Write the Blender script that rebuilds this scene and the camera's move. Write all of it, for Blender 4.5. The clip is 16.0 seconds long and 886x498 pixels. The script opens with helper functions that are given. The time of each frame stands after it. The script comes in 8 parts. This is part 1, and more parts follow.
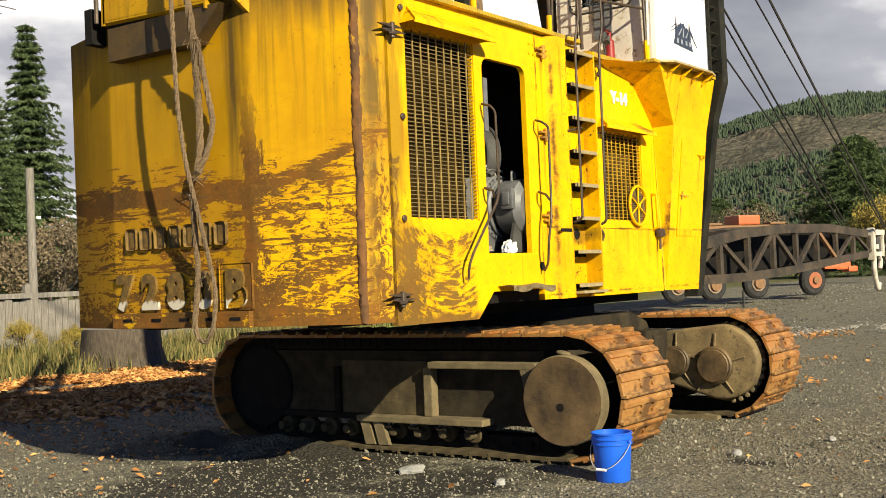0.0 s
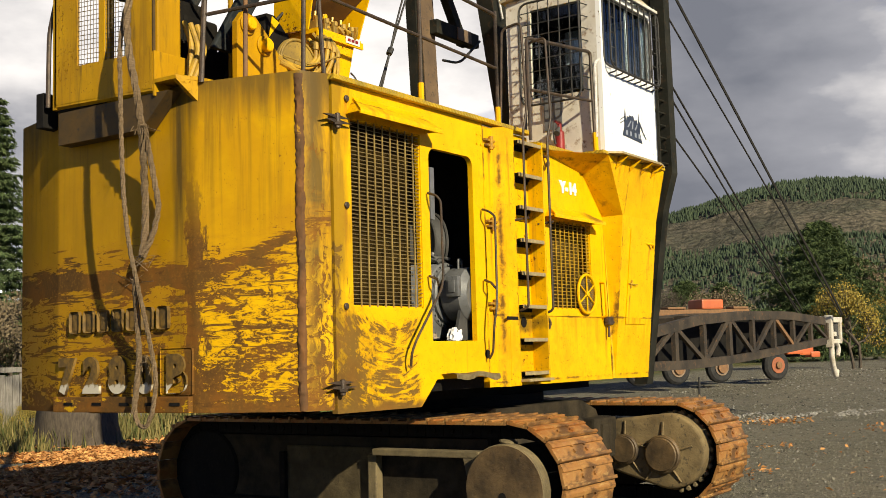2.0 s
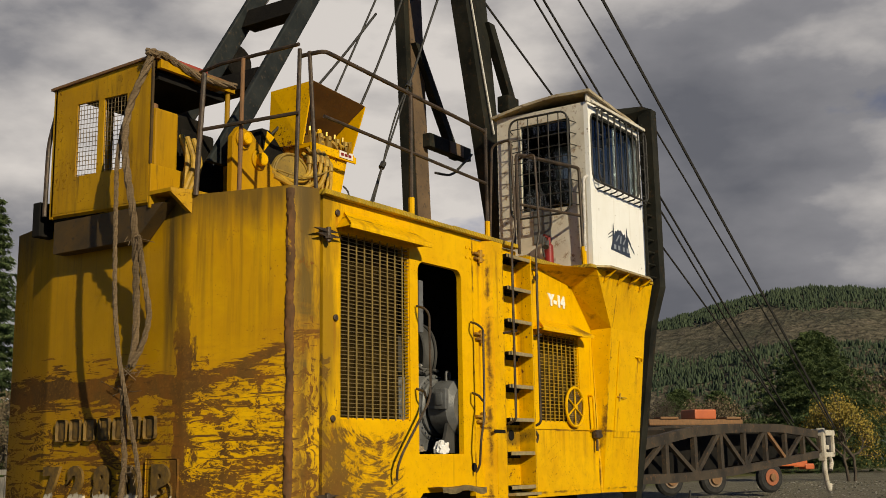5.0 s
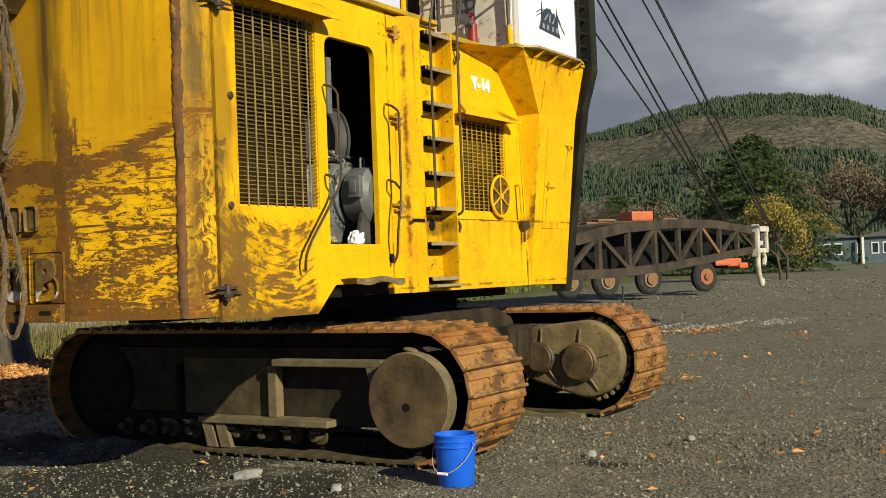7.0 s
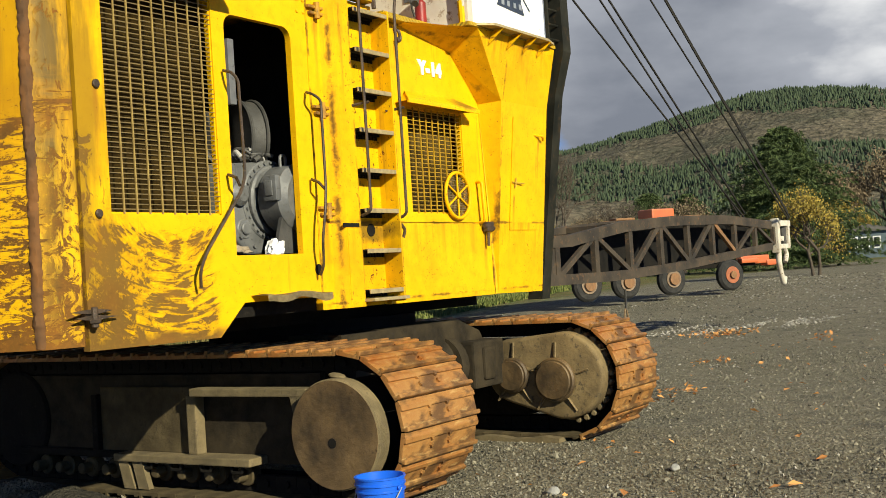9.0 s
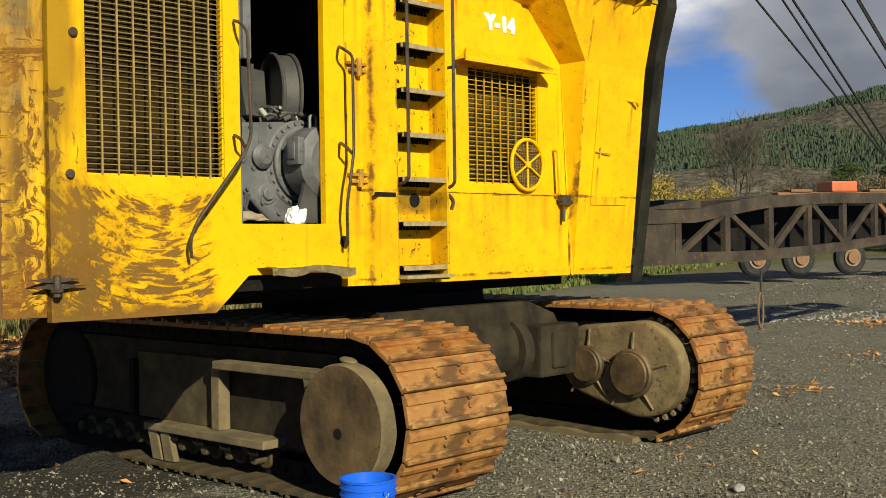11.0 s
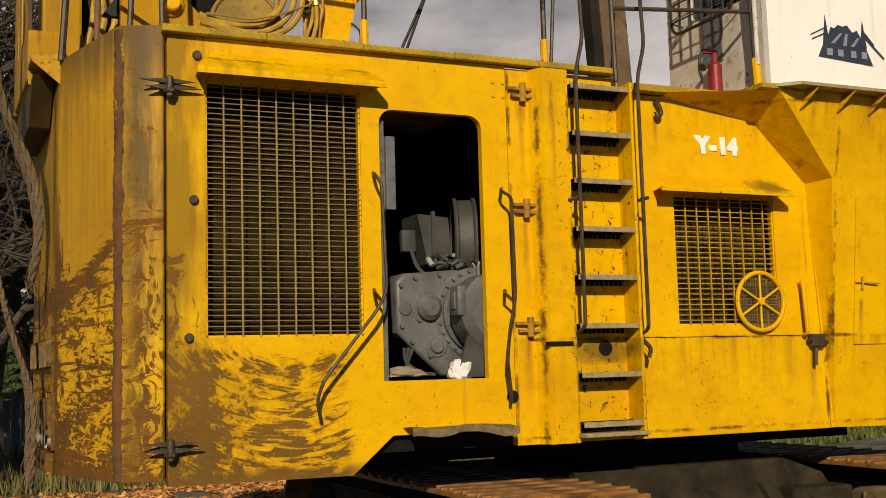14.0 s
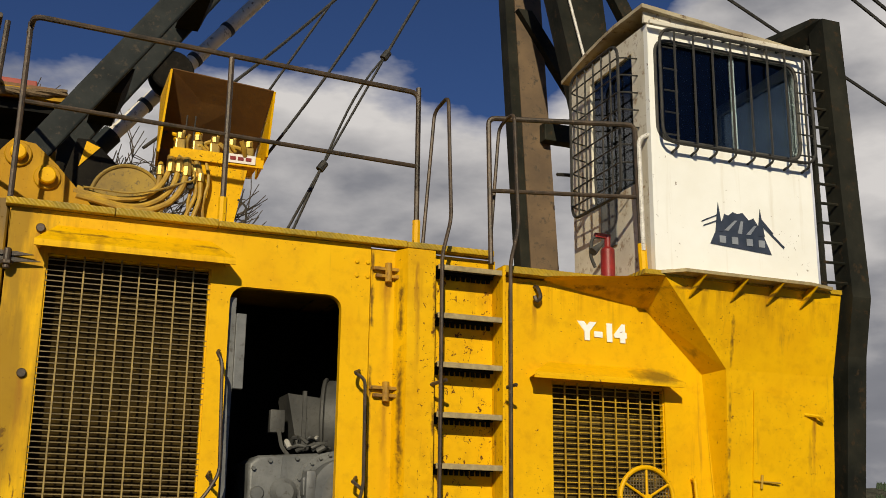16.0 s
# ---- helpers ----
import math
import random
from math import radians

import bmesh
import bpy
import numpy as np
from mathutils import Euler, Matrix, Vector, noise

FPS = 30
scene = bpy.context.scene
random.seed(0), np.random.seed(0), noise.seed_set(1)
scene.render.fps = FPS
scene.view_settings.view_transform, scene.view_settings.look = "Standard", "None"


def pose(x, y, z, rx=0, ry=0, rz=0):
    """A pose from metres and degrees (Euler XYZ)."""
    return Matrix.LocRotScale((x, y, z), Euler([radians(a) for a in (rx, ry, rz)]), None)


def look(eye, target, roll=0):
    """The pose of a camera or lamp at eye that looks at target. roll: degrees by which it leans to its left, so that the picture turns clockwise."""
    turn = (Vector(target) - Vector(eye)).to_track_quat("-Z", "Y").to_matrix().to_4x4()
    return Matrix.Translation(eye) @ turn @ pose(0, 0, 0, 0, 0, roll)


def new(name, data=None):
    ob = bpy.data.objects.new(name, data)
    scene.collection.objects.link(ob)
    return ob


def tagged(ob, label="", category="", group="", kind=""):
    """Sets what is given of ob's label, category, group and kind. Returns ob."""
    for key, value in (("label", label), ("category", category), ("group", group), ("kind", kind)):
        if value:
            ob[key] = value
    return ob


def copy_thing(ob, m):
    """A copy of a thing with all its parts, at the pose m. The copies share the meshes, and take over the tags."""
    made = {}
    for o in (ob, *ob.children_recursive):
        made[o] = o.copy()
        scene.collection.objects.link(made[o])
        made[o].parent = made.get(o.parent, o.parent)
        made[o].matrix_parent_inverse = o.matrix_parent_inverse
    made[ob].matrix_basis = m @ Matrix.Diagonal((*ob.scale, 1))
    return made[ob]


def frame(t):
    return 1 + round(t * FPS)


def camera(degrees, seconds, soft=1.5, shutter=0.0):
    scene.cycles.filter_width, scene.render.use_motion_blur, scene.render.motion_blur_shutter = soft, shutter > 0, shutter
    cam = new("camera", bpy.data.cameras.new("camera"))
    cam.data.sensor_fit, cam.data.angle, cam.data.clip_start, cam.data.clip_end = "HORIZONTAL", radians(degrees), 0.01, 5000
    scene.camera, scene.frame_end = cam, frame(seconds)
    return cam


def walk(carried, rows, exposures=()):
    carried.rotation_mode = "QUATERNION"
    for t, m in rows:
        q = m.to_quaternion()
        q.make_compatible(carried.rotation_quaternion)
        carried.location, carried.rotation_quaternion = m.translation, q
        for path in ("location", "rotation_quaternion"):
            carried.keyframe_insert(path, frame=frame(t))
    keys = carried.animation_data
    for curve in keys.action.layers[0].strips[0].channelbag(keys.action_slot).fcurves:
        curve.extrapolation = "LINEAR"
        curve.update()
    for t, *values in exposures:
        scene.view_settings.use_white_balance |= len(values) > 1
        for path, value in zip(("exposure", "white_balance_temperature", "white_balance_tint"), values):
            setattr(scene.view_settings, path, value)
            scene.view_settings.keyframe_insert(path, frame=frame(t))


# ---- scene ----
cam = camera(42.6, 16.0, soft=0.65)
PATH = [
    (0, (-6.359, -5.17, 1.636), (-4.731, -4.009, 1.686), -2.4),
    (0.5, (-6.299, -5.297, 1.647), (-4.667, -4.141, 1.677), -1.4),
    (1, (-6.251, -5.334, 1.668), (-4.601, -4.204, 1.725), -1.2),
    (1.5, (-6.285, -5.4, 1.687), (-4.627, -4.288, 1.807), -1.3),
    (2, (-6.286, -5.408, 1.71), (-4.635, -4.295, 1.894), -1.6),
    (2.5, (-6.3, -5.433, 1.734), (-4.655, -4.325, 1.992), -1.4),
    (3, (-6.333, -5.461, 1.767), (-4.707, -4.341, 2.085), -1.1),
    (3.2, (-6.364, -5.48, 1.786), (-4.743, -4.36, 2.131), -0.8),
    (5.3, (-6.348, -5.519, 1.771), (-4.706, -4.435, 2.131), -1.0),
    (5.5, (-6.327, -5.516, 1.734), (-4.673, -4.433, 2.038), -0.9),
    (5.7, (-6.34, -5.541, 1.684), (-4.668, -4.472, 1.931), -1.5),
    (6, (-6.22, -5.502, 1.653), (-4.529, -4.448, 1.82), -2.2),
    (6.5, (-5.89, -5.398, 1.601), (-4.164, -4.389, 1.654), -1.6),
    (7, (-5.609, -5.317, 1.589), (-3.895, -4.288, 1.625), -2.1),
    (7.5, (-5.246, -5.273, 1.58), (-3.526, -4.253, 1.605), -1.9),
    (8, (-4.89, -5.248, 1.57), (-3.17, -4.228, 1.555), -2.2),
    (8.5, (-4.465, -5.209, 1.58), (-2.762, -4.161, 1.61), -3.8),
    (9, (-4.105, -5.293, 1.595), (-2.425, -4.209, 1.642), -3.7),
    (9.2, (-3.944, -5.345, 1.63), (-2.283, -4.232, 1.674), -2.3),
    (11.3, (-2.527, -5.775, 1.738), (-1.093, -4.381, 1.721), -0.5),
    (11.5, (-2.36, -5.872, 1.771), (-0.954, -4.45, 1.755), -0.1),
    (12, (-2.025, -5.957, 1.746), (-0.704, -4.456, 1.737), -0.7),
    (12.5, (-1.693, -6.08, 1.763), (-0.502, -4.473, 1.762), -0.5),
    (13, (-1.422, -6.21, 1.875), (-0.337, -4.53, 1.906), -0.3),
    (13.5, (-1.146, -6.294, 1.887), (-0.169, -4.552, 1.999), -0.6),
    (14, (-0.913, -6.294, 1.865), (-0.089, -4.485, 2.08), -1.6),
    (14.5, (-0.725, -6.372, 2.07), (0.026, -4.539, 2.342), -0.8),
    (15, (-0.333, -6.576, 2.053), (0.406, -4.747, 2.381), 0.3),
    (15.5, (0.001, -6.625, 2.034), (0.763, -4.817, 2.424), 2.1),
    (16, (0.339, -6.633, 1.941), (1.037, -4.83, 2.455), 0.7),
]
# the clip's camera opens and closes its exposure on the way
EXPOSURES = [(0, 0.85, 6750, 13), (1.0, 0.80, 6750, 13), (2.0, 0.46, 6800, 14), (3.2, -0.10, 7100, 16), (5.3, -0.28, 6950, 14), (6.2, 0.0, 6700, 12), (7, 0.32, 6450, 10), (8, 0.54, 6450, 10), (9.2, 0.60, 6500, 10), (11.3, 0.42, 6500, 10), (12.5, 0.42, 6550, 11), (13.3, 0.15, 6800, 14), (14, -0.31, 7050, 19), (14.5, -0.44, 7050, 20), (15.2, -0.40, 6950, 18), (16, -0.28, 6750, 14)]
walk(cam, [(t, look(eye, target, roll)) for t, eye, target, roll in PATH], EXPOSURES)

# ---- light: low sun from behind the viewer's right, broken cloud ----
SUN_ELEV, SUN_TRAVEL = 25.5, (0.40, 0.92)
sun_data = bpy.data.lights.new("sun", "SUN")
sun_data.energy, sun_data.angle, sun_data.color = 5.0, radians(0.55), (1.0, 0.93, 0.68)
sun = new("sun", sun_data)
ce = math.cos(radians(SUN_ELEV))
sl = math.hypot(*SUN_TRAVEL)
travel = Vector((SUN_TRAVEL[0] / sl * ce, SUN_TRAVEL[1] / sl * ce, -math.sin(radians(SUN_ELEV))))
sun.matrix_world = Matrix.Translation((-10, -25, 12)) @ travel.to_track_quat("-Z", "Y").to_matrix().to_4x4()


def sky_world():
    w = bpy.data.worlds.new("sky")
    scene.world = w
    w.use_nodes = True
    nt = w.node_tree
    nt.nodes.clear()
    n = nt.nodes.new
    tc = n("ShaderNodeTexCoord")
    sky = n("ShaderNodeTexSky")
    sky.sky_type, sky.sun_disc = "NISHITA", False
    sky.sun_elevation = radians(SUN_ELEV)
    sky.air_density, sky.dust_density, sky.ozone_density = 0.6, 0.0, 3.0
    sky.sun_rotation = math.atan2(-SUN_TRAVEL[0], -SUN_TRAVEL[1])
    b1 = n("ShaderNodeBackground")
    b1.inputs[1].default_value = 0.053
    deep = n("ShaderNodeMix")
    deep.data_type, deep.blend_type = "RGBA", "MULTIPLY"
    deep.inputs[0].default_value, deep.inputs[7].default_value = 1.0, (0.72, 0.95, 1.30, 1)
    nt.links.new(sky.outputs[0], deep.inputs[6])
    nt.links.new(deep.outputs[2], b1.inputs[0])
    mp = n("ShaderNodeMapping")
    mp.inputs["Location"].default_value = (0.35, 0.1, 0.2)
    mp.inputs["Scale"].default_value = (1.6, 1.6, 3.6)
    nt.links.new(tc.outputs["Generated"], mp.inputs[0])
    n1 = n("ShaderNodeTexNoise")
    n1.inputs["Scale"].default_value, n1.inputs["Detail"].default_value = 1.5, 7
    n1.inputs["Roughness"].default_value = 0.55
    nt.links.new(mp.outputs[0], n1.inputs["Vector"])
    # cloud thins out overhead
    sp = n("ShaderNodeSeparateXYZ")
    nt.links.new(tc.outputs["Generated"], sp.inputs[0])
    lift = n("ShaderNodeMapRange")
    for k, val in zip((1, 2, 3, 4), (0.325, 0.43, 0.20, -0.26)):
        lift.inputs[k].default_value = val
    # the cloud bank stands higher towards the east
    bank_dir = n("ShaderNodeVectorMath")
    bank_dir.operation = "DOT_PRODUCT"
    bank_dir.inputs[1].default_value = (0.95, 0.31, 0.0)
    nt.links.new(tc.outputs["Generated"], bank_dir.inputs[0])
    higher = n("ShaderNodeMapRange")
    for k, val in zip((1, 2, 3, 4), (0.64, 0.84, 0.0, -0.20)):
        higher.inputs[k].default_value = val
    nt.links.new(bank_dir.outputs["Value"], higher.inputs[0])
    height = n("ShaderNodeMath")
    nt.links.new(sp.outputs[2], height.inputs[0])
    nt.links.new(higher.outputs[0], height.inputs[1])
    nt.links.new(height.outputs[0], lift.inputs[0])
    add = n("ShaderNodeMath")
    nt.links.new(n1.outputs[0], add.inputs[0])
    nt.links.new(lift.outputs[0], add.inputs[1])
    r = n("ShaderNodeMapRange")
    r.inputs[1].default_value, r.inputs[2].default_value = 0.44, 0.54
    # clear air round the sun
    dot = n("ShaderNodeVectorMath")
    dot.operation = "DOT_PRODUCT"
    dot.inputs[1].default_value = tuple(-travel)
    nt.links.new(tc.outputs["Generated"], dot.inputs[0])
    clear = n("ShaderNodeMapRange")
    for k, val in zip((1, 2, 3, 4), (-0.1, 0.45, 0.0, -0.45)):
        clear.inputs[k].default_value = val
    nt.links.new(dot.outputs["Value"], clear.inputs[0])
    add2 = n("ShaderNodeMath")
    nt.links.new(add.outputs[0], add2.inputs[0])
    nt.links.new(clear.outputs[0], add2.inputs[1])
    # a blue gap low in the north-east, with bright cloud along its edges
    gap_dir = n("ShaderNodeVectorMath")
    gap_dir.operation = "DOT_PRODUCT"
    gap_dir.inputs[1].default_value = (0.848, 0.517, 0.117)
    nt.links.new(tc.outputs["Generated"], gap_dir.inputs[0])
    gap, edge = n("ShaderNodeMapRange"), n("ShaderNodeMapRange")
    for node, vals in ((gap, (0.9925, 0.9985, 0.0, -0.22)), (edge, (0.970, 0.995, 0.0, 0.10))):
        for k, val in zip((1, 2, 3, 4), vals):
            node.inputs[k].default_value = val
        nt.links.new(gap_dir.outputs["Value"], node.inputs[0])
    add5 = n("ShaderNodeMath")
    nt.links.new(add2.outputs[0], add5.inputs[0])
    nt.links.new(gap.outputs[0], add5.inputs[1])
    nt.links.new(add5.outputs[0], r.inputs[0])
    n2 = n("ShaderNodeTexNoise")
    n2.inputs["Scale"].default_value, n2.inputs["Detail"].default_value = 2.3, 9
    nt.links.new(mp.outputs[0], n2.inputs["Vector"])
    cr = n("ShaderNodeValToRGB")
    cr.color_ramp.elements[0].position, cr.color_ramp.elements[0].color = 0.25, (0.145, 0.160, 0.190, 1)
    cr.color_ramp.elements[1].position, cr.color_ramp.elements[1].color = 0.60, (0.76, 0.76, 0.74, 1)
    cr.color_ramp.elements.new(0.43).color = (0.27, 0.285, 0.315, 1)
    glow = n("ShaderNodeMapRange")
    for k, val in zip((1, 2, 3, 4), (0.14, 0.34, -0.04, 0.075)):
        glow.inputs[k].default_value = val
    nt.links.new(sp.outputs[2], glow.inputs[0])
    add3 = n("ShaderNodeMath")
    nt.links.new(n2.outputs[0], add3.inputs[0])
    nt.links.new(glow.outputs[0], add3.inputs[1])
    # a darker rain cloud stands over the hill to the east
    east = n("ShaderNodeVectorMath")
    east.operation = "DOT_PRODUCT"
    east.inputs[1].default_value = (0.95, 0.28, 0.14)
    nt.links.new(tc.outputs["Generated"], east.inputs[0])
    rain = n("ShaderNodeMapRange")
    for k, val in zip((1, 2, 3, 4), (0.72, 0.99, 0.04, -0.14)):
        rain.inputs[k].default_value = val
    nt.links.new(east.outputs["Value"], rain.inputs[0])
    add4 = n("ShaderNodeMath")
    nt.links.new(add3.outputs[0], add4.inputs[0])
    nt.links.new(rain.outputs[0], add4.inputs[1])
    add6 = n("ShaderNodeMath")
    nt.links.new(add4.outputs[0], add6.inputs[0])
    nt.links.new(edge.outputs[0], add6.inputs[1])
    nt.links.new(add6.outputs[0], cr.inputs[0])
    b2 = n("ShaderNodeBackground")
    b2.inputs[1].default_value = 1.0
    nt.links.new(cr.outputs[0], b2.inputs[0])
    mx = n("ShaderNodeMixShader")
    nt.links.new(r.outputs[0], mx.inputs[0])
    nt.links.new(b1.outputs[0], mx.inputs[1])
    nt.links.new(b2.outputs[0], mx.inputs[2])
    out = n("ShaderNodeOutputWorld")
    nt.links.new(mx.outputs[0], out.inputs[0])


sky_world()


# ---- materials ----
class Mat:
    """A small builder for procedural materials in object space, in metres."""

    def __init__(self, name, rough=0.6, metal=0.0, spec=0.5):
        self.m = bpy.data.materials.new(name)
        self.m.use_nodes = True
        self.nt = self.m.node_tree
        self.b = self.nt.nodes["Principled BSDF"]
        self.b.inputs["Roughness"].default_value = rough
        self.b.inputs["Metallic"].default_value = metal
        self.b.inputs["Specular IOR Level"].default_value = spec
        self.tc = self.nt.nodes.new("ShaderNodeTexCoord")

    def link(self, a, b):
        self.nt.links.new(a, b)

    def noise(self, scale, detail=5, rough=0.55, stretch=(1, 1, 1), dist=0.0, shift=(0, 0, 0)):
        mp = self.nt.nodes.new("ShaderNodeMapping")
        mp.inputs["Scale"].default_value = stretch
        mp.inputs["Location"].default_value = shift
        self.link(self.tc.outputs["Object"], mp.inputs[0])
        n = self.nt.nodes.new("ShaderNodeTexNoise")
        n.inputs["Scale"].default_value = scale
        n.inputs["Detail"].default_value = detail
        n.inputs["Roughness"].default_value = rough
        n.inputs["Distortion"].default_value = dist
        self.link(mp.outputs[0], n.inputs["Vector"])
        return n.outputs[0]

    def cells(self, scale, stretch=(1, 1, 1)):
        mp = self.nt.nodes.new("ShaderNodeMapping")
        mp.inputs["Scale"].default_value = stretch
        self.link(self.tc.outputs["Object"], mp.inputs[0])
        n = self.nt.nodes.new("ShaderNodeTexVoronoi")
        n.inputs["Scale"].default_value = scale
        self.link(mp.outputs[0], n.inputs["Vector"])
        return n

    def axis(self, k):
        s = self.nt.nodes.new("ShaderNodeSeparateXYZ")
        self.link(self.tc.outputs["Object"], s.inputs[0])
        return s.outputs[k]

    def ramp(self, v, lo, hi, a=0.0, b=1.0):
        r = self.nt.nodes.new("ShaderNodeMapRange")
        for k, x in zip((1, 2, 3, 4), (lo, hi, a, b)):
            r.inputs[k].default_value = x
        self.link(v, r.inputs[0])
        return r.outputs[0]

    def math(self, op, a, b):
        n = self.nt.nodes.new("ShaderNodeMath")
        n.operation, n.use_clamp = op, True
        for k, x in enumerate((a, b)):
            if isinstance(x, (int, float)):
                n.inputs[k].default_value = x
            else:
                self.link(x, n.inputs[k])
        return n.outputs[0]

    def calc(self, op, a, b=0.0):
        n = self.nt.nodes.new("ShaderNodeMath")
        n.operation = op
        for k, x in enumerate((a, b)):
            if isinstance(x, (int, float)):
                n.inputs[k].default_value = x
            else:
                self.link(x, n.inputs[k])
        return n.outputs[0]

    def mix(self, f, a, b):
        n = self.nt.nodes.new("ShaderNodeMix")
        n.data_type = "RGBA"
        for sock, x in ((n.inputs[0], f), (n.inputs[6], a), (n.inputs[7], b)):
            if isinstance(x, (int, float)):
                sock.default_value = x
            elif isinstance(x, tuple):
                sock.default_value = (*x, 1) if len(x) == 3 else x
            else:
                self.link(x, sock)
        return n.outputs[2]

    def rand(self):
        o = self.nt.nodes.new("ShaderNodeObjectInfo")
        return o.outputs["Random"]

    def island(self):
        o = self.nt.nodes.new("ShaderNodeNewGeometry")
        return o.outputs["Random Per Island"]

    def bump(self, h, strength=0.3, dist=0.01):
        n = self.nt.nodes.new("ShaderNodeBump")
        n.inputs["Strength"].default_value, n.inputs["Distance"].default_value = strength, dist
        self.link(h, n.inputs["Height"])
        self.link(n.outputs[0], self.b.inputs["Normal"])

    def color(self, c):
        if isinstance(c, tuple):
            self.b.inputs["Base Color"].default_value = (*c, 1)
        else:
            self.link(c, self.b.inputs["Base Color"])

    def rough(self, r):
        self.link(r, self.b.inputs["Roughness"])


YEL, YEL2 = (0.79, 0.445, 0.002), (0.70, 0.365, 0.002)
RUST, DIRT = (0.12, 0.042, 0.010), (0.085, 0.052, 0.016)


def paint_base(m, chips=0.70, streaks=0.62, dull=False, boots=False):
    """Sun-bleached machine enamel with chips and run-down grime: its colour and a mask of the bare spots."""
    a, b = ((0.60, 0.335, 0.002), (0.44, 0.225, 0.002)) if dull else (YEL, YEL2)
    c = m.mix(m.ramp(m.noise(2.1, 6, 0.62), 0.35, 0.68), a, b)
    c = m.mix(m.ramp(m.noise(11, 6, 0.65), 0.50, 0.72, 0, 0.40), c, (0.46, 0.225, 0.004))
    c = m.mix(m.ramp(m.noise(0.8, 6, 0.7, shift=(4, 0, 9)), 0.52, 0.74, 0, 0.45), c, (0.36, 0.18, 0.006))
    run = m.noise(1.0, 5, 0.6, (9, 9, 0.55))
    c = m.mix(m.ramp(run, streaks, streaks + 0.14, 0, 0.55), c, DIRT)
    chip = m.noise(24, 6, 0.7, dist=0.5)
    patch = m.noise(1.4, 3)
    k = m.ramp(m.math("ADD", m.math("MULTIPLY", chip, 0.75), m.math("MULTIPLY", patch, 0.35)), chips, chips + 0.03)
    speck = m.ramp(m.calc("ADD", m.noise(55, 4, 0.6), m.calc("MULTIPLY", m.noise(3.1, 3, shift=(5, 2, 8)), 0.25)), 0.80, 0.82)
    k = m.math("MAXIMUM", k, speck)
    if boots:
        worn = m.ramp(m.calc("ABSOLUTE", m.calc("SUBTRACT", m.axis(0), 3.02)), 0.55, 0.15, 0.0, 0.10)
        k = m.math("MAXIMUM", k, m.ramp(m.calc("ADD", m.noise(30, 6, 0.68, (1, 1, 0.8), 0.6, (3, 7, 1)), worn), 0.70, 0.72))
    c = m.mix(k, c, RUST)
    return c, k


def rust_runs(m, c, at):
    """Rust-stained runs below fittings at (x, z), each with its length."""
    x, z = m.axis(0), m.axis(2)
    wob = m.calc("MULTIPLY", m.calc("SUBTRACT", m.noise(1.0, 4, 0.6, (12, 12, 3)), 0.5), 0.07)
    for px, pz, ln, w in at:
        d = m.calc("ABSOLUTE", m.calc("ADD", m.calc("SUBTRACT", x, px), wob))
        f = m.math("MULTIPLY", m.ramp(d, w, w * 0.2), m.math("MULTIPLY", m.ramp(z, pz + 0.01, pz - 0.02), m.ramp(z, pz - ln, pz - 0.1 * ln)))
        c = m.mix(m.math("MULTIPLY", f, m.ramp(m.noise(7, 6, 0.7, (2, 2, 0.5)), 0.3, 0.6, 0.25, 0.85)), c, (0.26, 0.10, 0.012))
    return c


def paint_finish(m, c, bare):
    m.color(c)
    m.rough(m.ramp(bare, 0, 1, 0.50, 0.85))
    m.bump(m.math("ADD", m.math("MULTIPLY", m.noise(2.6, 3), 0.8), m.math("SUBTRACT", 0.2, m.math("MULTIPLY", bare, 0.2))), 0.4, 0.025)
    return m.m


def bare_steel(m):
    c = m.mix(m.ramp(m.noise(5, 6), 0.38, 0.62), (0.190, 0.075, 0.012), (0.135, 0.066, 0.014))
    c = m.mix(m.ramp(m.noise(1.8, 4), 0.45, 0.7), c, (0.088, 0.045, 0.012))
    c = m.mix(m.ramp(m.noise(1.0, 6, 0.7, (5, 5, 24)), 0.55, 0.68, 0.0, 0.6), c, (0.050, 0.026, 0.010))
    return m.mix(m.ramp(m.noise(38, 6, 0.75), 0.52, 0.66, 0.0, 0.6), c, (0.25, 0.115, 0.016))


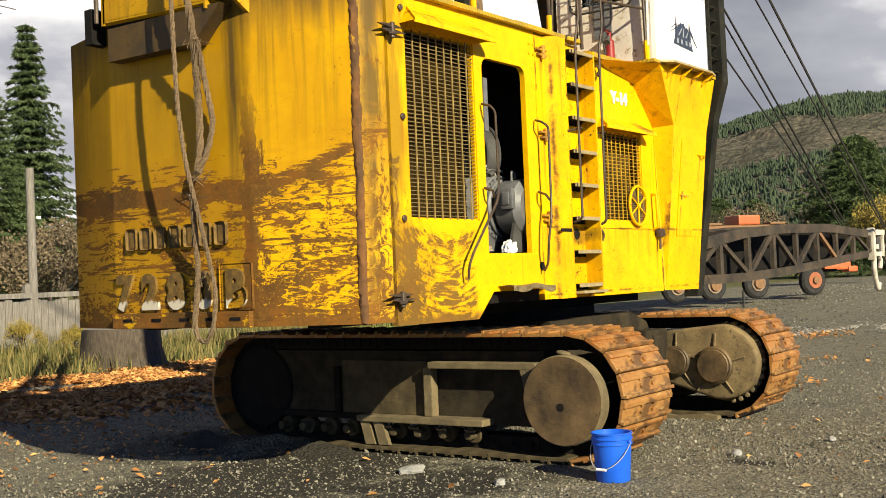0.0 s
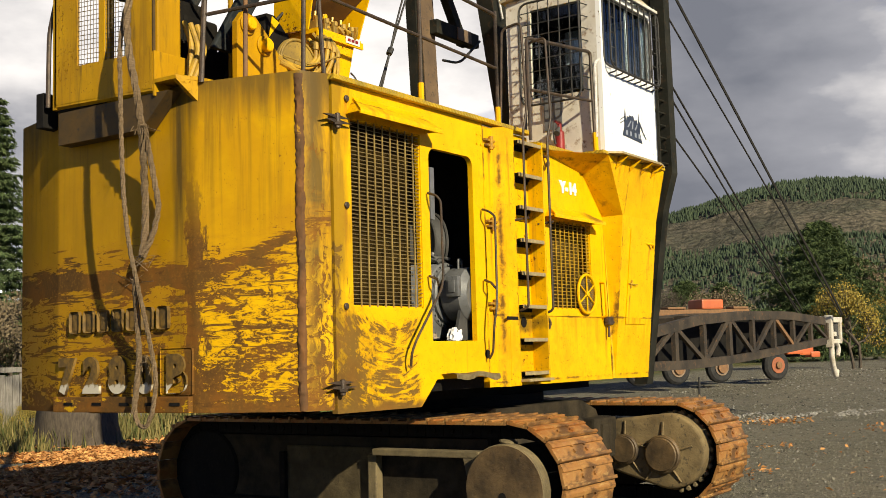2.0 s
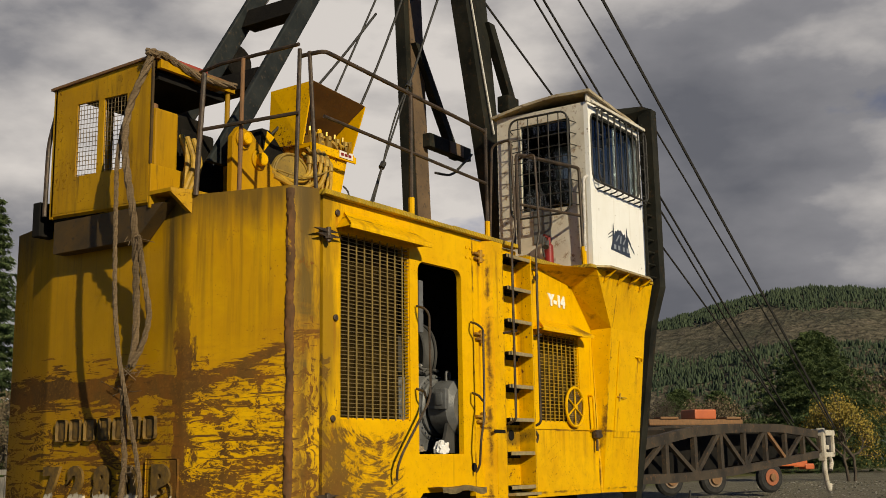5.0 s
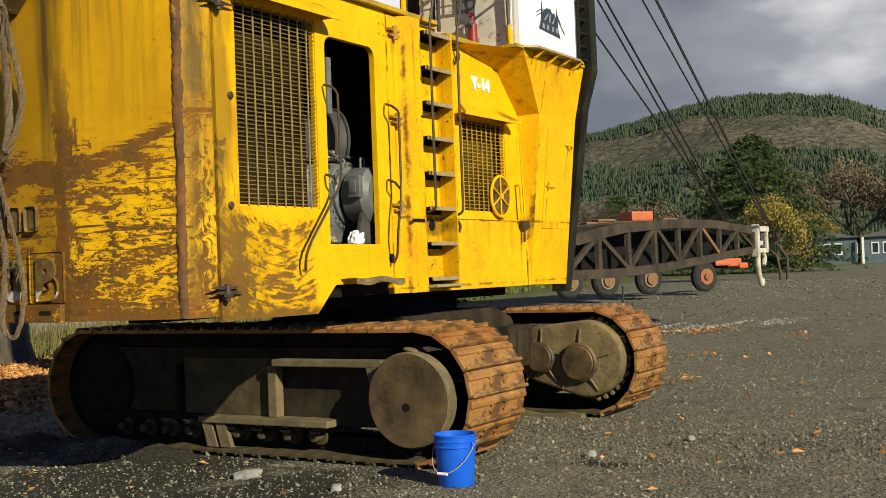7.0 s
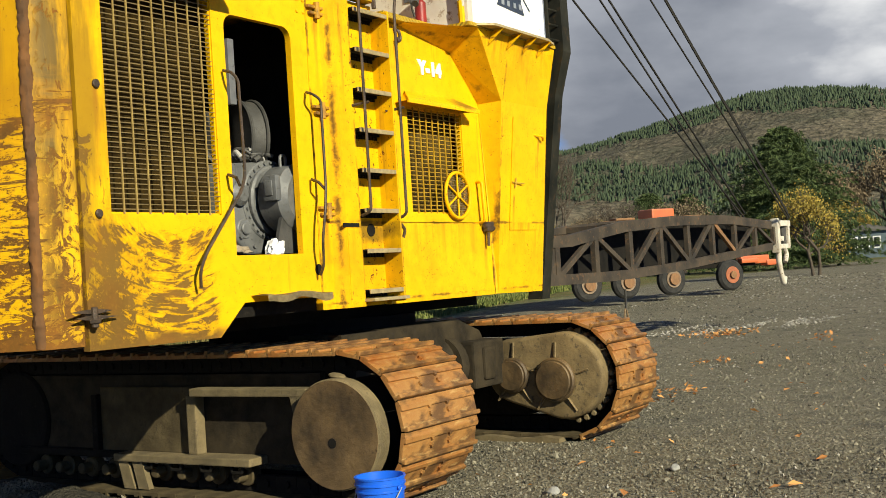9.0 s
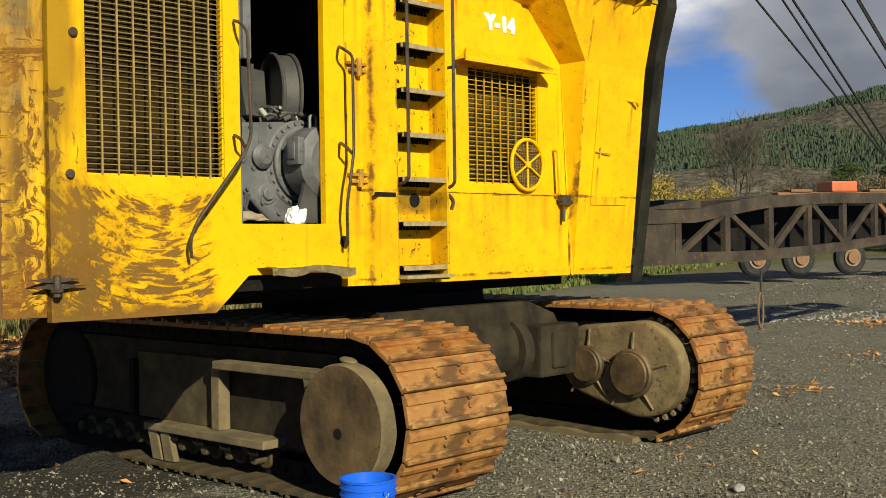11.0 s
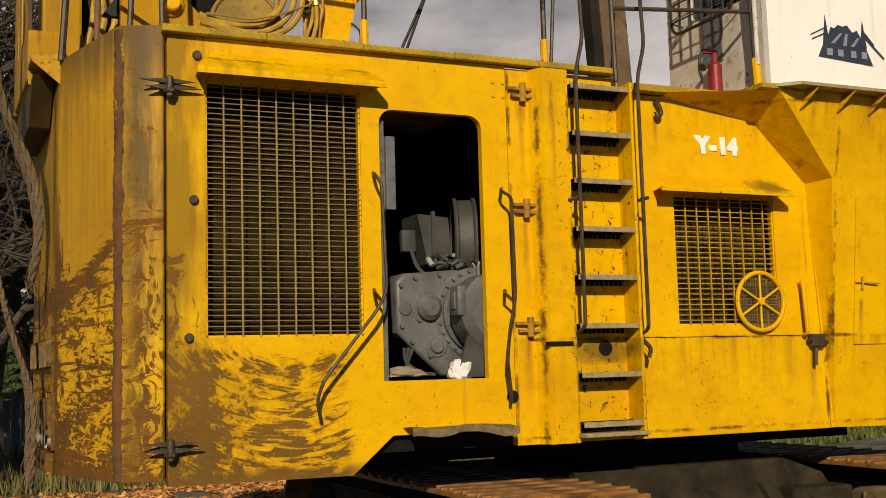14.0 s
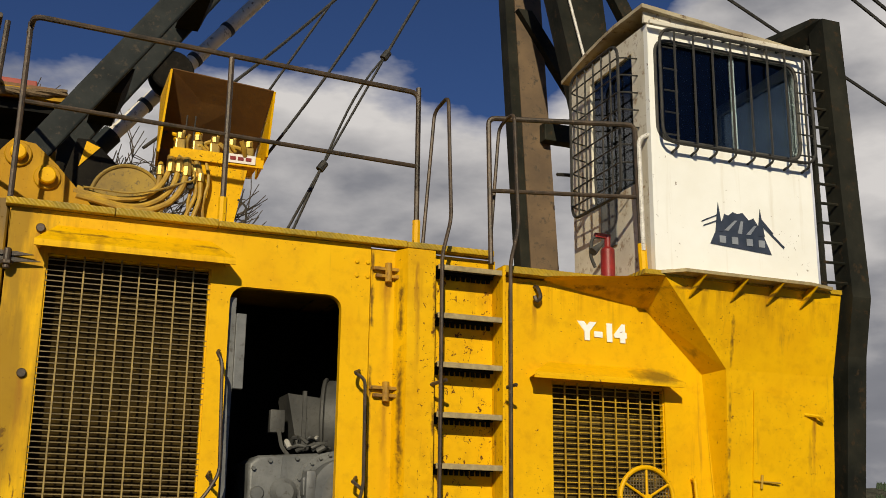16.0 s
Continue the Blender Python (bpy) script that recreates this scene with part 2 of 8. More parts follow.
def yellow_paint(name, chips=0.70, streaks=0.62):
    m = Mat(name, 0.5, 0, 0.16)
    c, k = paint_base(m, chips, streaks, boots=True)
    c = rust_runs(m, c, ((2.53, 3.60, 0.60, 0.03), (2.53, 2.85, 0.62, 0.03), (2.53, 2.10, 0.5, 0.035), (2.70, 3.70, 0.9, 0.02), (4.80, 1.95, 0.5, 0.04), (5.16, 2.30, 0.4, 0.03), (3.56, 3.52, 0.25, 0.02), (5.6, 2.86, 0.5, 0.02)))
    # exhaust soot over the small grille's hood and grease under the ladder
    x, y, z = m.axis(0), m.axis(1), m.axis(2)
    for cx, cz, wx, wz in ((4.42, 3.09, 0.22, 0.07), (3.08, 1.98, 0.34, 0.10), (2.0, 1.80, 0.4, 0.04)):
        a = m.calc("DIVIDE", m.calc("SUBTRACT", x, cx), wx)
        b = m.calc("DIVIDE", m.calc("SUBTRACT", z, cz), wz)
        r = m.calc("ADD", m.calc("ADD", m.calc("MULTIPLY", a, a), m.calc("MULTIPLY", b, b)), m.calc("MULTIPLY", m.calc("SUBTRACT", m.noise(6, 6, 0.7), 0.5), 2.4))
        c = m.mix(m.ramp(r, 1.0, 0.2, 0.0, 0.75), c, (0.075, 0.048, 0.012))
    # rust creeping out of the panel seams, and dirt washed down from them
    wob = m.calc("MULTIPLY", m.calc("SUBTRACT", m.noise(9, 6, 0.7), 0.5), 0.05)
    gate = m.ramp(m.noise(1.0, 6, 0.68, (4, 4, 4), 0.3, (6, 2, 3)), 0.44, 0.56)
    for px in (2.435, 2.61, 2.815, 3.29, 4.915):
        f = m.ramp(m.calc("ADD", m.calc("ABSOLUTE", m.calc("SUBTRACT", x, px)), wob), 0.016, 0.002)
        c = m.mix(m.math("MULTIPLY", m.math("MULTIPLY", f, gate), 0.9), c, (0.10, 0.045, 0.010))
    for pz, ln in ((2.05, 0.42), (1.44, 0.05), (3.66, 0.30)):
        f = m.ramp(m.calc("ADD", m.calc("ABSOLUTE", m.calc("SUBTRACT", z, pz)), wob), 0.014, 0.002)
        c = m.mix(m.math("MULTIPLY", m.math("MULTIPLY", f, gate), 0.85), c, (0.10, 0.045, 0.010))
        wash = m.math("MULTIPLY", m.ramp(z, pz + 0.005, pz - 0.005), m.ramp(z, pz - ln, pz))
        c = m.mix(m.math("MULTIPLY", wash, m.ramp(m.noise(1.0, 6, 0.62, (11, 11, 0.5), 0.2, (1, 9, 2)), 0.48, 0.70, 0.0, 0.8)), c, (0.33, 0.16, 0.006))
    return paint_finish(m, c, k)


def counterweight_paint():
    """Enamel scraped down by logs: a brown sweep rising over the back, flaked corner faces, stray gouges and a dirty foot."""
    m = Mat("scraped_counterweight_enamel", 0.5, 0, 0.16)
    c, k = paint_base(m, 0.69, 0.58, True)
    y, z = m.axis(1), m.axis(2)
    t = m.calc("MAXIMUM", m.calc("SUBTRACT", 0.97, y), 0.0)
    # the sweep's middle line climbs towards the corner
    mid = m.calc("ADD", m.calc("MULTIPLY", m.calc("MULTIPLY", t, t), 0.40), 2.37)
    tear = m.noise(1.0, 8, 0.68, (2.2, 2.2, 15), 0.7)
    rough = m.calc("ADD", m.calc("MULTIPLY", m.calc("SUBTRACT", tear, 0.5), 0.62), m.calc("MULTIPLY", m.calc("SUBTRACT", m.noise(1.0, 6, 0.75, (16, 16, 40), 0.8), 0.5), 0.14))
    d = m.calc("SUBTRACT", m.ramp(y, 0.10, 1.25, 0.045, 0.12), m.calc("ABSOLUTE", m.calc("SUBTRACT", z, mid)))
    sweep = m.ramp(m.calc("ADD", d, rough), 0.0, 0.015)
    ridge = m.calc("SUBTRACT", 0.09, m.calc("ABSOLUTE", m.calc("SUBTRACT", y, 1.0)))
    ridge = m.calc("ADD", ridge, m.calc("MULTIPLY", m.calc("SUBTRACT", m.noise(1.0, 6, 0.65, (9, 9, 4)), 0.5), 0.5))
    ridge = m.math("MULTIPLY", m.ramp(ridge, 0.0, 0.03), m.ramp(z, 3.35, 2.6))
    # flakes torn along the level, dense on the corner face, thinning upwards
    fl = m.noise(1.0, 9, 0.72, (6.5, 6.5, 19), 1.1, (3, 1, 2))
    fl = m.calc("ADD", fl, m.calc("MULTIPLY", m.calc("SUBTRACT", m.noise(1.0, 8, 0.75, (22, 22, 34), 0.8, (7, 7, 1)), 0.5), 0.45))
    fl = m.calc("ADD", fl, m.calc("MULTIPLY", m.calc("SUBTRACT", m.noise(1.9, 4, 0.55, (1, 1, 1.7)), 0.5), 0.42))
    fl = m.calc("ADD", fl, m.ramp(z, 2.85, 2.35, -0.20, 0.0))
    fl = m.calc("ADD", fl, m.ramp(z, 1.75, 1.40, 0.0, 0.09))
    fl = m.calc("ADD", fl, m.ramp(y, 0.95, 1.15, 0.0, -0.05))
    side = m.ramp(y, 0.10, 0.05)
    fl = m.calc("ADD", fl, m.ramp(side, 0, 1, 0.0, -0.12))
    flakes = m.ramp(fl, 0.515, 0.527)
    sp = m.calc("ADD", m.noise(1.0, 8, 0.74, (10, 10, 8), 1.3, (1, 6, 4)), m.ramp(m.axis(0), 0.10, 0.34, 0.09, -0.02))
    sp = m.calc("ADD", sp, m.ramp(z, 3.3, 2.05, -0.17, -0.025))
    flakes = m.math("MAXIMUM", flakes, m.math("MULTIPLY", side, m.ramp(sp, 0.505, 0.525)))
    c = m.mix(m.math("MULTIPLY", side, m.ramp(sp, 0.34, 0.52, 0.0, 0.6)), c, (0.34, 0.175, 0.006))
    wash = m.ramp(m.noise(1.0, 8, 0.70, (1.7, 1.7, 1.2), 0.6, (4, 8, 2)), 0.38, 0.62, 0.0, 0.8)
    c = m.mix(wash, c, (0.47, 0.235, 0.004))
    # the enamel that is left low down is bright, with a thin scuffed border
    bright = m.math("MULTIPLY", m.ramp(z, 2.75, 2.3), m.ramp(y, 1.2, 0.95))
    c = m.mix(m.math("MULTIPLY", bright, 0.75), c, YEL)
    # rear face dulled: grime, with its weaker sunlight put into the colour
    shade_grimy = m.math("MULTIPLY", m.ramp(y, 0.93, 1.02), m.ramp(m.noise(1.7, 7, 0.65, (1, 1, 0.6), 0.3, (8, 3, 5)), 0.30, 0.70, 0.25, 0.75))
    c = m.mix(shade_grimy, c, (0.27, 0.145, 0.004))
    sooty = m.math("MULTIPLY", m.ramp(y, 0.16, 0.06), m.ramp(m.noise(1.0, 7, 0.66, (6, 6, 1.1), 0.4, (1, 3, 9)), 0.38, 0.58, 0.1, 0.95))
    c = m.mix(sooty, c, (0.105, 0.066, 0.015))
    c = m.mix(m.ramp(fl, 0.40, 0.52, 0.0, 0.5), c, (0.42, 0.20, 0.006))
    c = m.mix(m.ramp(m.calc("ADD", d, rough), -0.20, 0.0, 0.0, 0.5), c, (0.40, 0.19, 0.006))
    gouge = m.calc("ADD", m.noise(1.0, 7, 0.62, (1.5, 1.5, 18), 1.2, (9, 4, 1)), m.ramp(z, 3.0, 2.5, -0.2, 0.0))
    gouges = m.ramp(m.calc("ADD", gouge, m.ramp(side, 0, 1, 0.0, -0.12)), 0.57, 0.582)
    foot = m.ramp(m.calc("ADD", m.calc("MULTIPLY", m.noise(3.0, 6), 0.5), m.ramp(z, 1.32, 1.55, 0.40, 0.0)), 0.52, 0.58)
    bare = m.calc("MAXIMUM", m.calc("MAXIMUM", sweep, ridge), m.calc("MAXIMUM", flakes, gouges))
    bare = m.math("MAXIMUM", bare, foot)
    # black oil runs below the winch house and along the top edge
    oil = m.math("MULTIPLY", m.ramp(m.calc("ABSOLUTE", m.calc("SUBTRACT", m.calc("ADD", y, m.calc("MULTIPLY", m.noise(1.0, 3, 0.5, (2, 2, 0.6)), 0.12)), 1.20)), 0.09, 0.02), m.ramp(z, 2.3, 2.9, 0.35, 1.0))
    c = m.mix(m.math("MULTIPLY", oil, m.ramp(m.noise(1.0, 6, 0.65, (18, 18, 1.2)), 0.35, 0.6, 0.2, 0.85)), c, (0.05, 0.035, 0.012))
    drip = m.math("MULTIPLY", m.ramp(m.noise(1.0, 6, 0.62, (14, 14, 0.45), 0.2, (2, 5, 7)), 0.52, 0.66), m.ramp(z, 2.4, 3.4))
    c = m.mix(m.math("MULTIPLY", drip, 0.6), c, (0.17, 0.095, 0.010))
    top = m.ramp(m.calc("ADD", z, m.calc("MULTIPLY", m.noise(1.0, 6, 0.6, (8, 8, 0.7)), 0.9)), 3.95, 4.30, 0.0, 0.8)
    c = m.mix(top, c, (0.10, 0.062, 0.016))
    c = m.mix(bare, c, bare_steel(m))
    return paint_finish(m, c, m.math("MAXIMUM", bare, k))


def skirt_paint():
    """Enamel with bowl-shaped rub marks and a muddy smear low behind the corner seam."""
    m = Mat("scuffed_skirt_enamel", 0.5, 0, 0.16)
    c, k = paint_base(m, 0.70, 0.62)
    x, z = m.axis(0), m.axis(2)
    dx, dz = m.calc("SUBTRACT", x, 0.98), m.calc("SUBTRACT", 2.42, z)
    r = m.calc("SQRT", m.calc("ADD", m.calc("MULTIPLY", dx, dx), m.calc("MULTIPLY", dz, dz)))
    a = m.calc("ARCTAN2", dx, dz)
    cv = m.nt.nodes.new("ShaderNodeCombineXYZ")
    m.link(m.calc("MULTIPLY", r, 24.0), cv.inputs[0])
    m.link(m.calc("MULTIPLY", a, 4.0), cv.inputs[1])
    n = m.nt.nodes.new("ShaderNodeTexNoise")
    n.inputs["Scale"].default_value, n.inputs["Detail"].default_value, n.inputs["Roughness"].default_value = 1.0, 7, 0.68
    n.inputs["Distortion"].default_value = 0.8
    m.link(cv.outputs[0], n.inputs["Vector"])
    patchy = m.calc("MULTIPLY", m.calc("SUBTRACT", m.noise(2.6, 4), 0.5), 0.55)
    zone = m.math("MULTIPLY", m.math("MULTIPLY", m.ramp(x, 1.48, 1.30), m.ramp(r, 0.34, 0.52)), m.ramp(z, 2.12, 2.0))
    rub = m.calc("ADD", m.calc("ADD", n.outputs[0], patchy), m.ramp(zone, 0, 1, -0.4, 0.0))
    rub = m.calc("ADD", rub, m.calc("MULTIPLY", m.calc("SUBTRACT", m.noise(45, 5, 0.75), 0.5), 0.16))
    c = m.mix(m.ramp(rub, 0.38, 0.56, 0.0, 0.75), c, (0.34, 0.17, 0.006))
    arcs = m.ramp(rub, 0.505, 0.54)
    smear = m.calc("ADD", m.ramp(x, 1.20, 0.55, -0.30, 0.05), m.ramp(z, 2.25, 1.85, -0.35, 0.0))
    smear = m.calc("ADD", m.calc("ADD", m.noise(5.5, 8, 0.72), m.calc("MULTIPLY", m.calc("SUBTRACT", m.noise(22, 5, 0.7), 0.5), 0.3)), smear)
    c = m.mix(m.ramp(smear, 0.36, 0.56, 0.0, 0.7), c, (0.30, 0.145, 0.005))
    smear = m.ramp(m.calc("ADD", smear, m.calc("MULTIPLY", m.calc("SUBTRACT", m.noise(1.0, 8, 0.74, (13, 13, 9), 0.8, (2, 2, 6)), 0.5), 0.40)), 0.50, 0.54)
    seam = m.calc("ADD", m.noise(1.0, 8, 0.72, (9, 9, 5), 0.8), m.ramp(x, 0.60, 0.30, -0.15, -0.01))
    seam = m.ramp(m.calc("ADD", seam, m.ramp(z, 3.6, 2.3, -0.16, 0.0)), 0.505, 0.525)
    foot = m.math("MULTIPLY", m.ramp(m.calc("ADD", m.calc("MULTIPLY", m.noise(3.0, 6), 0.5), m.ramp(z, 1.29, 1.52, 0.40, 0.0)), 0.52, 0.60), m.ramp(x, 1.5, 1.3))
    bare = m.math("MAXIMUM", m.math("MAXIMUM", arcs, smear), m.math("MAXIMUM", seam, foot))
    soil = m.calc("ADD", m.noise(1.0, 6, 0.6, (7, 7, 1.0)), m.ramp(x, 0.30, 0.70, 0.20, -0.20))
    c = m.mix(m.ramp(soil, 0.44, 0.66, 0.0, 0.7), c, (0.17, 0.100, 0.012))
    for hx, hz in ((0.45, 3.69), (0.43, 2.86), (0.40, 2.09)):
        c = rust_runs(m, c, ((hx, hz, 0.45, 0.03),))
    c = m.mix(bare, c, m.mix(m.ramp(m.noise(2.2, 6, 0.65, shift=(5, 1, 1)), 0.30, 0.62, 0.15, 0.65), bare_steel(m), (0.19, 0.112, 0.02)))
    return paint_finish(m, c, m.math("MAXIMUM", bare, k))


def corner_paint():
    m = Mat("rust_worn_corner_enamel", 0.6, 0, 0.25)
    c, k = paint_base(m, 0.68, 0.5)
    b = m.calc("ADD", m.noise(1.0, 6, 0.68, (14, 14, 5)), m.ramp(m.axis(0), 0.045, 0.12, 0.12, -0.16))
    b = m.ramp(m.calc("ADD", b, m.ramp(m.axis(2), 1.5, 3.8, 0.12, 0.02)), 0.44, 0.52)
    c = m.mix(b, c, m.mix(m.ramp(m.noise(6, 5, 0.6, (1, 1, 0.4)), 0.4, 0.62), (0.165, 0.072, 0.022), (0.085, 0.046, 0.022)))
    return paint_finish(m, c, m.math("MAXIMUM", b, k))


def numeral_paint():
    """Raised numerals: brown and bare above, flaked white below."""
    m = Mat("worn_numeral_paint", 0.7)
    w = m.ramp(m.calc("ADD", m.calc("MULTIPLY", m.noise(14, 5), 0.5), m.ramp(m.axis(1), 0.10, 0.0, 0.0, 0.40)), 0.46, 0.52)
    m.color(m.mix(w, m.mix(m.ramp(m.noise(20, 5), 0.4, 0.6), (0.085, 0.05, 0.012), (0.17, 0.095, 0.014)), (0.52, 0.47, 0.37)))
    return m.m


M = {}
M["yellow"] = yellow_paint("yellow_enamel")
m_ = Mat("dirty_yellow_enamel", 0.55, 0, 0.16)
c_, k_ = paint_base(m_, 0.66, 0.54, True)
c_ = m_.mix(m_.ramp(m_.noise(2.4, 7, 0.68, (1, 1, 0.6), 0.4), 0.36, 0.62, 0.1, 0.75), c_, (0.36, 0.185, 0.005))
c_ = m_.mix(m_.ramp(m_.noise(1.0, 7, 0.68, (12, 12, 1.4), 0.3, (2, 7, 1)), 0.54, 0.68, 0.0, 0.75), c_, (0.12, 0.07, 0.012))
M["yellow_dull"] = paint_finish(m_, c_, k_)
M["yellow_worn"] = counterweight_paint()
M["yellow_skirt"] = skirt_paint()
M["corner"] = corner_paint()
M["numeral"] = numeral_paint()
m_ = Mat("scraped_brown_plate", 0.7, 0, 0.2)
m_.color(m_.mix(m_.ramp(m_.noise(6, 7, 0.7, (1, 1, 2.5)), 0.58, 0.61), bare_steel(m_), (0.52, 0.29, 0.006)))
m_.bump(m_.noise(20, 5, 0.7), 0.3, 0.006)
M["brown_plate"] = m_.m


def simple(name, a, b, rough=0.6, metal=0.0, scale=6, bump=0.3, spots=None, stretch=(1, 1, 1), dist=0.01, spec=0.5):
    m = Mat(name, rough, metal, spec)
    c = m.mix(m.ramp(m.noise(scale, 6, 0.6, stretch), 0.35, 0.68), a, b)
    if spots:
        c = m.mix(m.ramp(m.noise(scale * 5, 6, 0.7), 0.56, 0.68), c, spots)
    m.color(c)
    if bump:
        m.bump(m.noise(scale * 6, 5, 0.65, stretch), bump, dist)
    return m.m


M["black_steel"] = simple("weathered_black_steel", (0.009, 0.010, 0.008), (0.028, 0.027, 0.02), 0.7, 0.0, 3, 0.2, (0.045, 0.029, 0.016), spec=0.12)
# undercarriage grime, darkened further to hold the deep shade down there
M["grime"] = simple("shade_dark_grimy_steel", (0.005, 0.0045, 0.004), (0.013, 0.011, 0.008), 0.85, 0.0, 4, 0.5, (0.02, 0.016, 0.012), spec=0.15)
M["grime2"] = simple("shade_dark_greasy_steel", (0.014, 0.011, 0.007), (0.045, 0.034, 0.019), 0.85, 0, 5, 0.5, (0.03, 0.024, 0.018), spec=0.2)
M["dry_mud"] = simple("mud_caked_steel", (0.10, 0.077, 0.038), (0.19, 0.145, 0.072), 0.9, 0.0, 5, 0.7, (0.10, 0.075, 0.045))
M["rusty_hinge"] = simple("rust_streaked_yellow", (0.50, 0.26, 0.008), (0.17, 0.078, 0.014), 0.7, 0, 9, 0.3, (0.07, 0.035, 0.012))
# darker version of the caked mud, with the track's shade in it
M["dull_mud"] = simple("shade_dulled_mud_steel", (0.05, 0.038, 0.020), (0.10, 0.077, 0.04), 0.9, 0.0, 5, 0.6, (0.05, 0.038, 0.022), spec=0.2)
M["rust_post"] = simple("rusty_corner_steel", (0.15, 0.08, 0.035), (0.24, 0.115, 0.045), 0.8, 0.0, 7, 0.5, (0.11, 0.09, 0.06), (3, 3, 1))
def cab_white():
    """White enamel with rust specks, chipped edges and faint dirty runs."""
    m = Mat("white_enamel", 0.45, 0, 0.4)
    c = m.mix(m.ramp(m.noise(2.5, 6, 0.6), 0.35, 0.68), (0.86, 0.86, 0.84), (0.80, 0.79, 0.75))
    c = m.mix(m.ramp(m.noise(1.0, 6, 0.62, (9, 9, 0.5)), 0.56, 0.72, 0.0, 0.35), c, (0.50, 0.42, 0.30))
    spots = m.ramp(m.calc("ADD", m.noise(26, 6, 0.7, (1, 1, 0.7), 0.6), m.calc("MULTIPLY", m.noise(2.2, 3), 0.3)), 0.83, 0.85)
    c = m.mix(spots, c, (0.11, 0.05, 0.02))
    m.color(c)
    m.bump(m.noise(3, 4), 0.15, 0.02)
    return m.m


M["white_paint"] = cab_white()
M["old_white"] = simple("chipped_cream_enamel", (0.66, 0.62, 0.54), (0.52, 0.47, 0.38), 0.6, 0, 3, 0.25, (0.24, 0.15, 0.08))
M["grey_engine"] = simple("grey_engine_enamel", (0.085, 0.088, 0.09), (0.16, 0.163, 0.165), 0.5, 0.1, 5, 0.25, (0.06, 0.055, 0.05))
# darker engine grey; shade on the deeper parts is in the colour
M["dark_steel"] = simple("shade_dark_engine_steel", (0.04, 0.04, 0.04), (0.08, 0.078, 0.074), 0.6, 0.1, 5, 0.3, (0.03, 0.028, 0.025))
# near-black: shade of recesses, holes and closed interiors is in the colour
M["dark_inside"] = simple("shade_black_steel", (0.007, 0.007, 0.007), (0.016, 0.014, 0.012), 0.85, 0, 5, 0.2, spec=0.1)
M["rail"] = simple("worn_black_pipe", (0.028, 0.022, 0.016), (0.085, 0.055, 0.034), 0.5, 0.2, 12, 0.2, (0.15, 0.10, 0.065))
M["rope"] = simple("frayed_hemp_rope", (0.13, 0.085, 0.042), (0.23, 0.16, 0.09), 0.95, 0, 18, 0.8, (0.1, 0.06, 0.04), (1, 1, 4))
M["cable"] = simple("wire_rope", (0.012, 0.012, 0.011), (0.035, 0.031, 0.026), 0.6, 0.0, 30, 0.5)
M["red"] = simple("red_enamel", (0.27, 0.016, 0.014), (0.14, 0.01, 0.01), 0.45, 0, 9, 0.1)
M["orange"] = simple("faded_orange_enamel", (0.52, 0.12, 0.032), (0.38, 0.085, 0.028), 0.5, 0, 2, 0.1)
M["rubber"] = simple("dusty_tyre_rubber", (0.03, 0.03, 0.03), (0.08, 0.075, 0.068), 0.9, 0, 8, 0.4)
M["tread"] = simple("worn_step_edge", (0.26, 0.20, 0.10), (0.46, 0.36, 0.18), 0.55, 0.2, 20, 0.4)
M["hose"] = simple("yellow_hose", (0.50, 0.30, 0.025), (0.26, 0.155, 0.025), 0.6, 0, 10, 0.2)
M["logo_blue"] = simple("dark_blue_decal", (0.02, 0.03, 0.05), (0.04, 0.05, 0.08), 0.5, 0, 9, 0.0)
M["logo_grey"] = simple("grey_decal", (0.20, 0.22, 0.26), (0.27, 0.29, 0.33), 0.5, 0, 9, 0.0)
M["plastic_blue"] = simple("blue_bucket_plastic", (0.008, 0.10, 0.62), (0.012, 0.12, 0.66), 0.35, 0, 3, 0.03)
M["wood_grey"] = simple("weathered_grey_timber", (0.13, 0.118, 0.10), (0.25, 0.23, 0.20), 0.9, 0, 5, 0.6, (0.13, 0.11, 0.09), (6, 6, 0.6))
M["bark"] = simple("grey_brown_bark", (0.045, 0.034, 0.024), (0.10, 0.078, 0.056), 0.95, 0, 8, 0.8, (0.06, 0.045, 0.03), (3, 3, 0.7))
M["stone"] = simple("grey_stone", (0.20, 0.20, 0.19), (0.34, 0.33, 0.30), 0.85, 0, 9, 0.5)
M["white_rag"] = simple("white_rag", (0.75, 0.75, 0.74), (0.6, 0.6, 0.6), 0.9, 0, 9, 0.3)
M["tan_rag"] = simple("dirty_tan_rag", (0.36, 0.29, 0.20), (0.22, 0.17, 0.11), 0.9, 0, 9, 0.3)
M["house_wall"] = simple("slate_blue_siding", (0.11, 0.15, 0.17), (0.075, 0.105, 0.125), 0.8, 0, 2, 0.1)
M["roof"] = simple("dark_shingle_roof", (0.09, 0.085, 0.08), (0.14, 0.13, 0.12), 0.9, 0, 2, 0.3)
M["brass"] = simple("brass_fitting", (0.55, 0.36, 0.08), (0.4, 0.25, 0.06), 0.35, 0.6, 12, 0.1)
m_ = Mat("dull_chrome_pipe", 0.65, 0.0, 0.3)
m_.color((0.33, 0.32, 0.30))
M["chrome"] = m_.m

m_ = Mat("window_glass", 0.04)
m_.b.inputs["Transmission Weight"].default_value = 1.0
m_.b.inputs["IOR"].default_value = 1.45
m_.color((0.28, 0.34, 0.38))
M["glass"] = m_.m


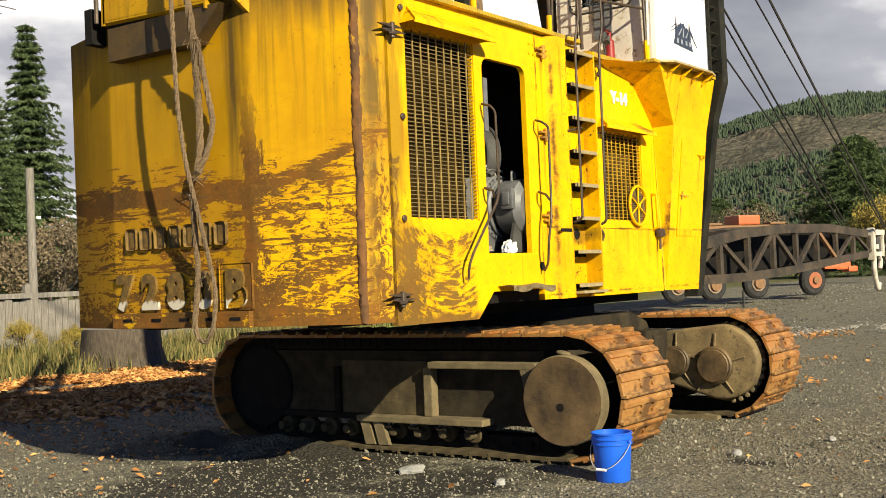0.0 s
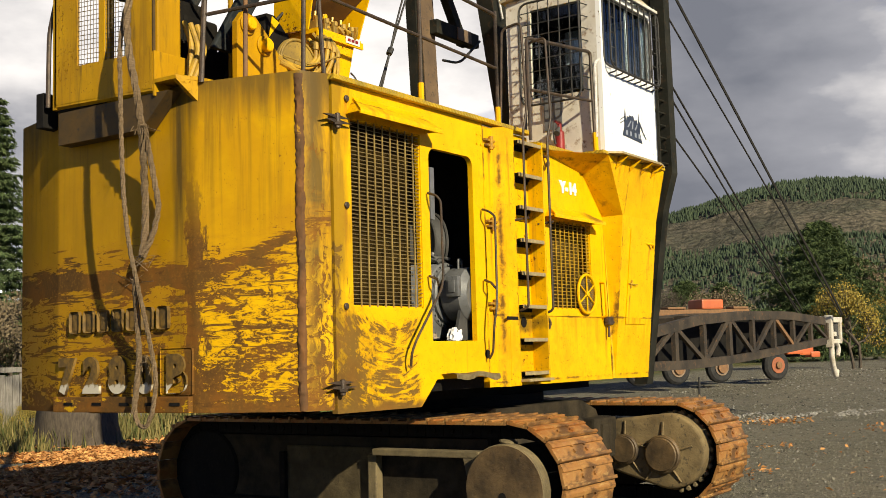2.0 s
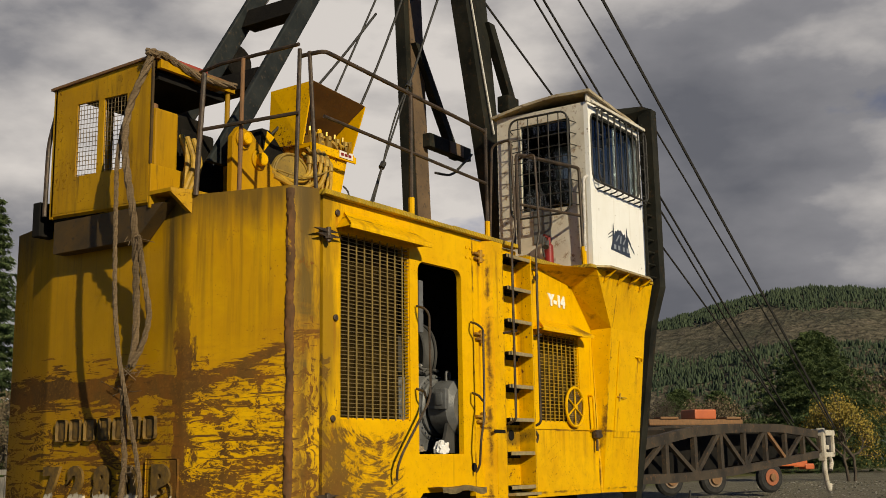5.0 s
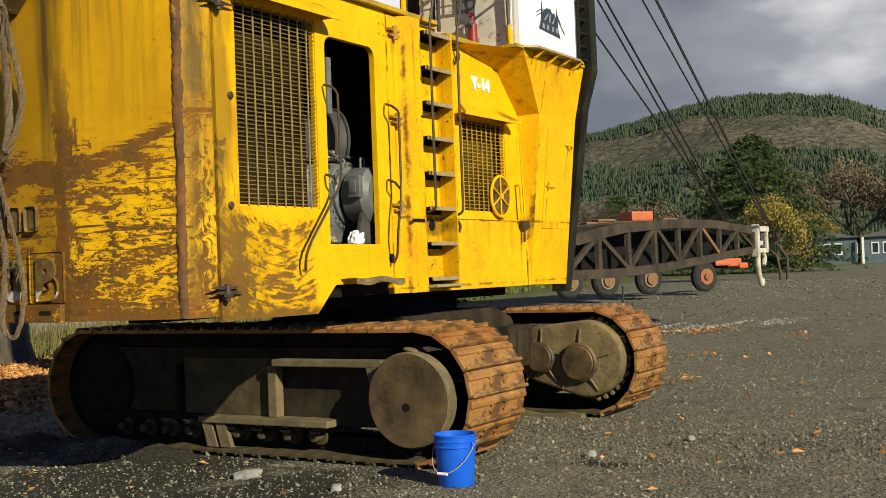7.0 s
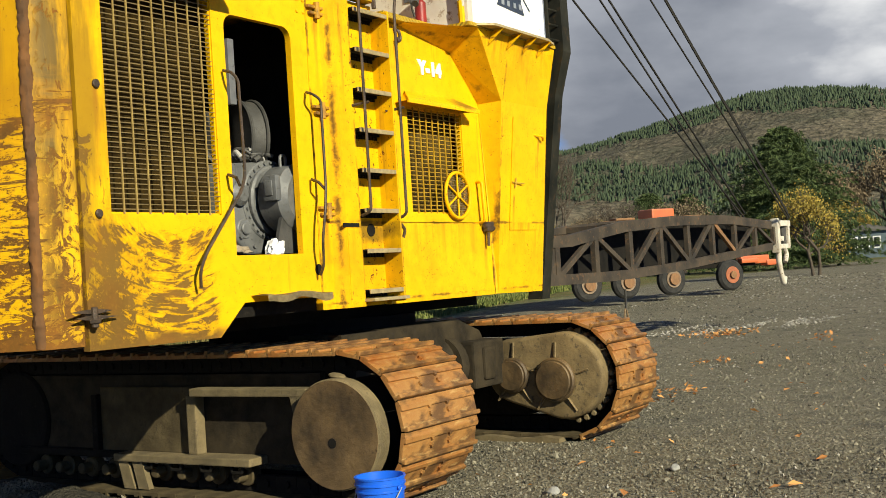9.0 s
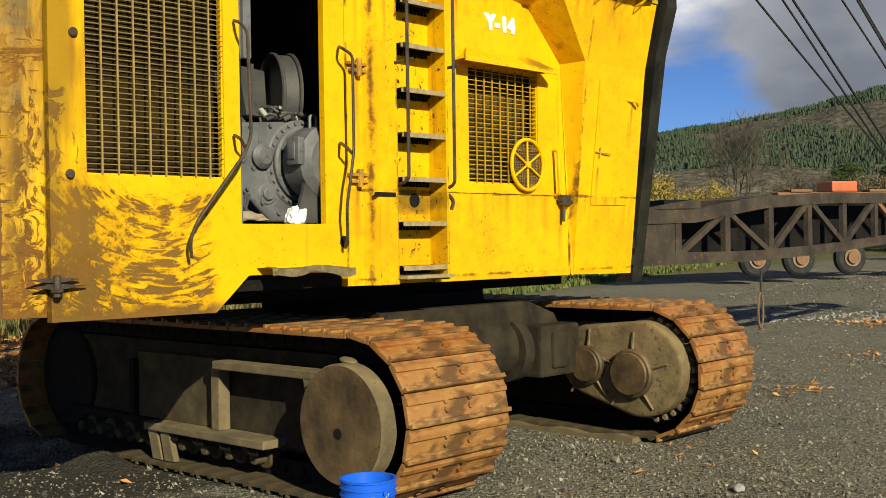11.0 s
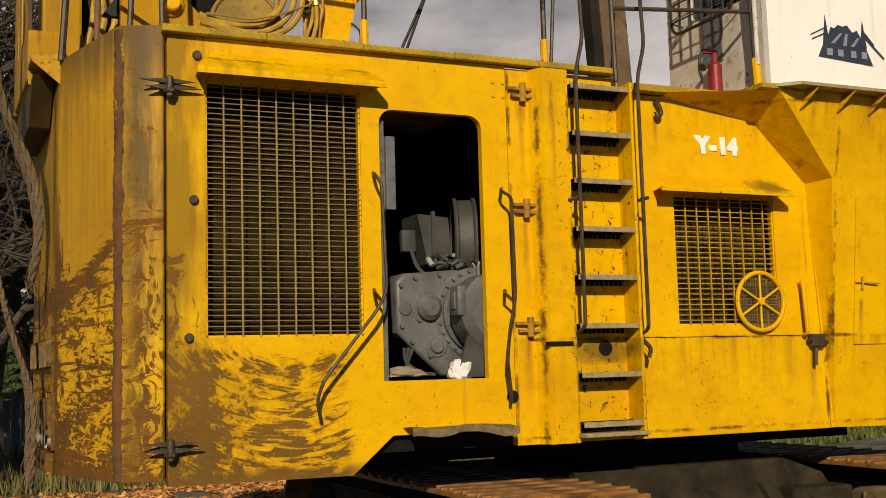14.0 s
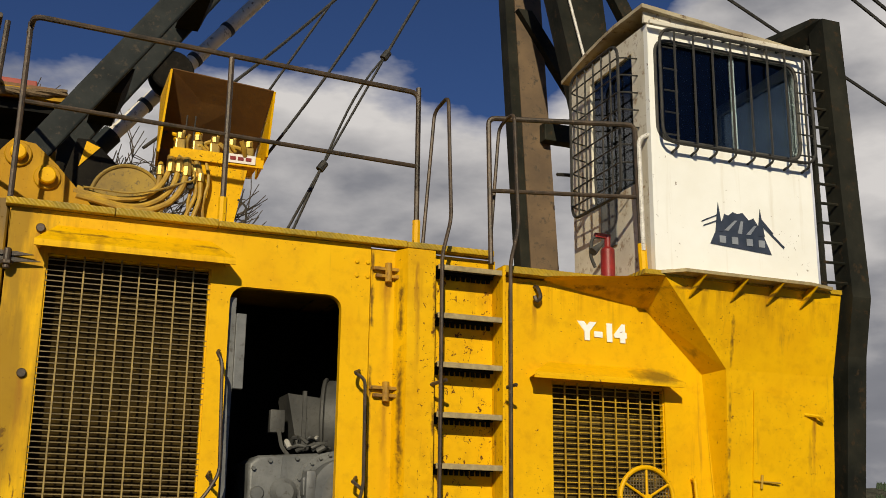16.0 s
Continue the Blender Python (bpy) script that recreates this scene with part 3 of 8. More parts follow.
def rusty_shoe():
    m = Mat("rust_polished_track_steel", 0.55, 0.15, 0.5)
    c = m.mix(m.ramp(m.noise(4, 7, 0.7), 0.38, 0.62), (0.27, 0.085, 0.012), (0.36, 0.18, 0.05))
    c = m.mix(m.ramp(m.rand(), 0.1, 0.9, 0.0, 0.6), c, (0.37, 0.19, 0.055))
    c = m.mix(m.ramp(m.noise(3.2, 6, 0.62, (1, 2, 2), 0.3), 0.50, 0.62, 0.0, 0.85), c, (0.085, 0.042, 0.016))
    c = m.mix(m.ramp(m.noise(15, 7, 0.7, (0.6, 2, 2), 0.4, (3, 1, 7)), 0.60, 0.70, 0.0, 0.6), c, (0.065, 0.03, 0.012))
    c = m.mix(m.ramp(m.noise(8, 7, 0.7, (0.5, 2, 2), 0.2, (9, 9, 2)), 0.58, 0.70, 0.0, 0.7), c, (0.50, 0.32, 0.12))
    m.color(c)
    m.bump(m.noise(26, 6, 0.7), 0.45, 0.008)
    return m.m


M["shoe"] = rusty_shoe()


def ground_mat():
    m = Mat("crushed_rock_lot", 0.95, 0, 0.25)
    v = m.cells(26)
    v2 = m.cells(70)
    c = m.mix(m.ramp(v.outputs["Distance"], 0.08, 0.5), (0.33, 0.305, 0.215), (0.085, 0.077, 0.054))
    tone = m.nt.nodes.new("ShaderNodeSeparateColor")
    m.link(v2.outputs["Color"], tone.inputs[0])
    c = m.mix(m.ramp(tone.outputs[0], 0.0, 1.0, 0.0, 0.55), c, (0.28, 0.257, 0.18))
    c = m.mix(m.ramp(m.noise(0.35, 6, 0.6), 0.42, 0.66), c, (0.20, 0.18, 0.128))
    c = m.mix(m.ramp(m.noise(1.3, 5, 0.6), 0.55, 0.72, 0, 0.8), c, (0.088, 0.08, 0.064))
    c = m.mix(m.ramp(m.noise(4.5, 9, 0.8), 0.50, 0.64, 0, 0.7), c, (0.26, 0.243, 0.185))
    c = m.mix(m.ramp(m.noise(6.5, 9, 0.8, shift=(3, 8, 1)), 0.52, 0.64, 0, 0.6), c, (0.052, 0.049, 0.04))
    c = m.mix(m.ramp(m.noise(24, 6, 0.7, shift=(1, 2, 9)), 0.57, 0.66, 0, 0.75), c, (0.36, 0.335, 0.26))
    # oil-dark damp stains; the first two also paint the machine's ground shadow
    for sx, sy, sr, ss in ((0.7, 1.8, 1.4, 1.7), (2.2, 4.0, 1.2, 1.5), (2.75, -1.72, 0.35, 0.6), (1.0, 0.1, 0.75, 1.5)):
        ax = m.calc("DIVIDE", m.calc("SUBTRACT", m.axis(0), sx), ss)
        ay = m.calc("SUBTRACT", m.axis(1), sy)
        rr = m.calc("SQRT", m.calc("ADD", m.calc("MULTIPLY", ax, ax), m.calc("MULTIPLY", ay, ay)))
        rr = m.calc("ADD", rr, m.calc("MULTIPLY", m.calc("SUBTRACT", m.noise(2.2, 6, 0.65), 0.5), 1.6))
        c = m.mix(m.ramp(rr, sr, sr * 0.6, 0.0, 0.9), c, (0.026, 0.023, 0.018))
    # grass verge beyond the lot
    far = m.ramp(m.calc("ADD", m.calc("ADD", m.axis(1), m.noise(0.5, 4)), m.ramp(m.axis(0), 12, 20, 0.0, 1.7)), 15.0, 17.2)
    c = m.mix(far, c, m.mix(m.ramp(m.noise(1.1, 6), 0.4, 0.65), (0.10, 0.125, 0.030), (0.16, 0.12, 0.045)))
    m.color(c)
    h = m.math("ADD", m.math("MULTIPLY", m.ramp(v.outputs["Distance"], 0, 0.7, 1, 0), 0.7), m.math("MULTIPLY", m.ramp(v2.outputs["Distance"], 0, 0.7, 1, 0), 0.3))
    h = m.calc("ADD", m.calc("MULTIPLY", h, 0.5), m.noise(2.6, 9, 0.74))
    m.bump(h, 1.0, 0.085)
    return m.m


M["ground"] = ground_mat()


def leafy(name, a, b, rough=0.8):
    m = Mat(name, rough, 0, 0.3)
    m.color(m.mix(m.island(), a, b))
    return m.m


M["fir"] = leafy("fir_needles", (0.042, 0.07, 0.026), (0.105, 0.14, 0.05))
M["fir_dark"] = leafy("dark_conifer_needles", (0.030, 0.055, 0.018), (0.10, 0.135, 0.045))
M["autumn"] = leafy("yellow_autumn_leaves", (0.17, 0.145, 0.028), (0.38, 0.27, 0.05))
M["twigs"] = leafy("bare_brown_twigs", (0.10, 0.075, 0.045), (0.19, 0.145, 0.085))
M["fallen"] = leafy("fallen_brown_leaves", (0.26, 0.10, 0.028), (0.70, 0.36, 0.12))
M["weeds"] = leafy("fresh_green_weeds", (0.05, 0.078, 0.016), (0.15, 0.16, 0.04))
M["grass"] = leafy("dry_green_grass", (0.06, 0.075, 0.018), (0.24, 0.185, 0.065))
M["pale_gravel"] = leafy("pale_gravel", (0.19, 0.18, 0.155), (0.37, 0.35, 0.30))
M["gravel"] = leafy("loose_gravel", (0.05, 0.046, 0.035), (0.26, 0.238, 0.175))


# ---- mesh helpers ----
def link_mesh(name, bm, material, smooth=False):
    me = bpy.data.meshes.new(name)
    bm.normal_update()
    bm.to_mesh(me)
    bm.free()
    me.materials.append(material)
    if smooth:
        me.polygons.foreach_set("use_smooth", [True] * len(me.polygons))
        me.set_sharp_from_angle(angle=radians(40))
    return new(name, me)


def part(name, bm, material, parent=None, label="", smooth=False):
    """Links a bmesh as one mesh object under a thing or under a part."""
    ob = link_mesh(name, bm, material, smooth)
    ob.parent = parent
    return tagged(ob, label)


def thing(name, label, category, group="", kind="", at=(0, 0, 0)):
    ob = new(name)
    ob.location = at
    ob.empty_display_size = 0.2
    return tagged(ob, label, category, group, kind)


def box(bm, x0, x1, y0, y1, z0, z1, bev=0.0):
    r = bmesh.ops.create_cube(bm, size=1.0)["verts"]
    bmesh.ops.scale(bm, vec=(abs(x1 - x0), abs(y1 - y0), abs(z1 - z0)), verts=r)
    bmesh.ops.translate(bm, vec=((x0 + x1) / 2, (y0 + y1) / 2, (z0 + z1) / 2), verts=r)
    if bev:
        es = list({e for v in r for e in v.link_edges})
        bmesh.ops.bevel(bm, geom=es, offset=bev, segments=2, affect="EDGES", profile=0.6)
    return bm


def boxes(*args, bev=0.0):
    bm = bmesh.new()
    for a in args:
        box(bm, *a, bev=bev)
    return bm


def tube(bm, pts, r, seg=8, r2=None):
    """A round pipe along a line of points, capped; r2 is the radius at its end."""
    pts = [Vector(p) for p in pts]
    rings, n = [], len(pts)
    up = None
    for i, p in enumerate(pts):
        d = (pts[min(i + 1, n - 1)] - pts[max(i - 1, 0)]).normalized()
        if up is None or abs(up.dot(d)) > 0.98:
            up = Vector((0, 0, 1)) if abs(d.z) < 0.9 else Vector((1, 0, 0))
        a = d.cross(up).normalized()
        b = a.cross(d).normalized()
        up = b
        rr = r if r2 is None else r + (r2 - r) * i / max(n - 1, 1)
        rings.append([bm.verts.new(p + rr * (math.cos(k * 2 * math.pi / seg) * a + math.sin(k * 2 * math.pi / seg) * b)) for k in range(seg)])
    for p, q in zip(rings, rings[1:]):
        for k in range(seg):
            bm.faces.new((p[k], p[(k + 1) % seg], q[(k + 1) % seg], q[k]))
    bm.faces.new(list(reversed(rings[0])))
    bm.faces.new(rings[-1])
    return bm


def bend(pts, r=0.06, n=4):
    """Rounds the inner corners of a line of points."""
    pts = [Vector(p) for p in pts]
    out = [pts[0]]
    for a, b, c in zip(pts, pts[1:], pts[2:]):
        u, v = (a - b), (c - b)
        k = min(r, u.length * 0.45, v.length * 0.45)
        p, q = b + u.normalized() * k, b + v.normalized() * k
        for i in range(n + 1):
            t = i / n
            out.append((1 - t) ** 2 * p + 2 * t * (1 - t) * b + t * t * q)
    return out + [pts[-1]]


def prism(bm, pts, off):
    """A flat polygon given a thickness along the vector off."""
    off = Vector(off)
    a = [bm.verts.new(Vector(p)) for p in pts]
    b = [bm.verts.new(Vector(p) + off) for p in pts]
    f = [bm.faces.new(a), bm.faces.new(list(reversed(b)))]
    for i in range(len(a)):
        j = (i + 1) % len(a)
        f.append(bm.faces.new((a[j], a[i], b[i], b[j])))
    bmesh.ops.recalc_face_normals(bm, faces=f)
    return bm


def disc(bm, c, axis, r, depth, seg=32, bev=0.0):
    """A solid wheel of that radius and depth round an axis, from its centre c outwards along the axis."""
    axis = Vector(axis).normalized()
    q = axis.to_track_quat("Z", "Y").to_matrix().to_4x4()
    prof = [(0, 0), (r - bev, 0), (r, bev), (r, depth - bev), (r - bev, depth), (0, depth)] if bev else [(0, 0), (r, 0), (r, depth), (0, depth)]
    rings = []
    for rr, h in prof:
        if rr == 0:
            rings.append([bm.verts.new(Vector(c) + q @ Vector((0, 0, h)))])
        else:
            rings.append([bm.verts.new(Vector(c) + q @ Vector((rr * math.cos(k * 2 * math.pi / seg), rr * math.sin(k * 2 * math.pi / seg), h))) for k in range(seg)])
    fs = []
    for p, s in zip(rings, rings[1:]):
        for k in range(seg):
            j = (k + 1) % seg
            if len(p) == 1:
                fs.append(bm.faces.new((p[0], s[j], s[k])))
            elif len(s) == 1:
                fs.append(bm.faces.new((p[k], p[j], s[0])))
            else:
                fs.append(bm.faces.new((p[k], p[j], s[j], s[k])))
    bmesh.ops.recalc_face_normals(bm, faces=fs)
    return bm


def sheet_with_holes(bm, xs, zs, solid, y0, y1):
    """A plate in the x-z plane from y0 to y1, cut into cells; solid(i, j) tells which cells are there."""
    vs = {}

    def v(i, j, y):
        if (i, j, y) not in vs:
            vs[i, j, y] = bm.verts.new((xs[i], y, zs[j]))
        return vs[i, j, y]

    nx, nz = len(xs) - 1, len(zs) - 1
    ok = lambda i, j: 0 <= i < nx and 0 <= j < nz and solid(i, j)
    fs = []
    for i in range(nx):
        for j in range(nz):
            if not ok(i, j):
                continue
            fs.append(bm.faces.new((v(i, j, y0), v(i + 1, j, y0), v(i + 1, j + 1, y0), v(i, j + 1, y0))))
            fs.append(bm.faces.new((v(i, j, y1), v(i, j + 1, y1), v(i + 1, j + 1, y1), v(i + 1, j, y1))))
            for di, dj, a, b in ((-1, 0, (i, j + 1), (i, j)), (1, 0, (i + 1, j), (i + 1, j + 1)), (0, -1, (i, j), (i + 1, j)), (0, 1, (i + 1, j + 1), (i, j + 1))):
                if not ok(i + di, j + dj):
                    fs.append(bm.faces.new((v(*b, y0), v(*a, y0), v(*a, y1), v(*b, y1))))
    bmesh.ops.recalc_face_normals(bm, faces=fs)
    return bm


# ---- ground and distance ----
def ground_z(x, y):
    return min(0.7, max(0.0, 0.024 * (x - 14)))


def build_ground():
    bm = bmesh.new()
    radii = [0.0] + [1.5 * 1.13 ** k for k in range(63)]
    seg = 96
    prev = None
    for r in radii:
        if r == 0:
            prev = [bm.verts.new((2, 0, 0))]
            continue
        ring = []
        for k in range(seg):
            a = k * 2 * math.pi / seg
            x, y = 2 + r * math.cos(a), r * math.sin(a)
            dz = 0.0
            if r < 60:
                dz = 0.035 * (noise.noise(Vector((x * 0.35, y * 0.35, 3))) - 0.1)
            ring.append(bm.verts.new((x, y, ground_z(x, y) + min(dz, 0.0))))
        for k in range(seg):
            j = (k + 1) % seg
            if len(prev) == 1:
                bm.faces.new((prev[0], ring[k], ring[j]))
            else:
                bm.faces.new((prev[k], ring[k], ring[j], prev[j]))
        prev = ring
    ob = link_mesh("ground", bm, M["ground"], True)
    tagged(ob, "grey crushed rock lot with damp patches and painted shade by the machine", "ground", kind="structure")


build_ground()

RIDGE = [(-60, 3.0), (-20, 3.4), (0, 4.4), (5, 5.6), (9.4, 6.75), (11, 7.4), (13.6, 7.85), (17, 7.85), (18.5, 7.62), (20, 7.2), (21.5, 6.75), (24.7, 6.0), (28.5, 5.4), (32, 5.0), (36.8, 4.1), (45, 3.2), (70, 2.6), (120, 2.2)]


def ridge_z(az, far):
    e = np.interp(az, [a for a, _ in RIDGE], [b for _, b in RIDGE])
    return far * math.tan(radians(e)) * 0.985


def hill_z(az, r):
    t = (r - 650) / 850
    t = max(0.0, min(1.0, t))
    s = t * t * (3 - 2 * t) * 0.55 + 0.45 * t
    x, y = r * math.cos(radians(az)) / 150, r * math.sin(radians(az)) / 150
    return 1.0 + ridge_z(az, 1500) * s + 16 * s * (1 - s) * 4 * noise.noise(Vector((x, y, 1))) + (5 * noise.noise(Vector((x * 7, y * 7, 5))) if t > 0.02 else 0)


def hill_mat():
    """Leafless woods seen from far off: rounded clumps of grey-brown crowns in drifts, the shade between them painted
    dark.
    """
    m = Mat("far_bare_woods", 0.95, 0, 0.1)
    v = m.cells(0.115)
    v2 = m.cells(0.30)
    c = m.mix(m.ramp(m.noise(0.010, 6, 0.6), 0.40, 0.60), (0.085, 0.088, 0.060), (0.150, 0.128, 0.092))
    c = m.mix(m.ramp(m.noise(0.028, 5, 0.6, shift=(7, 1, 3)), 0.50, 0.66, 0, 0.7), c, (0.175, 0.145, 0.105))
    # dark cell borders paint the shade between crowns
    c = m.mix(m.ramp(v.outputs["Distance"], 0.25, 0.85), c, (0.048, 0.046, 0.032))
    c = m.mix(m.ramp(m.noise(0.22, 6, 0.75), 0.48, 0.66, 0, 0.35), c, (0.20, 0.17, 0.12))
    m.color(c)
    h = m.math("ADD", m.math("MULTIPLY", m.ramp(v.outputs["Distance"], 0, 0.8, 1, 0), 0.6), m.math("MULTIPLY", m.ramp(v2.outputs["Distance"], 0, 0.8, 1, 0), 0.4))
    m.bump(m.calc("ADD", h, m.noise(0.09, 6, 0.7)), 0.7, 4.0)
    return m.m


def build_hill():
    bm = bmesh.new()
    azs = [-60 + k * 0.5 for k in range(361)]
    rs = [640 + k * 21.5 for k in range(42)] + [1700]
    grid = [[bm.verts.new((-4 + r * math.cos(radians(a)), -5 + r * math.sin(radians(a)), hill_z(a, r) if r < 1600 else 0)) for r in rs] for a in azs]
    for p, q in zip(grid, grid[1:]):
        for k in range(len(rs) - 1):
            bm.faces.new((p[k], p[k + 1], q[k + 1], q[k]))
    ob = link_mesh("backdrop", bm, hill_mat(), True)
    tagged(ob, "long wooded hillside across the valley", "hill", kind="structure")
    rng = random.Random(5)
    kinds = (("hillside_firs", "hill_fir", 26000, (3.8, 8.2), 0.23, ((0.42, 0.70), (1.0, 0.10)), "dense far firs on the hillside"),)
    for name, mat, count, tall, wide, rings, label in kinds:
        verts, faces, n = [], [], 6
        for _ in range(count * 5):
            if len(faces) >= count * 18:
                break
            az, r = rng.uniform(2, 48), 660 + 860 * rng.random() ** 0.8
            x, y = -4 + r * math.cos(radians(az)), -5 + r * math.sin(radians(az))
            g = noise.noise(Vector((x / 170, y / 170, 7))) + 0.5 * noise.noise(Vector((x / 60, y / 60, 2))) + rng.gauss(0, 0.05)
            crest = r > 1330 or r < 790
            want_fir = g > (-0.20 if crest else 0.07)
            if not want_fir:
                continue
            z, h = hill_z(az, r) - 1, rng.uniform(*tall) * (0.55 + 0.45 * r / 1400)
            w, b0 = h * wide * rng.uniform(0.8, 1.3), len(verts)
            verts.append((x, y, z + h))
            a0 = rng.random()
            for f, e in rings:
                for k in range(n):
                    a = k * 2 * math.pi / n + a0
                    d = w * f * rng.uniform(0.7, 1.25)
                    verts.append((x + d * math.cos(a), y + d * math.sin(a), z + h * e * rng.uniform(0.85, 1.12)))
            for k in range(n):
                j = (k + 1) % n
                faces += [(b0, b0 + 1 + k, b0 + 1 + j), (b0 + 1 + k, b0 + 1 + n + k, b0 + 1 + n + j), (b0 + 1 + k, b0 + 1 + n + j, b0 + 1 + j)]
        me = bpy.data.meshes.new(name)
        me.from_pydata(verts, [], faces)
        me.materials.append(M[mat])
        me.polygons.foreach_set("use_smooth", [True] * len(me.polygons))
        tagged(new(name, me), label, "woods", kind="stuff")


M["hill_fir"] = leafy("far_firs", (0.026, 0.042, 0.024), (0.052, 0.074, 0.036))
build_hill()


# ---- the yarder: one tracked machine ----
yarder = thing("yarder", "large yellow tracked logging yarder, scraped and rusty", "yarder")


def counterweight():
    plan = [(0.275, 0.0), (0.03, 0.10), (-0.20, 0.97), (-0.20, 2.60), (0.03, 3.42), (0.275, 3.48)]
    bm = bmesh.new()
    prism(bm, [(x, y, 1.32) for x, y in plan], (0, 0, 2.53))
    es = [e for e in bm.edges if abs(e.verts[0].co.z - e.verts[1].co.z) > 1]
    bmesh.ops.bevel(bm, geom=es, offset=0.03, segments=3, affect="EDGES", profile=0.5)
    cw = part("counterweight", bm, M["yellow_worn"], yarder, "yellow counterweight scraped to brown rust", True)
    # rusty welded corner strip, ridge weld and lower bumper strip
    bm = bmesh.new()
    tube(bm, [(0.050, 0.124, 1.33 + 0.0125 * k) for k in range(201)], 0.037, 10)
    for v in bm.verts:
        v.co += 0.008 * noise.noise_vector(v.co * 8) + 0.006 * noise.noise_vector(v.co * 30) + 0.004 * noise.noise_vector(v.co * 75)
    part("corner_post", bm, M["corner"], cw, "rusty welded corner post", True)
    bm = boxes((-0.25, -0.203, 1.0, 2.6, 1.32, 1.445), bev=0.008)
    bar = part("lower_plate", bm, M["brown_plate"], cw, "scraped brown bumper plate")
    for y in (1.15, 1.42, 1.72, 2.05, 2.4):
        # near-black strips on the plate stand for the shade in its slots
        part("slot", boxes((-0.256, -0.2505, y - 0.055, y + 0.055, 1.375, 1.40)), M["dark_inside"], cw)
    return cw


def raised_text(txt, size, mat, parent, m, name, depth=0.018, spread=1.0, bold=0.055):
    for k, ch in enumerate(txt):
        if ch == " ":
            continue
        cu = bpy.data.curves.new(name, "FONT")
        cu.body, cu.size, cu.extrude, cu.offset = ch, size, depth, size * bold
        cu.align_x = "CENTER"
        tmp = bpy.data.objects.new(name, cu)
        me = bpy.data.meshes.new_from_object(tmp)
        bpy.data.objects.remove(tmp)
        me.materials.clear()
        me.materials.append(mat)
        ob = new(name, me)
        ob.parent = parent
        ob.matrix_basis = m @ Matrix.Translation((k * size * 0.66 * spread, 0, 0))


cw = counterweight()
REAR = Matrix(((0, 0, -1, -0.205), (-1, 0, 0, 0), (0, 1, 0, 0), (0, 0, 0, 1)))
raised_text("7280", 0.37, M["numeral"], cw, Matrix.Translation((0, 2.47, 1.49)) @ REAR, "numeral", 0.02, 1.29)
raised_text("B", 0.38, M["numeral"], cw, Matrix.Translation((-0.012, 1.16, 1.49)) @ REAR, "numeral", 0.02, 1.06)
part("letter_plate", boxes((-0.217, -0.203, 0.99, 1.34, 1.455, 1.81), bev=0.02), M["yellow_worn"], cw, "raised plate round a letter")
for k in range(7):  # worn lettering, drawn as plain blocks
    y = 2.42 - 0.175 * k
    part("letter_block", boxes((-0.214, -0.203, y - 0.125, y, 1.96, 2.14), bev=0.03), M["numeral"], cw)


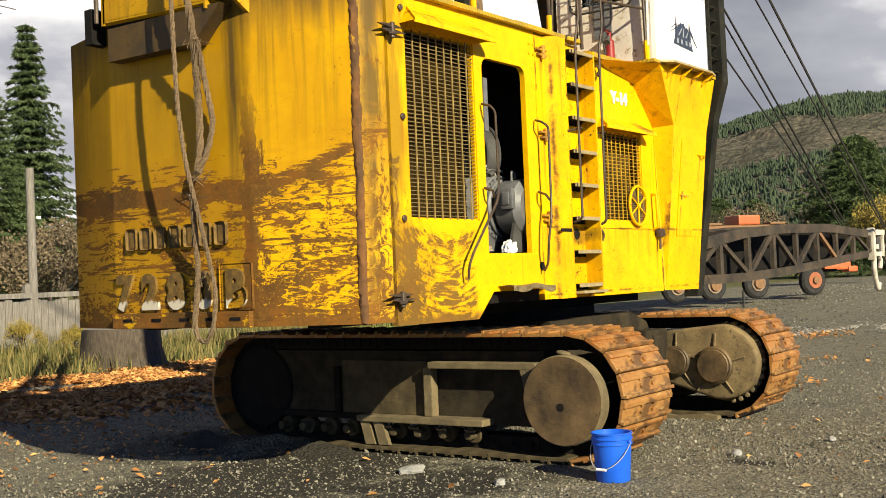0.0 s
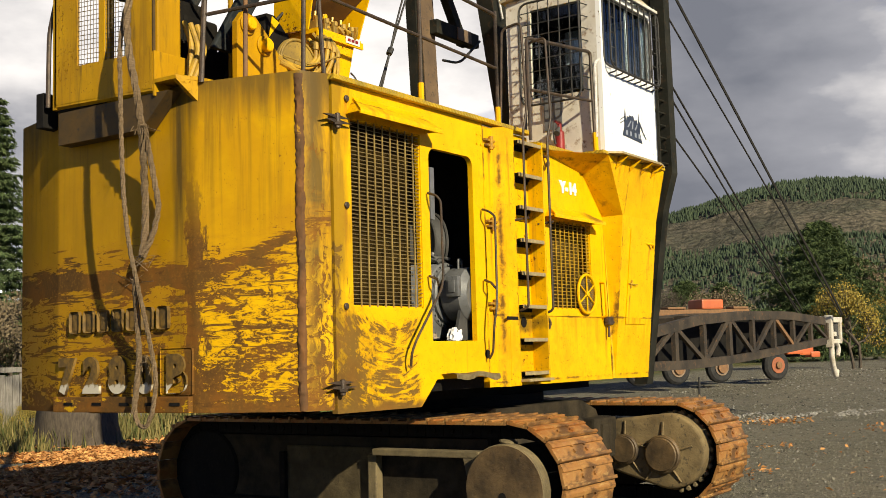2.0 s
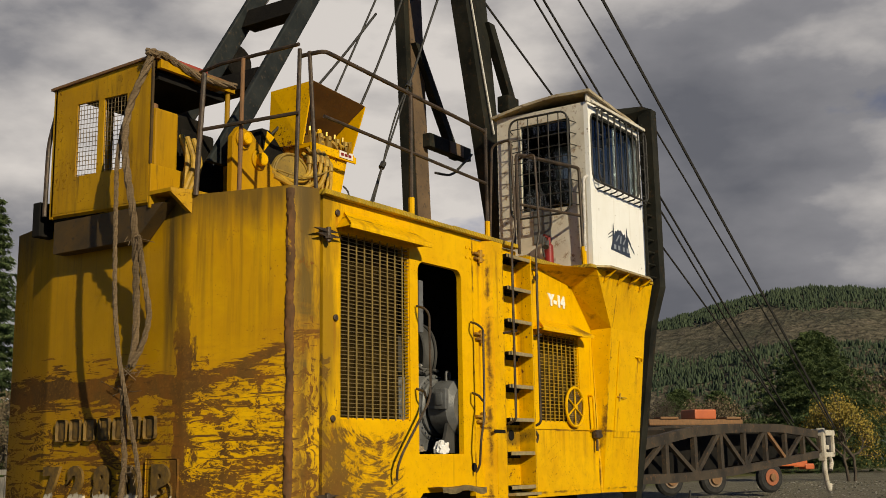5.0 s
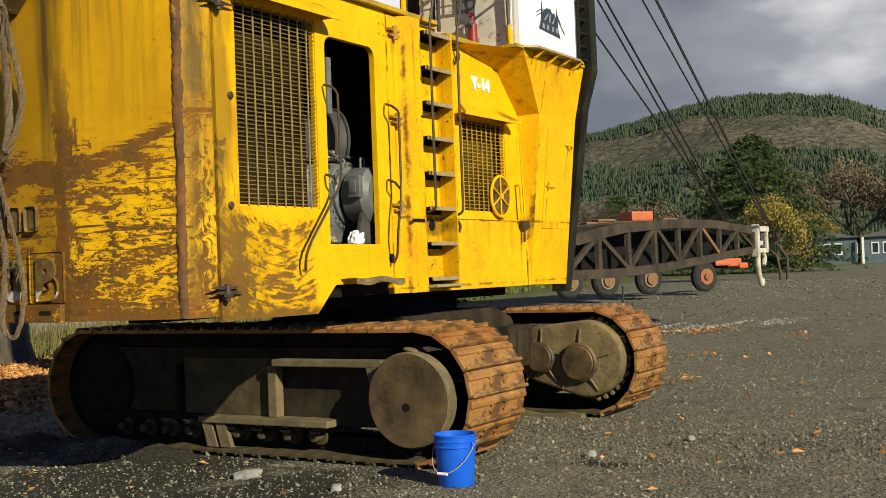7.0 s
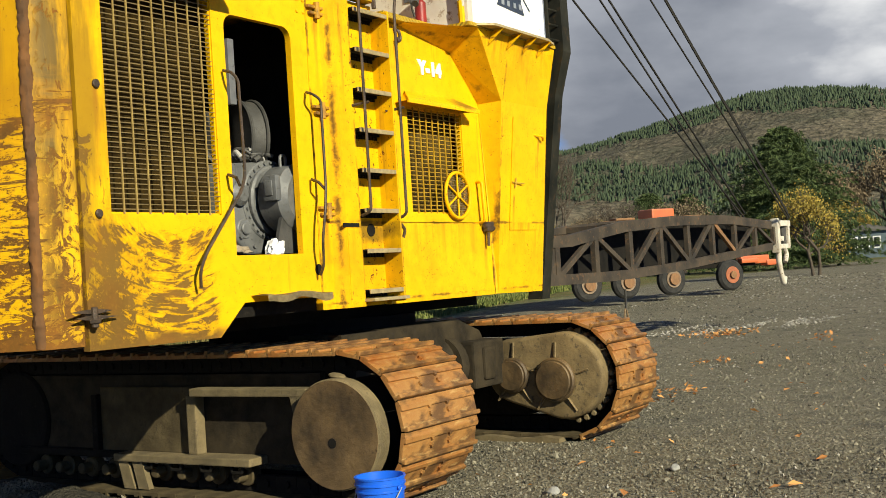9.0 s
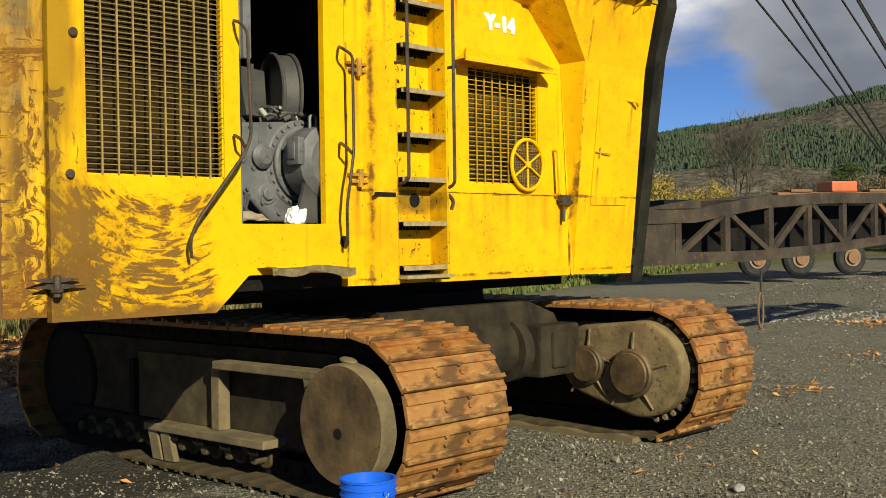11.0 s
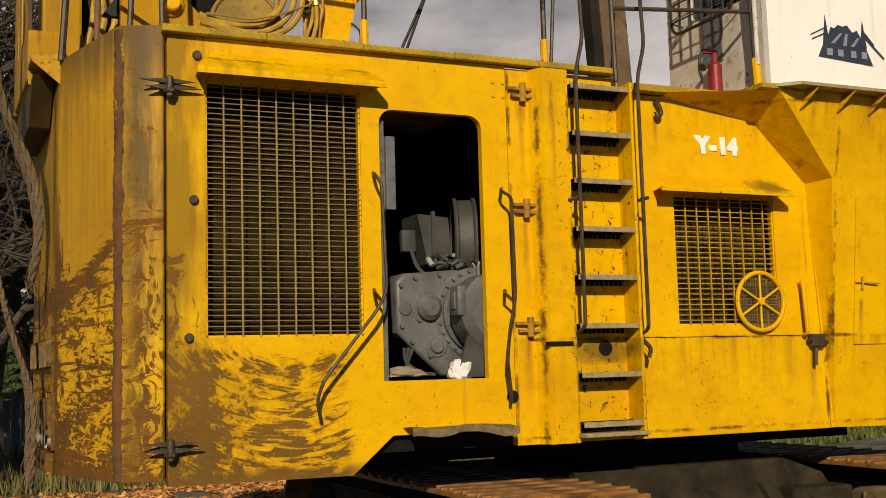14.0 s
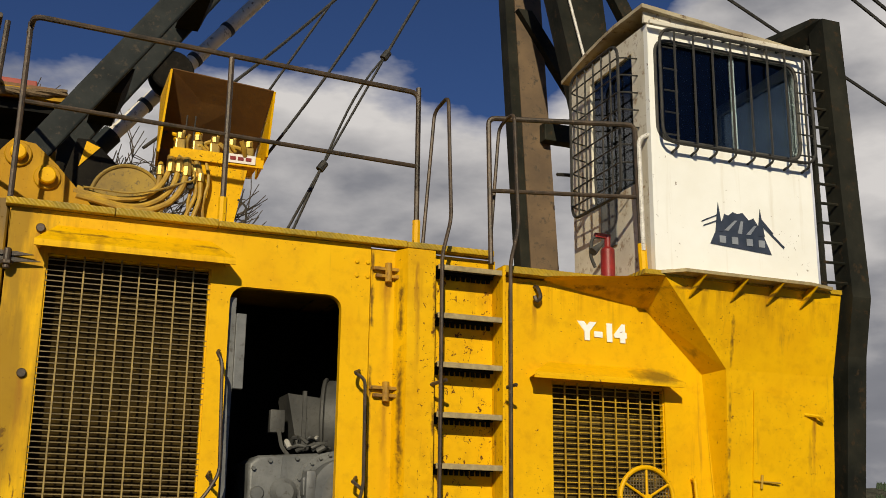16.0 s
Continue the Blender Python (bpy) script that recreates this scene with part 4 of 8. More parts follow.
def side_walls():
    # rear panel with the tall grille and the doorway
    xs, zs = [0.285, 0.50, 1.43, 1.55, 2.24, 2.42], [1.82, 2.09, 3.46, 3.55, 3.80]
    bm = bmesh.new()
    sheet_with_holes(bm, xs, zs, lambda i, j: not (i == 1 and j in (1, 2)) and not (i == 3 and j in (0, 1)), 0.0, 0.05)
    for cx, cz, sx, sz in ((1.55, 3.46, 1, -1), (2.24, 3.46, -1, -1)):
        pts = [(cx, 0.0, cz)] + [(cx + sx * 0.09 * (1 - math.sin(a)), 0.0, cz + sz * 0.09 * (1 - math.cos(a))) for a in [k * math.pi / 16 for k in range(9)]]
        prism(bm, pts, (0, 0.05, 0))
    wall = part("engine_panel", bm, M["yellow_skirt"], yarder, "yellow engine-room panel with scuffed lower part")
    bm = bmesh.new()
    prism(bm, [(0.285, 0, 1.29), (1.34, -0.015, 1.285), (1.60, 0, 1.50), (2.42, 0, 1.50), (2.42, 0, 1.82), (0.285, 0, 1.82)], (0, 0.05, 0))
    part("skirt", bm, M["yellow_skirt"], yarder, "dented and scraped lower skirt")
    # door threshold, dark frame lining
    part("door_frame", boxes((1.552, 1.60, 0.05, 0.12, 1.82, 3.40), (1.55, 2.24, 0.05, 0.16, 1.78, 1.82)), M["grey_engine"], wall, "grey door frame")
    part("door_edge", boxes((1.60, 1.66, 0.02, 0.06, 2.85, 3.30), bev=0.004), M["grey_engine"], wall, "grey sliding door edge")
    # hinge column
    bm = bmesh.new()
    prism(bm, [(2.425, 0, 1.40), (2.58, 0, 1.40), (2.635, -0.10, 1.40), (2.82, -0.10, 1.40), (2.82, 0.06, 1.40), (2.425, 0.06, 1.40)], (0, 0, 2.385))
    col = part("hinge_column", bm, M["yellow"], yarder)
    for z in (3.63, 2.88, 2.13):
        bm = bmesh.new()
        box(bm, 2.43, 2.63, -0.035, -0.003, z + 0.012, z + 0.034, bev=0.004)
        box(bm, 2.45, 2.60, -0.035, -0.003, z - 0.034, z - 0.012, bev=0.004)
        disc(bm, (2.53, -0.03, z - 0.06), (0, 0, 1), 0.022, 0.12, 12)
        part("hinge", bm, M["rusty_hinge"], col, "rust-streaked strap hinge")
    # ladder recess and forward panels
    part("recess_back", boxes((2.82, 3.28, 0.02, 0.07, 1.40, 3.79)), M["yellow"], yarder)
    xs, zs = [3.28, 3.68, 4.53, 4.93], [2.055, 2.13, 3.02, 3.69]
    bm = bmesh.new()
    sheet_with_holes(bm, xs, zs, lambda i, j: not (i == 1 and j == 1), 0.0, 0.05)
    fwd = part("forward_panel", bm, M["yellow"], yarder)
    part("lower_panel", boxes((3.285, 4.93, -0.008, 0.045, 1.395, 2.05), bev=0.006), M["yellow"], yarder)
    part("column_foot", boxes((2.64, 2.815, -0.108, -0.09, 1.40, 2.0), bev=0.006), M["yellow"], yarder)
    # flared cab base
    A, B, C, D = (3.62, -0.003, 3.69), (4.40, -0.003, 3.56), (4.835, -0.003, 3.14), (4.93, -0.012, 1.40)
    A2, B2, C2, D2 = (3.62, -0.09, 3.702), (4.36, -0.335, 3.722), (4.88, -0.225, 3.15), (4.945, -0.03, 1.40)
    E2, F2, G2 = (5.80, -0.335, 3.722), (5.77, -0.225, 3.15), (5.80, -0.03, 1.385)
    E3, F3, G3 = (5.80, 0.3, 3.72), (5.80, 0.3, 3.17), (5.82, 0.3, 1.385)
    bm = bmesh.new()
    v = {k: bm.verts.new(p) for k, p in dict(A=A, B=B, C=C, D=D, A2=A2, B2=B2, C2=C2, D2=D2, E2=E2, F2=F2, G2=G2, E3=E3, F3=F3, G3=G3).items()}
    fs = [bm.faces.new([v[k] for k in q.split()]) for q in ("A B B2 A2", "B C C2 B2", "C D D2 C2", "B2 C2 F2 E2", "C2 D2 G2 F2", "E2 F2 F3 E3", "F2 G2 G3 F3")]
    bmesh.ops.recalc_face_normals(bm, faces=fs)
    base = part("cab_base", bm, M["yellow"], yarder, "flared yellow cab base with a service hatch")
    part("service_hatch", prism(bmesh.new(), [(5.10, -0.098, 1.98), (5.62, -0.098, 1.98), (5.62, -0.213, 3.02), (5.10, -0.213, 3.02)], (0, -0.008, 0.001)), M["yellow"], base)
    bm = bmesh.new()
    tube(bm, [(5.10, -0.165, 2.42), (5.30, -0.18, 2.41)], 0.006, 6)
    tube(bm, [(5.16, -0.16, 2.37), (5.16, -0.175, 2.46)], 0.009, 6)
    part("hatch_latch", bm, M["hose"], base)
    part("hatch_stud", tube(bmesh.new(), bend([(5.52, -0.2, 2.88), (5.60, -0.25, 2.87), (5.66, -0.22, 2.84)], 0.03), 0.012, 6), M["yellow"], base)
    return wall, fwd, base


wall, fwd, cab_base = side_walls()


def shell():
    part("roof_deck", boxes((0.28, 3.30, 0.055, 3.48, 3.74, 3.80), (3.30, 5.80, 0.055, 3.48, 3.66, 3.72)), M["yellow"], yarder, "yellow steel deck")
    part("far_wall", boxes((0.28, 5.80, 3.44, 3.49, 1.40, 3.74)), M["yellow"], yarder)
    part("front_wall", boxes((5.75, 5.80, 0.30, 3.44, 1.40, 3.66)), M["yellow"], yarder)
    part("floor_frame", boxes((0.28, 5.80, 0.06, 3.44, 1.40, 1.50), (0.28, 5.75, 0.7, 0.9, 1.28, 1.40), (0.28, 5.75, 2.6, 2.8, 1.28, 1.40)), M["grime"], yarder, "grimy steel deck frame")
    # near-black walls hold the engine room's darkness in their colour
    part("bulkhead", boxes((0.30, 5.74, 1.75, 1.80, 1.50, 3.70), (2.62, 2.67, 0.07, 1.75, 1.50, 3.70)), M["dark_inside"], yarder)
    # checkered lip along the roof edge
    for k in range(5):
        bm = boxes((0.25 + k * 0.6, 0.847 + k * 0.6, -0.055, 0.05, 3.803, 3.845 + 0.01 * noise.noise(Vector((k * 0.7, 0, 0)))), bev=0.008)
        part("roof_lip", bm, M["lip"], yarder, "yellow checker-plate roof edge")
    part("cab_deck_edge", boxes((3.30, 4.24, -0.09, 0.05, 3.70, 3.745), (4.20, 5.80, -0.35, 0.60, 3.723, 3.755)), M["lip"], yarder, "mossy checker-plate walkway edge")


def checker():
    m = Mat("yellow_checker_plate", 0.5)
    c = m.mix(m.ramp(m.noise(3, 5), 0.4, 0.65), (0.52, 0.32, 0.012), (0.26, 0.19, 0.03))
    m.color(c)
    w = m.nt.nodes.new("ShaderNodeTexWave")
    w.bands_direction = "DIAGONAL"
    w.inputs["Scale"].default_value = 13
    w.inputs["Distortion"].default_value = 1.5
    m.link(m.tc.outputs["Object"], w.inputs["Vector"])
    m.bump(w.outputs[1], 0.7, 0.012)
    return m.m


M["lip"] = checker()
shell()


def grille(x0, x1, z0, z1, nx, nz, name, label, bar="bar", front="bar_front", core="core"):
    g = part(name, boxes((x0 - 0.012, x0 + 0.01, 0.012, 0.05, z0, z1), (x1 - 0.01, x1 + 0.012, 0.012, 0.05, z0, z1), (x0, x1, 0.012, 0.05, z0 - 0.01, z0 + 0.012), (x0, x1, 0.012, 0.05, z1 - 0.012, z1 + 0.01)), M["yellow"], yarder, label)
    for k in range(1, nx):
        x = x0 + (x1 - x0) * k / nx
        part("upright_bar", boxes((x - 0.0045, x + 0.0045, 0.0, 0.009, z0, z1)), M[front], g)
    for k in range(1, nz):
        z = z0 + (z1 - z0) * k / nz
        dy = 0.006 * noise.noise(Vector((k * 0.37, x0, 0)))
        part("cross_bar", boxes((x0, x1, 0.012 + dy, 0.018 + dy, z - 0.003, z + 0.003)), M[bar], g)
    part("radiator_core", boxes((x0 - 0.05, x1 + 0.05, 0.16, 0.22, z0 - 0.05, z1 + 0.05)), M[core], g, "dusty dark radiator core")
    return g


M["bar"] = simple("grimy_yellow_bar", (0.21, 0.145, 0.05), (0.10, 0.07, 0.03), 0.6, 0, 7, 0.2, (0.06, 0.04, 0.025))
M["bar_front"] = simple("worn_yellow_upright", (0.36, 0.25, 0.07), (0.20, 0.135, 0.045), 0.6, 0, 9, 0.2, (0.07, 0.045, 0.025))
M["yellow_bar"] = simple("chipped_yellow_bar", (0.50, 0.29, 0.006), (0.32, 0.185, 0.012), 0.6, 0, 7, 0.2, (0.10, 0.06, 0.02))
M["dusty_core"] = simple("dusty_tan_core", (0.03, 0.019, 0.006), (0.10, 0.066, 0.018), 0.95, 0, 4, 0.6, (0.15, 0.10, 0.03), (1, 1, 2), spec=0.05)
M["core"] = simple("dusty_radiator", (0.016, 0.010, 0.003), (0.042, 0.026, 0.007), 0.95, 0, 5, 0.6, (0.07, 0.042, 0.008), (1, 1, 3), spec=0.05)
g1 = grille(0.50, 1.43, 2.09, 3.55, 9, 47, "radiator_grille", "tall dark radiator grille of flat bars")
g2 = grille(3.68, 4.53, 2.13, 3.02, 9, 25, "engine_grille", "small engine grille of yellow flat bars", "yellow_bar", "yellow_bar", "dusty_core")


def hood(x0, x1, z0, z1, d, e, parent):
    bm = bmesh.new()
    pts = [(x0, -0.004, z1), (x1, -0.004, z1), (x1 + e, -d, z0), (x0 - e, -d, z0)]
    prism(bm, pts, (0, 0.004, 0.018))
    prism(bm, [(x0 - e, -d, z0), (x1 + e, -d, z0), (x1 + e, -d, z0 - 0.02), (x0 - e, -d, z0 - 0.02)], (0, 0.012, 0))
    for x, s in ((x0 - e, 1), (x1 + e - 0.01, -1)):
        prism(bm, [(x, -d, z0), (x + s * e, -0.004, z1), (x + s * e * 0.2, -0.004, z0)], (0.01, 0, 0))
    return part("rain_hood", bm, M["yellow"], parent, "sloping sheet rain hood")


hood(0.54, 1.42, 3.57, 3.70, 0.17, 0.12, g1)
hood(3.66, 4.42, 3.035, 3.13, 0.16, 0.18, g2)


def fan_guard():
    bm = bmesh.new()
    c = Vector((4.35, -0.03, 2.29))
    tube(bm, [c + 0.20 * Vector((math.cos(a), 0, math.sin(a))) for a in [k * math.pi / 18 for k in range(37)]], 0.016, 8)
    f = part("fan_guard", bm, M["yellow"], yarder, "round yellow fan guard with six spokes", True)
    for k in range(6):
        a = radians(30 + 60 * k)
        part("spoke", tube(bmesh.new(), [c, c + 0.2 * Vector((math.cos(a), 0, math.sin(a)))], 0.009, 6), M["yellow"], f)
    part("hub", disc(bmesh.new(), c + Vector((0, 0.01, 0)), (0, -1, 0), 0.028, 0.03, 16, 0.005), M["yellow"], f)
    bm = bmesh.new()
    for k in range(17):
        u = -0.176 + k * 0.022
        w = math.sqrt(max(0.0, 0.19 ** 2 - u * u))
        box(bm, c.x + u - 0.003, c.x + u + 0.003, -0.012, -0.008, c.z - w, c.z + w)
        box(bm, c.x - w, c.x + w, -0.016, -0.012, c.z + u - 0.003, c.z + u + 0.003)
    part("mesh_screen", bm, M["bar"], f)


fan_guard()


def ladder():
    lad = part("ladder", boxes((3.262, 3.285, -0.15, 0.02, 1.42, 3.72)), M["yellow"], yarder, "recessed steel access ladder with grated treads")
    for k in range(8):
        z = 3.69 - 0.309 * k
        tr = part("tread", boxes((2.822, 3.26, -0.15, -0.138, z - 0.034, z), (2.822, 3.26, -0.138, -0.128, z - 0.008, z), bev=0.003), M["tread"], lad)
        bm = boxes((2.822, 3.26, -0.006, 0.016, z - 0.03, z - 0.002))
        for j in range(13):
            x = 2.824 + j * 0.0352
            box(bm, x, x + 0.013, -0.137, -0.006, z - 0.011, z - 0.003)
        for y in (-0.128, -0.092, -0.055, -0.018):
            box(bm, 2.822, 3.26, y - 0.010, y + 0.010, z - 0.0115, z - 0.0035)
        for j in range(12):  # serrated drip edge
            x = 2.828 + j * 0.0355
            box(bm, x, x + 0.022, 0.003, 0.013, z - 0.060, z - 0.028)
        # black colour carries the shade of the tread's underside
        part("tread_grid", bm, M["grime"], tr, "punched tread plate, its underside shade in the black")
    for x, top, bot in ((2.855, 4.79, 2.12), (3.325, 4.75, 2.10)):
        pts = [(x - 0.09, 0.0, 3.83), (x - 0.02, 0.0, top - 0.02), (x, -0.20, top + 0.02), (x + 0.02, -0.22, 3.97), (x - 0.03, -0.20, 3.74), (x - 0.03, -0.20, bot), (x - 0.04, -0.12, bot - 0.03)]
        part("grab_rail", tube(bmesh.new(), bend(pts, 0.06), 0.0125, 8), M["rail"], lad, "bent pipe grab rail", True)
        part("rail_bracket", tube(bmesh.new(), [(x, -0.22, 2.95), (x - 0.06, -0.08, 2.93)], 0.012, 6), M["rail"], lad)
    return lad


ladder()


def wall_fittings():
    # bent grab bars beside the doorway
    pts = [(1.50, -0.02, 3.06), (1.475, -0.12, 3.03), (1.50, -0.15, 2.98), (1.525, -0.14, 2.35), (1.46, -0.16, 2.24), (1.13, -0.13, 1.83), (1.10, -0.10, 1.72), (1.13, -0.07, 1.62)]
    part("grab_bar", tube(bmesh.new(), bend(pts, 0.05), 0.0105, 8), M["rail"], wall, "badly bent pipe grab bar", True)
    pts = [(1.49, -0.02, 2.36), (1.46, -0.12, 2.33), (1.51, -0.10, 2.28)]
    part("bar_bracket", tube(bmesh.new(), pts, 0.011, 6), M["rail"], wall)
    pts = [(2.36, -0.02, 3.0), (2.30, -0.12, 2.97), (2.36, -0.15, 2.93), (2.37, -0.14, 2.30), (2.31, -0.17, 2.12), (2.30, -0.14, 1.92), (2.34, -0.10, 1.72), (2.36, -0.05, 1.66)]
    part("grab_bar", tube(bmesh.new(), bend(pts, 0.05), 0.0105, 8), M["rail"], wall, "bent pipe grab bar", True)
    part("bar_bracket", tube(bmesh.new(), [(2.36, -0.02, 2.36), (2.31, -0.12, 2.33), (2.37, -0.13, 2.28)], 0.011, 6), M["rail"], wall)
    # dark disc on the panel in place of the hole's shade
    part("drain_hole", disc(bmesh.new(), (2.40, -0.002, 1.70), (0, -1, 0), 0.04, 0.004, 20), M["dark_inside"], wall)
    for z, x in ((3.69, 0.45), (2.86, 0.43), (2.09, 0.40)):
        part("bolt", disc(bmesh.new(), (x, 0.0, z), (0, -1, 0), 0.026, 0.02, 14, 0.005), M["rail"], wall)
    for x, z in ((2.33, 3.69), (2.33, 3.60), (2.40, 3.69), (2.40, 3.60)):
        part("rivet", disc(bmesh.new(), (x, 0.0, z), (0, -1, 0), 0.014, 0.01, 10, 0.003), M["yellow"], wall)
    for z in (3.50, 1.50):  # T-shaped latches over the corner seam
        bm = bmesh.new()
        for dz, a, b in ((0.020, 0.13, 0.43), (-0.016, 0.16, 0.47)):
            prism(bm, [(a, -0.048, z + dz), (0.25, -0.048, z + dz + 0.012), (0.33, -0.048, z + dz + 0.012), (b, -0.048, z + dz), (0.33, -0.048, z + dz - 0.014), (0.25, -0.048, z + dz - 0.014)], (0, 0.018, 0))
        disc(bm, (0.29, -0.05, z - 0.075), (0, 0, 1), 0.021, 0.12, 12, 0.006)
        disc(bm, (0.29, -0.05, z - 0.050), (0, 0, 1), 0.036, 0.024, 6, 0.004)
        box(bm, 0.24, 0.33, -0.032, 0.0, z - 0.03, z + 0.03)
        part("seam_latch", bm, M["rail"], wall, "rusty dark turnbuckle latch")
    # forward panel: eye hook, grab handle with chain block, model mark
    part("eye_hook", tube(bmesh.new(), bend([(3.56, 0, 3.64), (3.56, -0.05, 3.63), (3.585, -0.05, 3.56), (3.55, -0.05, 3.53), (3.54, -0.045, 3.57)], 0.02), 0.014, 6), M["rail"], fwd)
    part("grab_handle", tube(bmesh.new(), bend([(4.72, 0, 2.42), (4.70, -0.07, 2.42), (4.72, -0.07, 2.06), (4.72, 0, 2.05)], 0.03), 0.014, 8), M["yellow"], fwd, "", True)
    bm = bmesh.new()
    box(bm, 4.76, 4.88, -0.07, -0.01, 1.97, 2.06, bev=0.012)
    tube(bm, [(4.74, -0.05, 2.02), (4.90, -0.05, 2.0)], 0.02, 8)
    tube(bm, [(4.80, -0.05, 1.96), (4.79, -0.05, 1.84)], 0.014, 8)
    part("padlock_hasp", bm, M["rail"], fwd, "rusty hasp and padlock")
    # near-black strip laid on the column for the gap's shade
    part("column_slot", boxes((2.59, 2.79, -0.106, -0.101, 2.005, 2.035)), M["dark_inside"], wall, "dark strip for the gap across the column")
    part("hook_bracket", tube(bmesh.new(), bend([(3.30, -0.13, 2.03), (3.35, -0.14, 1.98), (3.34, -0.12, 1.92)], 0.03), 0.014, 6), M["rail"], fwd)
    part("pipe_hole", disc(bmesh.new(), (3.10, 0.018, 1.99), (0, -1, 0), 0.05, 0.005, 18), M["dark_inside"], yarder)
    bm = bmesh.new()  # crumpled door step
    grid = []
    for i in range(15):
        x = 1.66 + 0.05 * i
        row = []
        for j, y in enumerate((0.04, -0.05, -0.11, -0.15, -0.155)):
            dz = 0.045 * noise.noise(Vector((x * 4.2, y * 6, 4))) * (j / 3) - (0.045 if j == 4 else 0.0)
            row.append(bm.verts.new((x, y + 0.02 * noise.noise(Vector((x * 7, 2, y))) * (j > 1), 1.54 + dz)))
        grid.append(row)
    for p, q in zip(grid, grid[1:]):
        for j in range(4):
            bm.faces.new((p[j], p[j + 1], q[j + 1], q[j]))
    bmesh.ops.solidify(bm, geom=bm.faces[:], thickness=0.012)
    part("step_plate", bm, M["tread"], yarder, "crumpled worn steel door step")
    part("step_plate", boxes((2.80, 3.27, -0.20, 0.04, 1.435, 1.46), bev=0.004), M["tread"], yarder, "grey grated bottom step")


wall_fittings()
raised_text("Y-14", 0.150, M["white_paint"], fwd, Matrix.Translation((3.945, -0.004, 3.325)) @ Matrix.Rotation(radians(90), 4, "X"), "character", 0.004, 0.86, 0.085)


def engine():
    # flat gear case facing the doorway
    bm = bmesh.new()
    prism(bm, [(1.80, 0.40, 2.12), (1.80, 0.40, 2.45), (1.86, 0.40, 2.50), (2.40, 0.40, 2.54), (2.40, 0.40, 1.84), (2.10, 0.40, 1.84), (1.98, 0.40, 1.95)], (0, 0.45, 0))
    bmesh.ops.bevel(bm, geom=[e for e in bm.edges if abs(e.verts[0].co.y - 0.40) < 1e-4 and abs(e.verts[1].co.y - 0.40) < 1e-4], offset=0.025, segments=3, affect="EDGES", profile=0.5)
    disc(bm, (2.02, 0.41, 2.28), (0, -1, 0), 0.085, 0.07, 28, 0.03)
    disc(bm, (2.07, 0.41, 2.03), (0, -1, 0), 0.075, 0.02, 26, 0.008)
    disc(bm, (2.07, 0.40, 2.03), (0, -1, 0), 0.045, 0.03, 22, 0.008)
    disc(bm, (1.86, 0.41, 2.27), (0, -1, 0), 0.045, 0.02, 20, 0.008)
    prism(bm, [(2.00, 0.395, 2.34), (2.05, 0.395, 2.34), (2.03, 0.395, 2.50), (2.01, 0.395, 2.50)], (0, 0.02, 0))
    e = part("gear_case", bm, M["grey_engine"], yarder, "dusty grey gear case with round covers", True)
    for x, z in ((1.83, 2.42), (1.83, 2.16), (1.93, 2.47), (2.10, 2.49), (1.95, 2.20), (2.02, 1.97), (1.90, 2.06), (2.16, 1.90)):
        part("case_bolt", disc(bmesh.new(), (x, 0.40, z), (0, -1, 0), 0.014, 0.018, 6), M["grey_engine"], e)
    # bolted flange with the round motor that reaches to the doorway
    c = Vector((2.37, 0.43, 2.24))
    bm = bmesh.new()
    disc(bm, c, (0, -1, 0), 0.305, 0.045, 52, 0.01)
    disc(bm, c + Vector((0, -0.04, 0)), (0, -1, 0), 0.262, 0.05, 48, 0.015)
    fl = part("motor_flange", bm, M["grey_engine"], yarder, "round bolted motor flange", True)
    for k in range(28):
        a = 2 * math.pi * k / 28
        part("flange_bolt", disc(bmesh.new(), c + Vector((0.284 * math.cos(a), -0.043, 0.284 * math.sin(a))), (0, -1, 0), 0.011, 0.018, 6), M["grey_engine"], fl)
    bm = bmesh.new()
    disc(bm, c + Vector((0, -0.08, 0)), (0, -1, 0), 0.248, 0.29, 48, 0.055)
    mt = part("drive_motor", bm, M["grey_engine"], yarder, "dusty grey round drive motor", True)
    bm = bmesh.new()
    box(bm, 2.085, 2.15, 0.09, 0.22, 2.21, 2.40, bev=0.022)
    box(bm, 2.075, 2.09, 0.12, 0.19, 2.25, 2.36, bev=0.008)
    part("terminal_cover", bm, M["grey_engine"], mt, "rounded terminal cover", True)
    part("lifting_eye", tube(bmesh.new(), bend([(2.30, 0.22, 2.47), (2.30, 0.22, 2.56), (2.36, 0.22, 2.56), (2.36, 0.22, 2.47)], 0.03), 0.012, 6), M["grey_engine"], mt)
    part("motor_foot", prism(bmesh.new(), [(2.08, 0.12, 1.83), (2.34, 0.12, 1.83), (2.34, 0.12, 2.30), (2.24, 0.12, 2.30)], (0, 0.03, 0)), M["dark_steel"], mt, "sloping steel foot plate")
    # air box, small junction box and curved fan shroud deeper inside
    bm = bmesh.new()
    prism(bm, [(2.11, 0.75, 2.94), (2.34, 0.75, 2.92), (2.36, 0.75, 2.60), (2.18, 0.75, 2.60)], (0, 0.30, 0))
    box(bm, 2.21, 2.235, 0.735, 0.76, 2.60, 2.96)
    part("air_box", bm, M["dark_steel"], yarder, "dark grey air box, engine room's shade in its colour")
    bm = boxes((2.00, 2.10, 0.76, 0.84, 2.68, 2.83), bev=0.01)
    tube(bm, bend([(2.06, 0.76, 2.70), (2.07, 0.70, 2.58), (2.12, 0.68, 2.52)], 0.05), 0.014, 6)
    part("junction_box", bm, M["dark_steel"], yarder, "", True)
    bm = bmesh.new()
    ax = Vector((0.93, -0.36, 0))
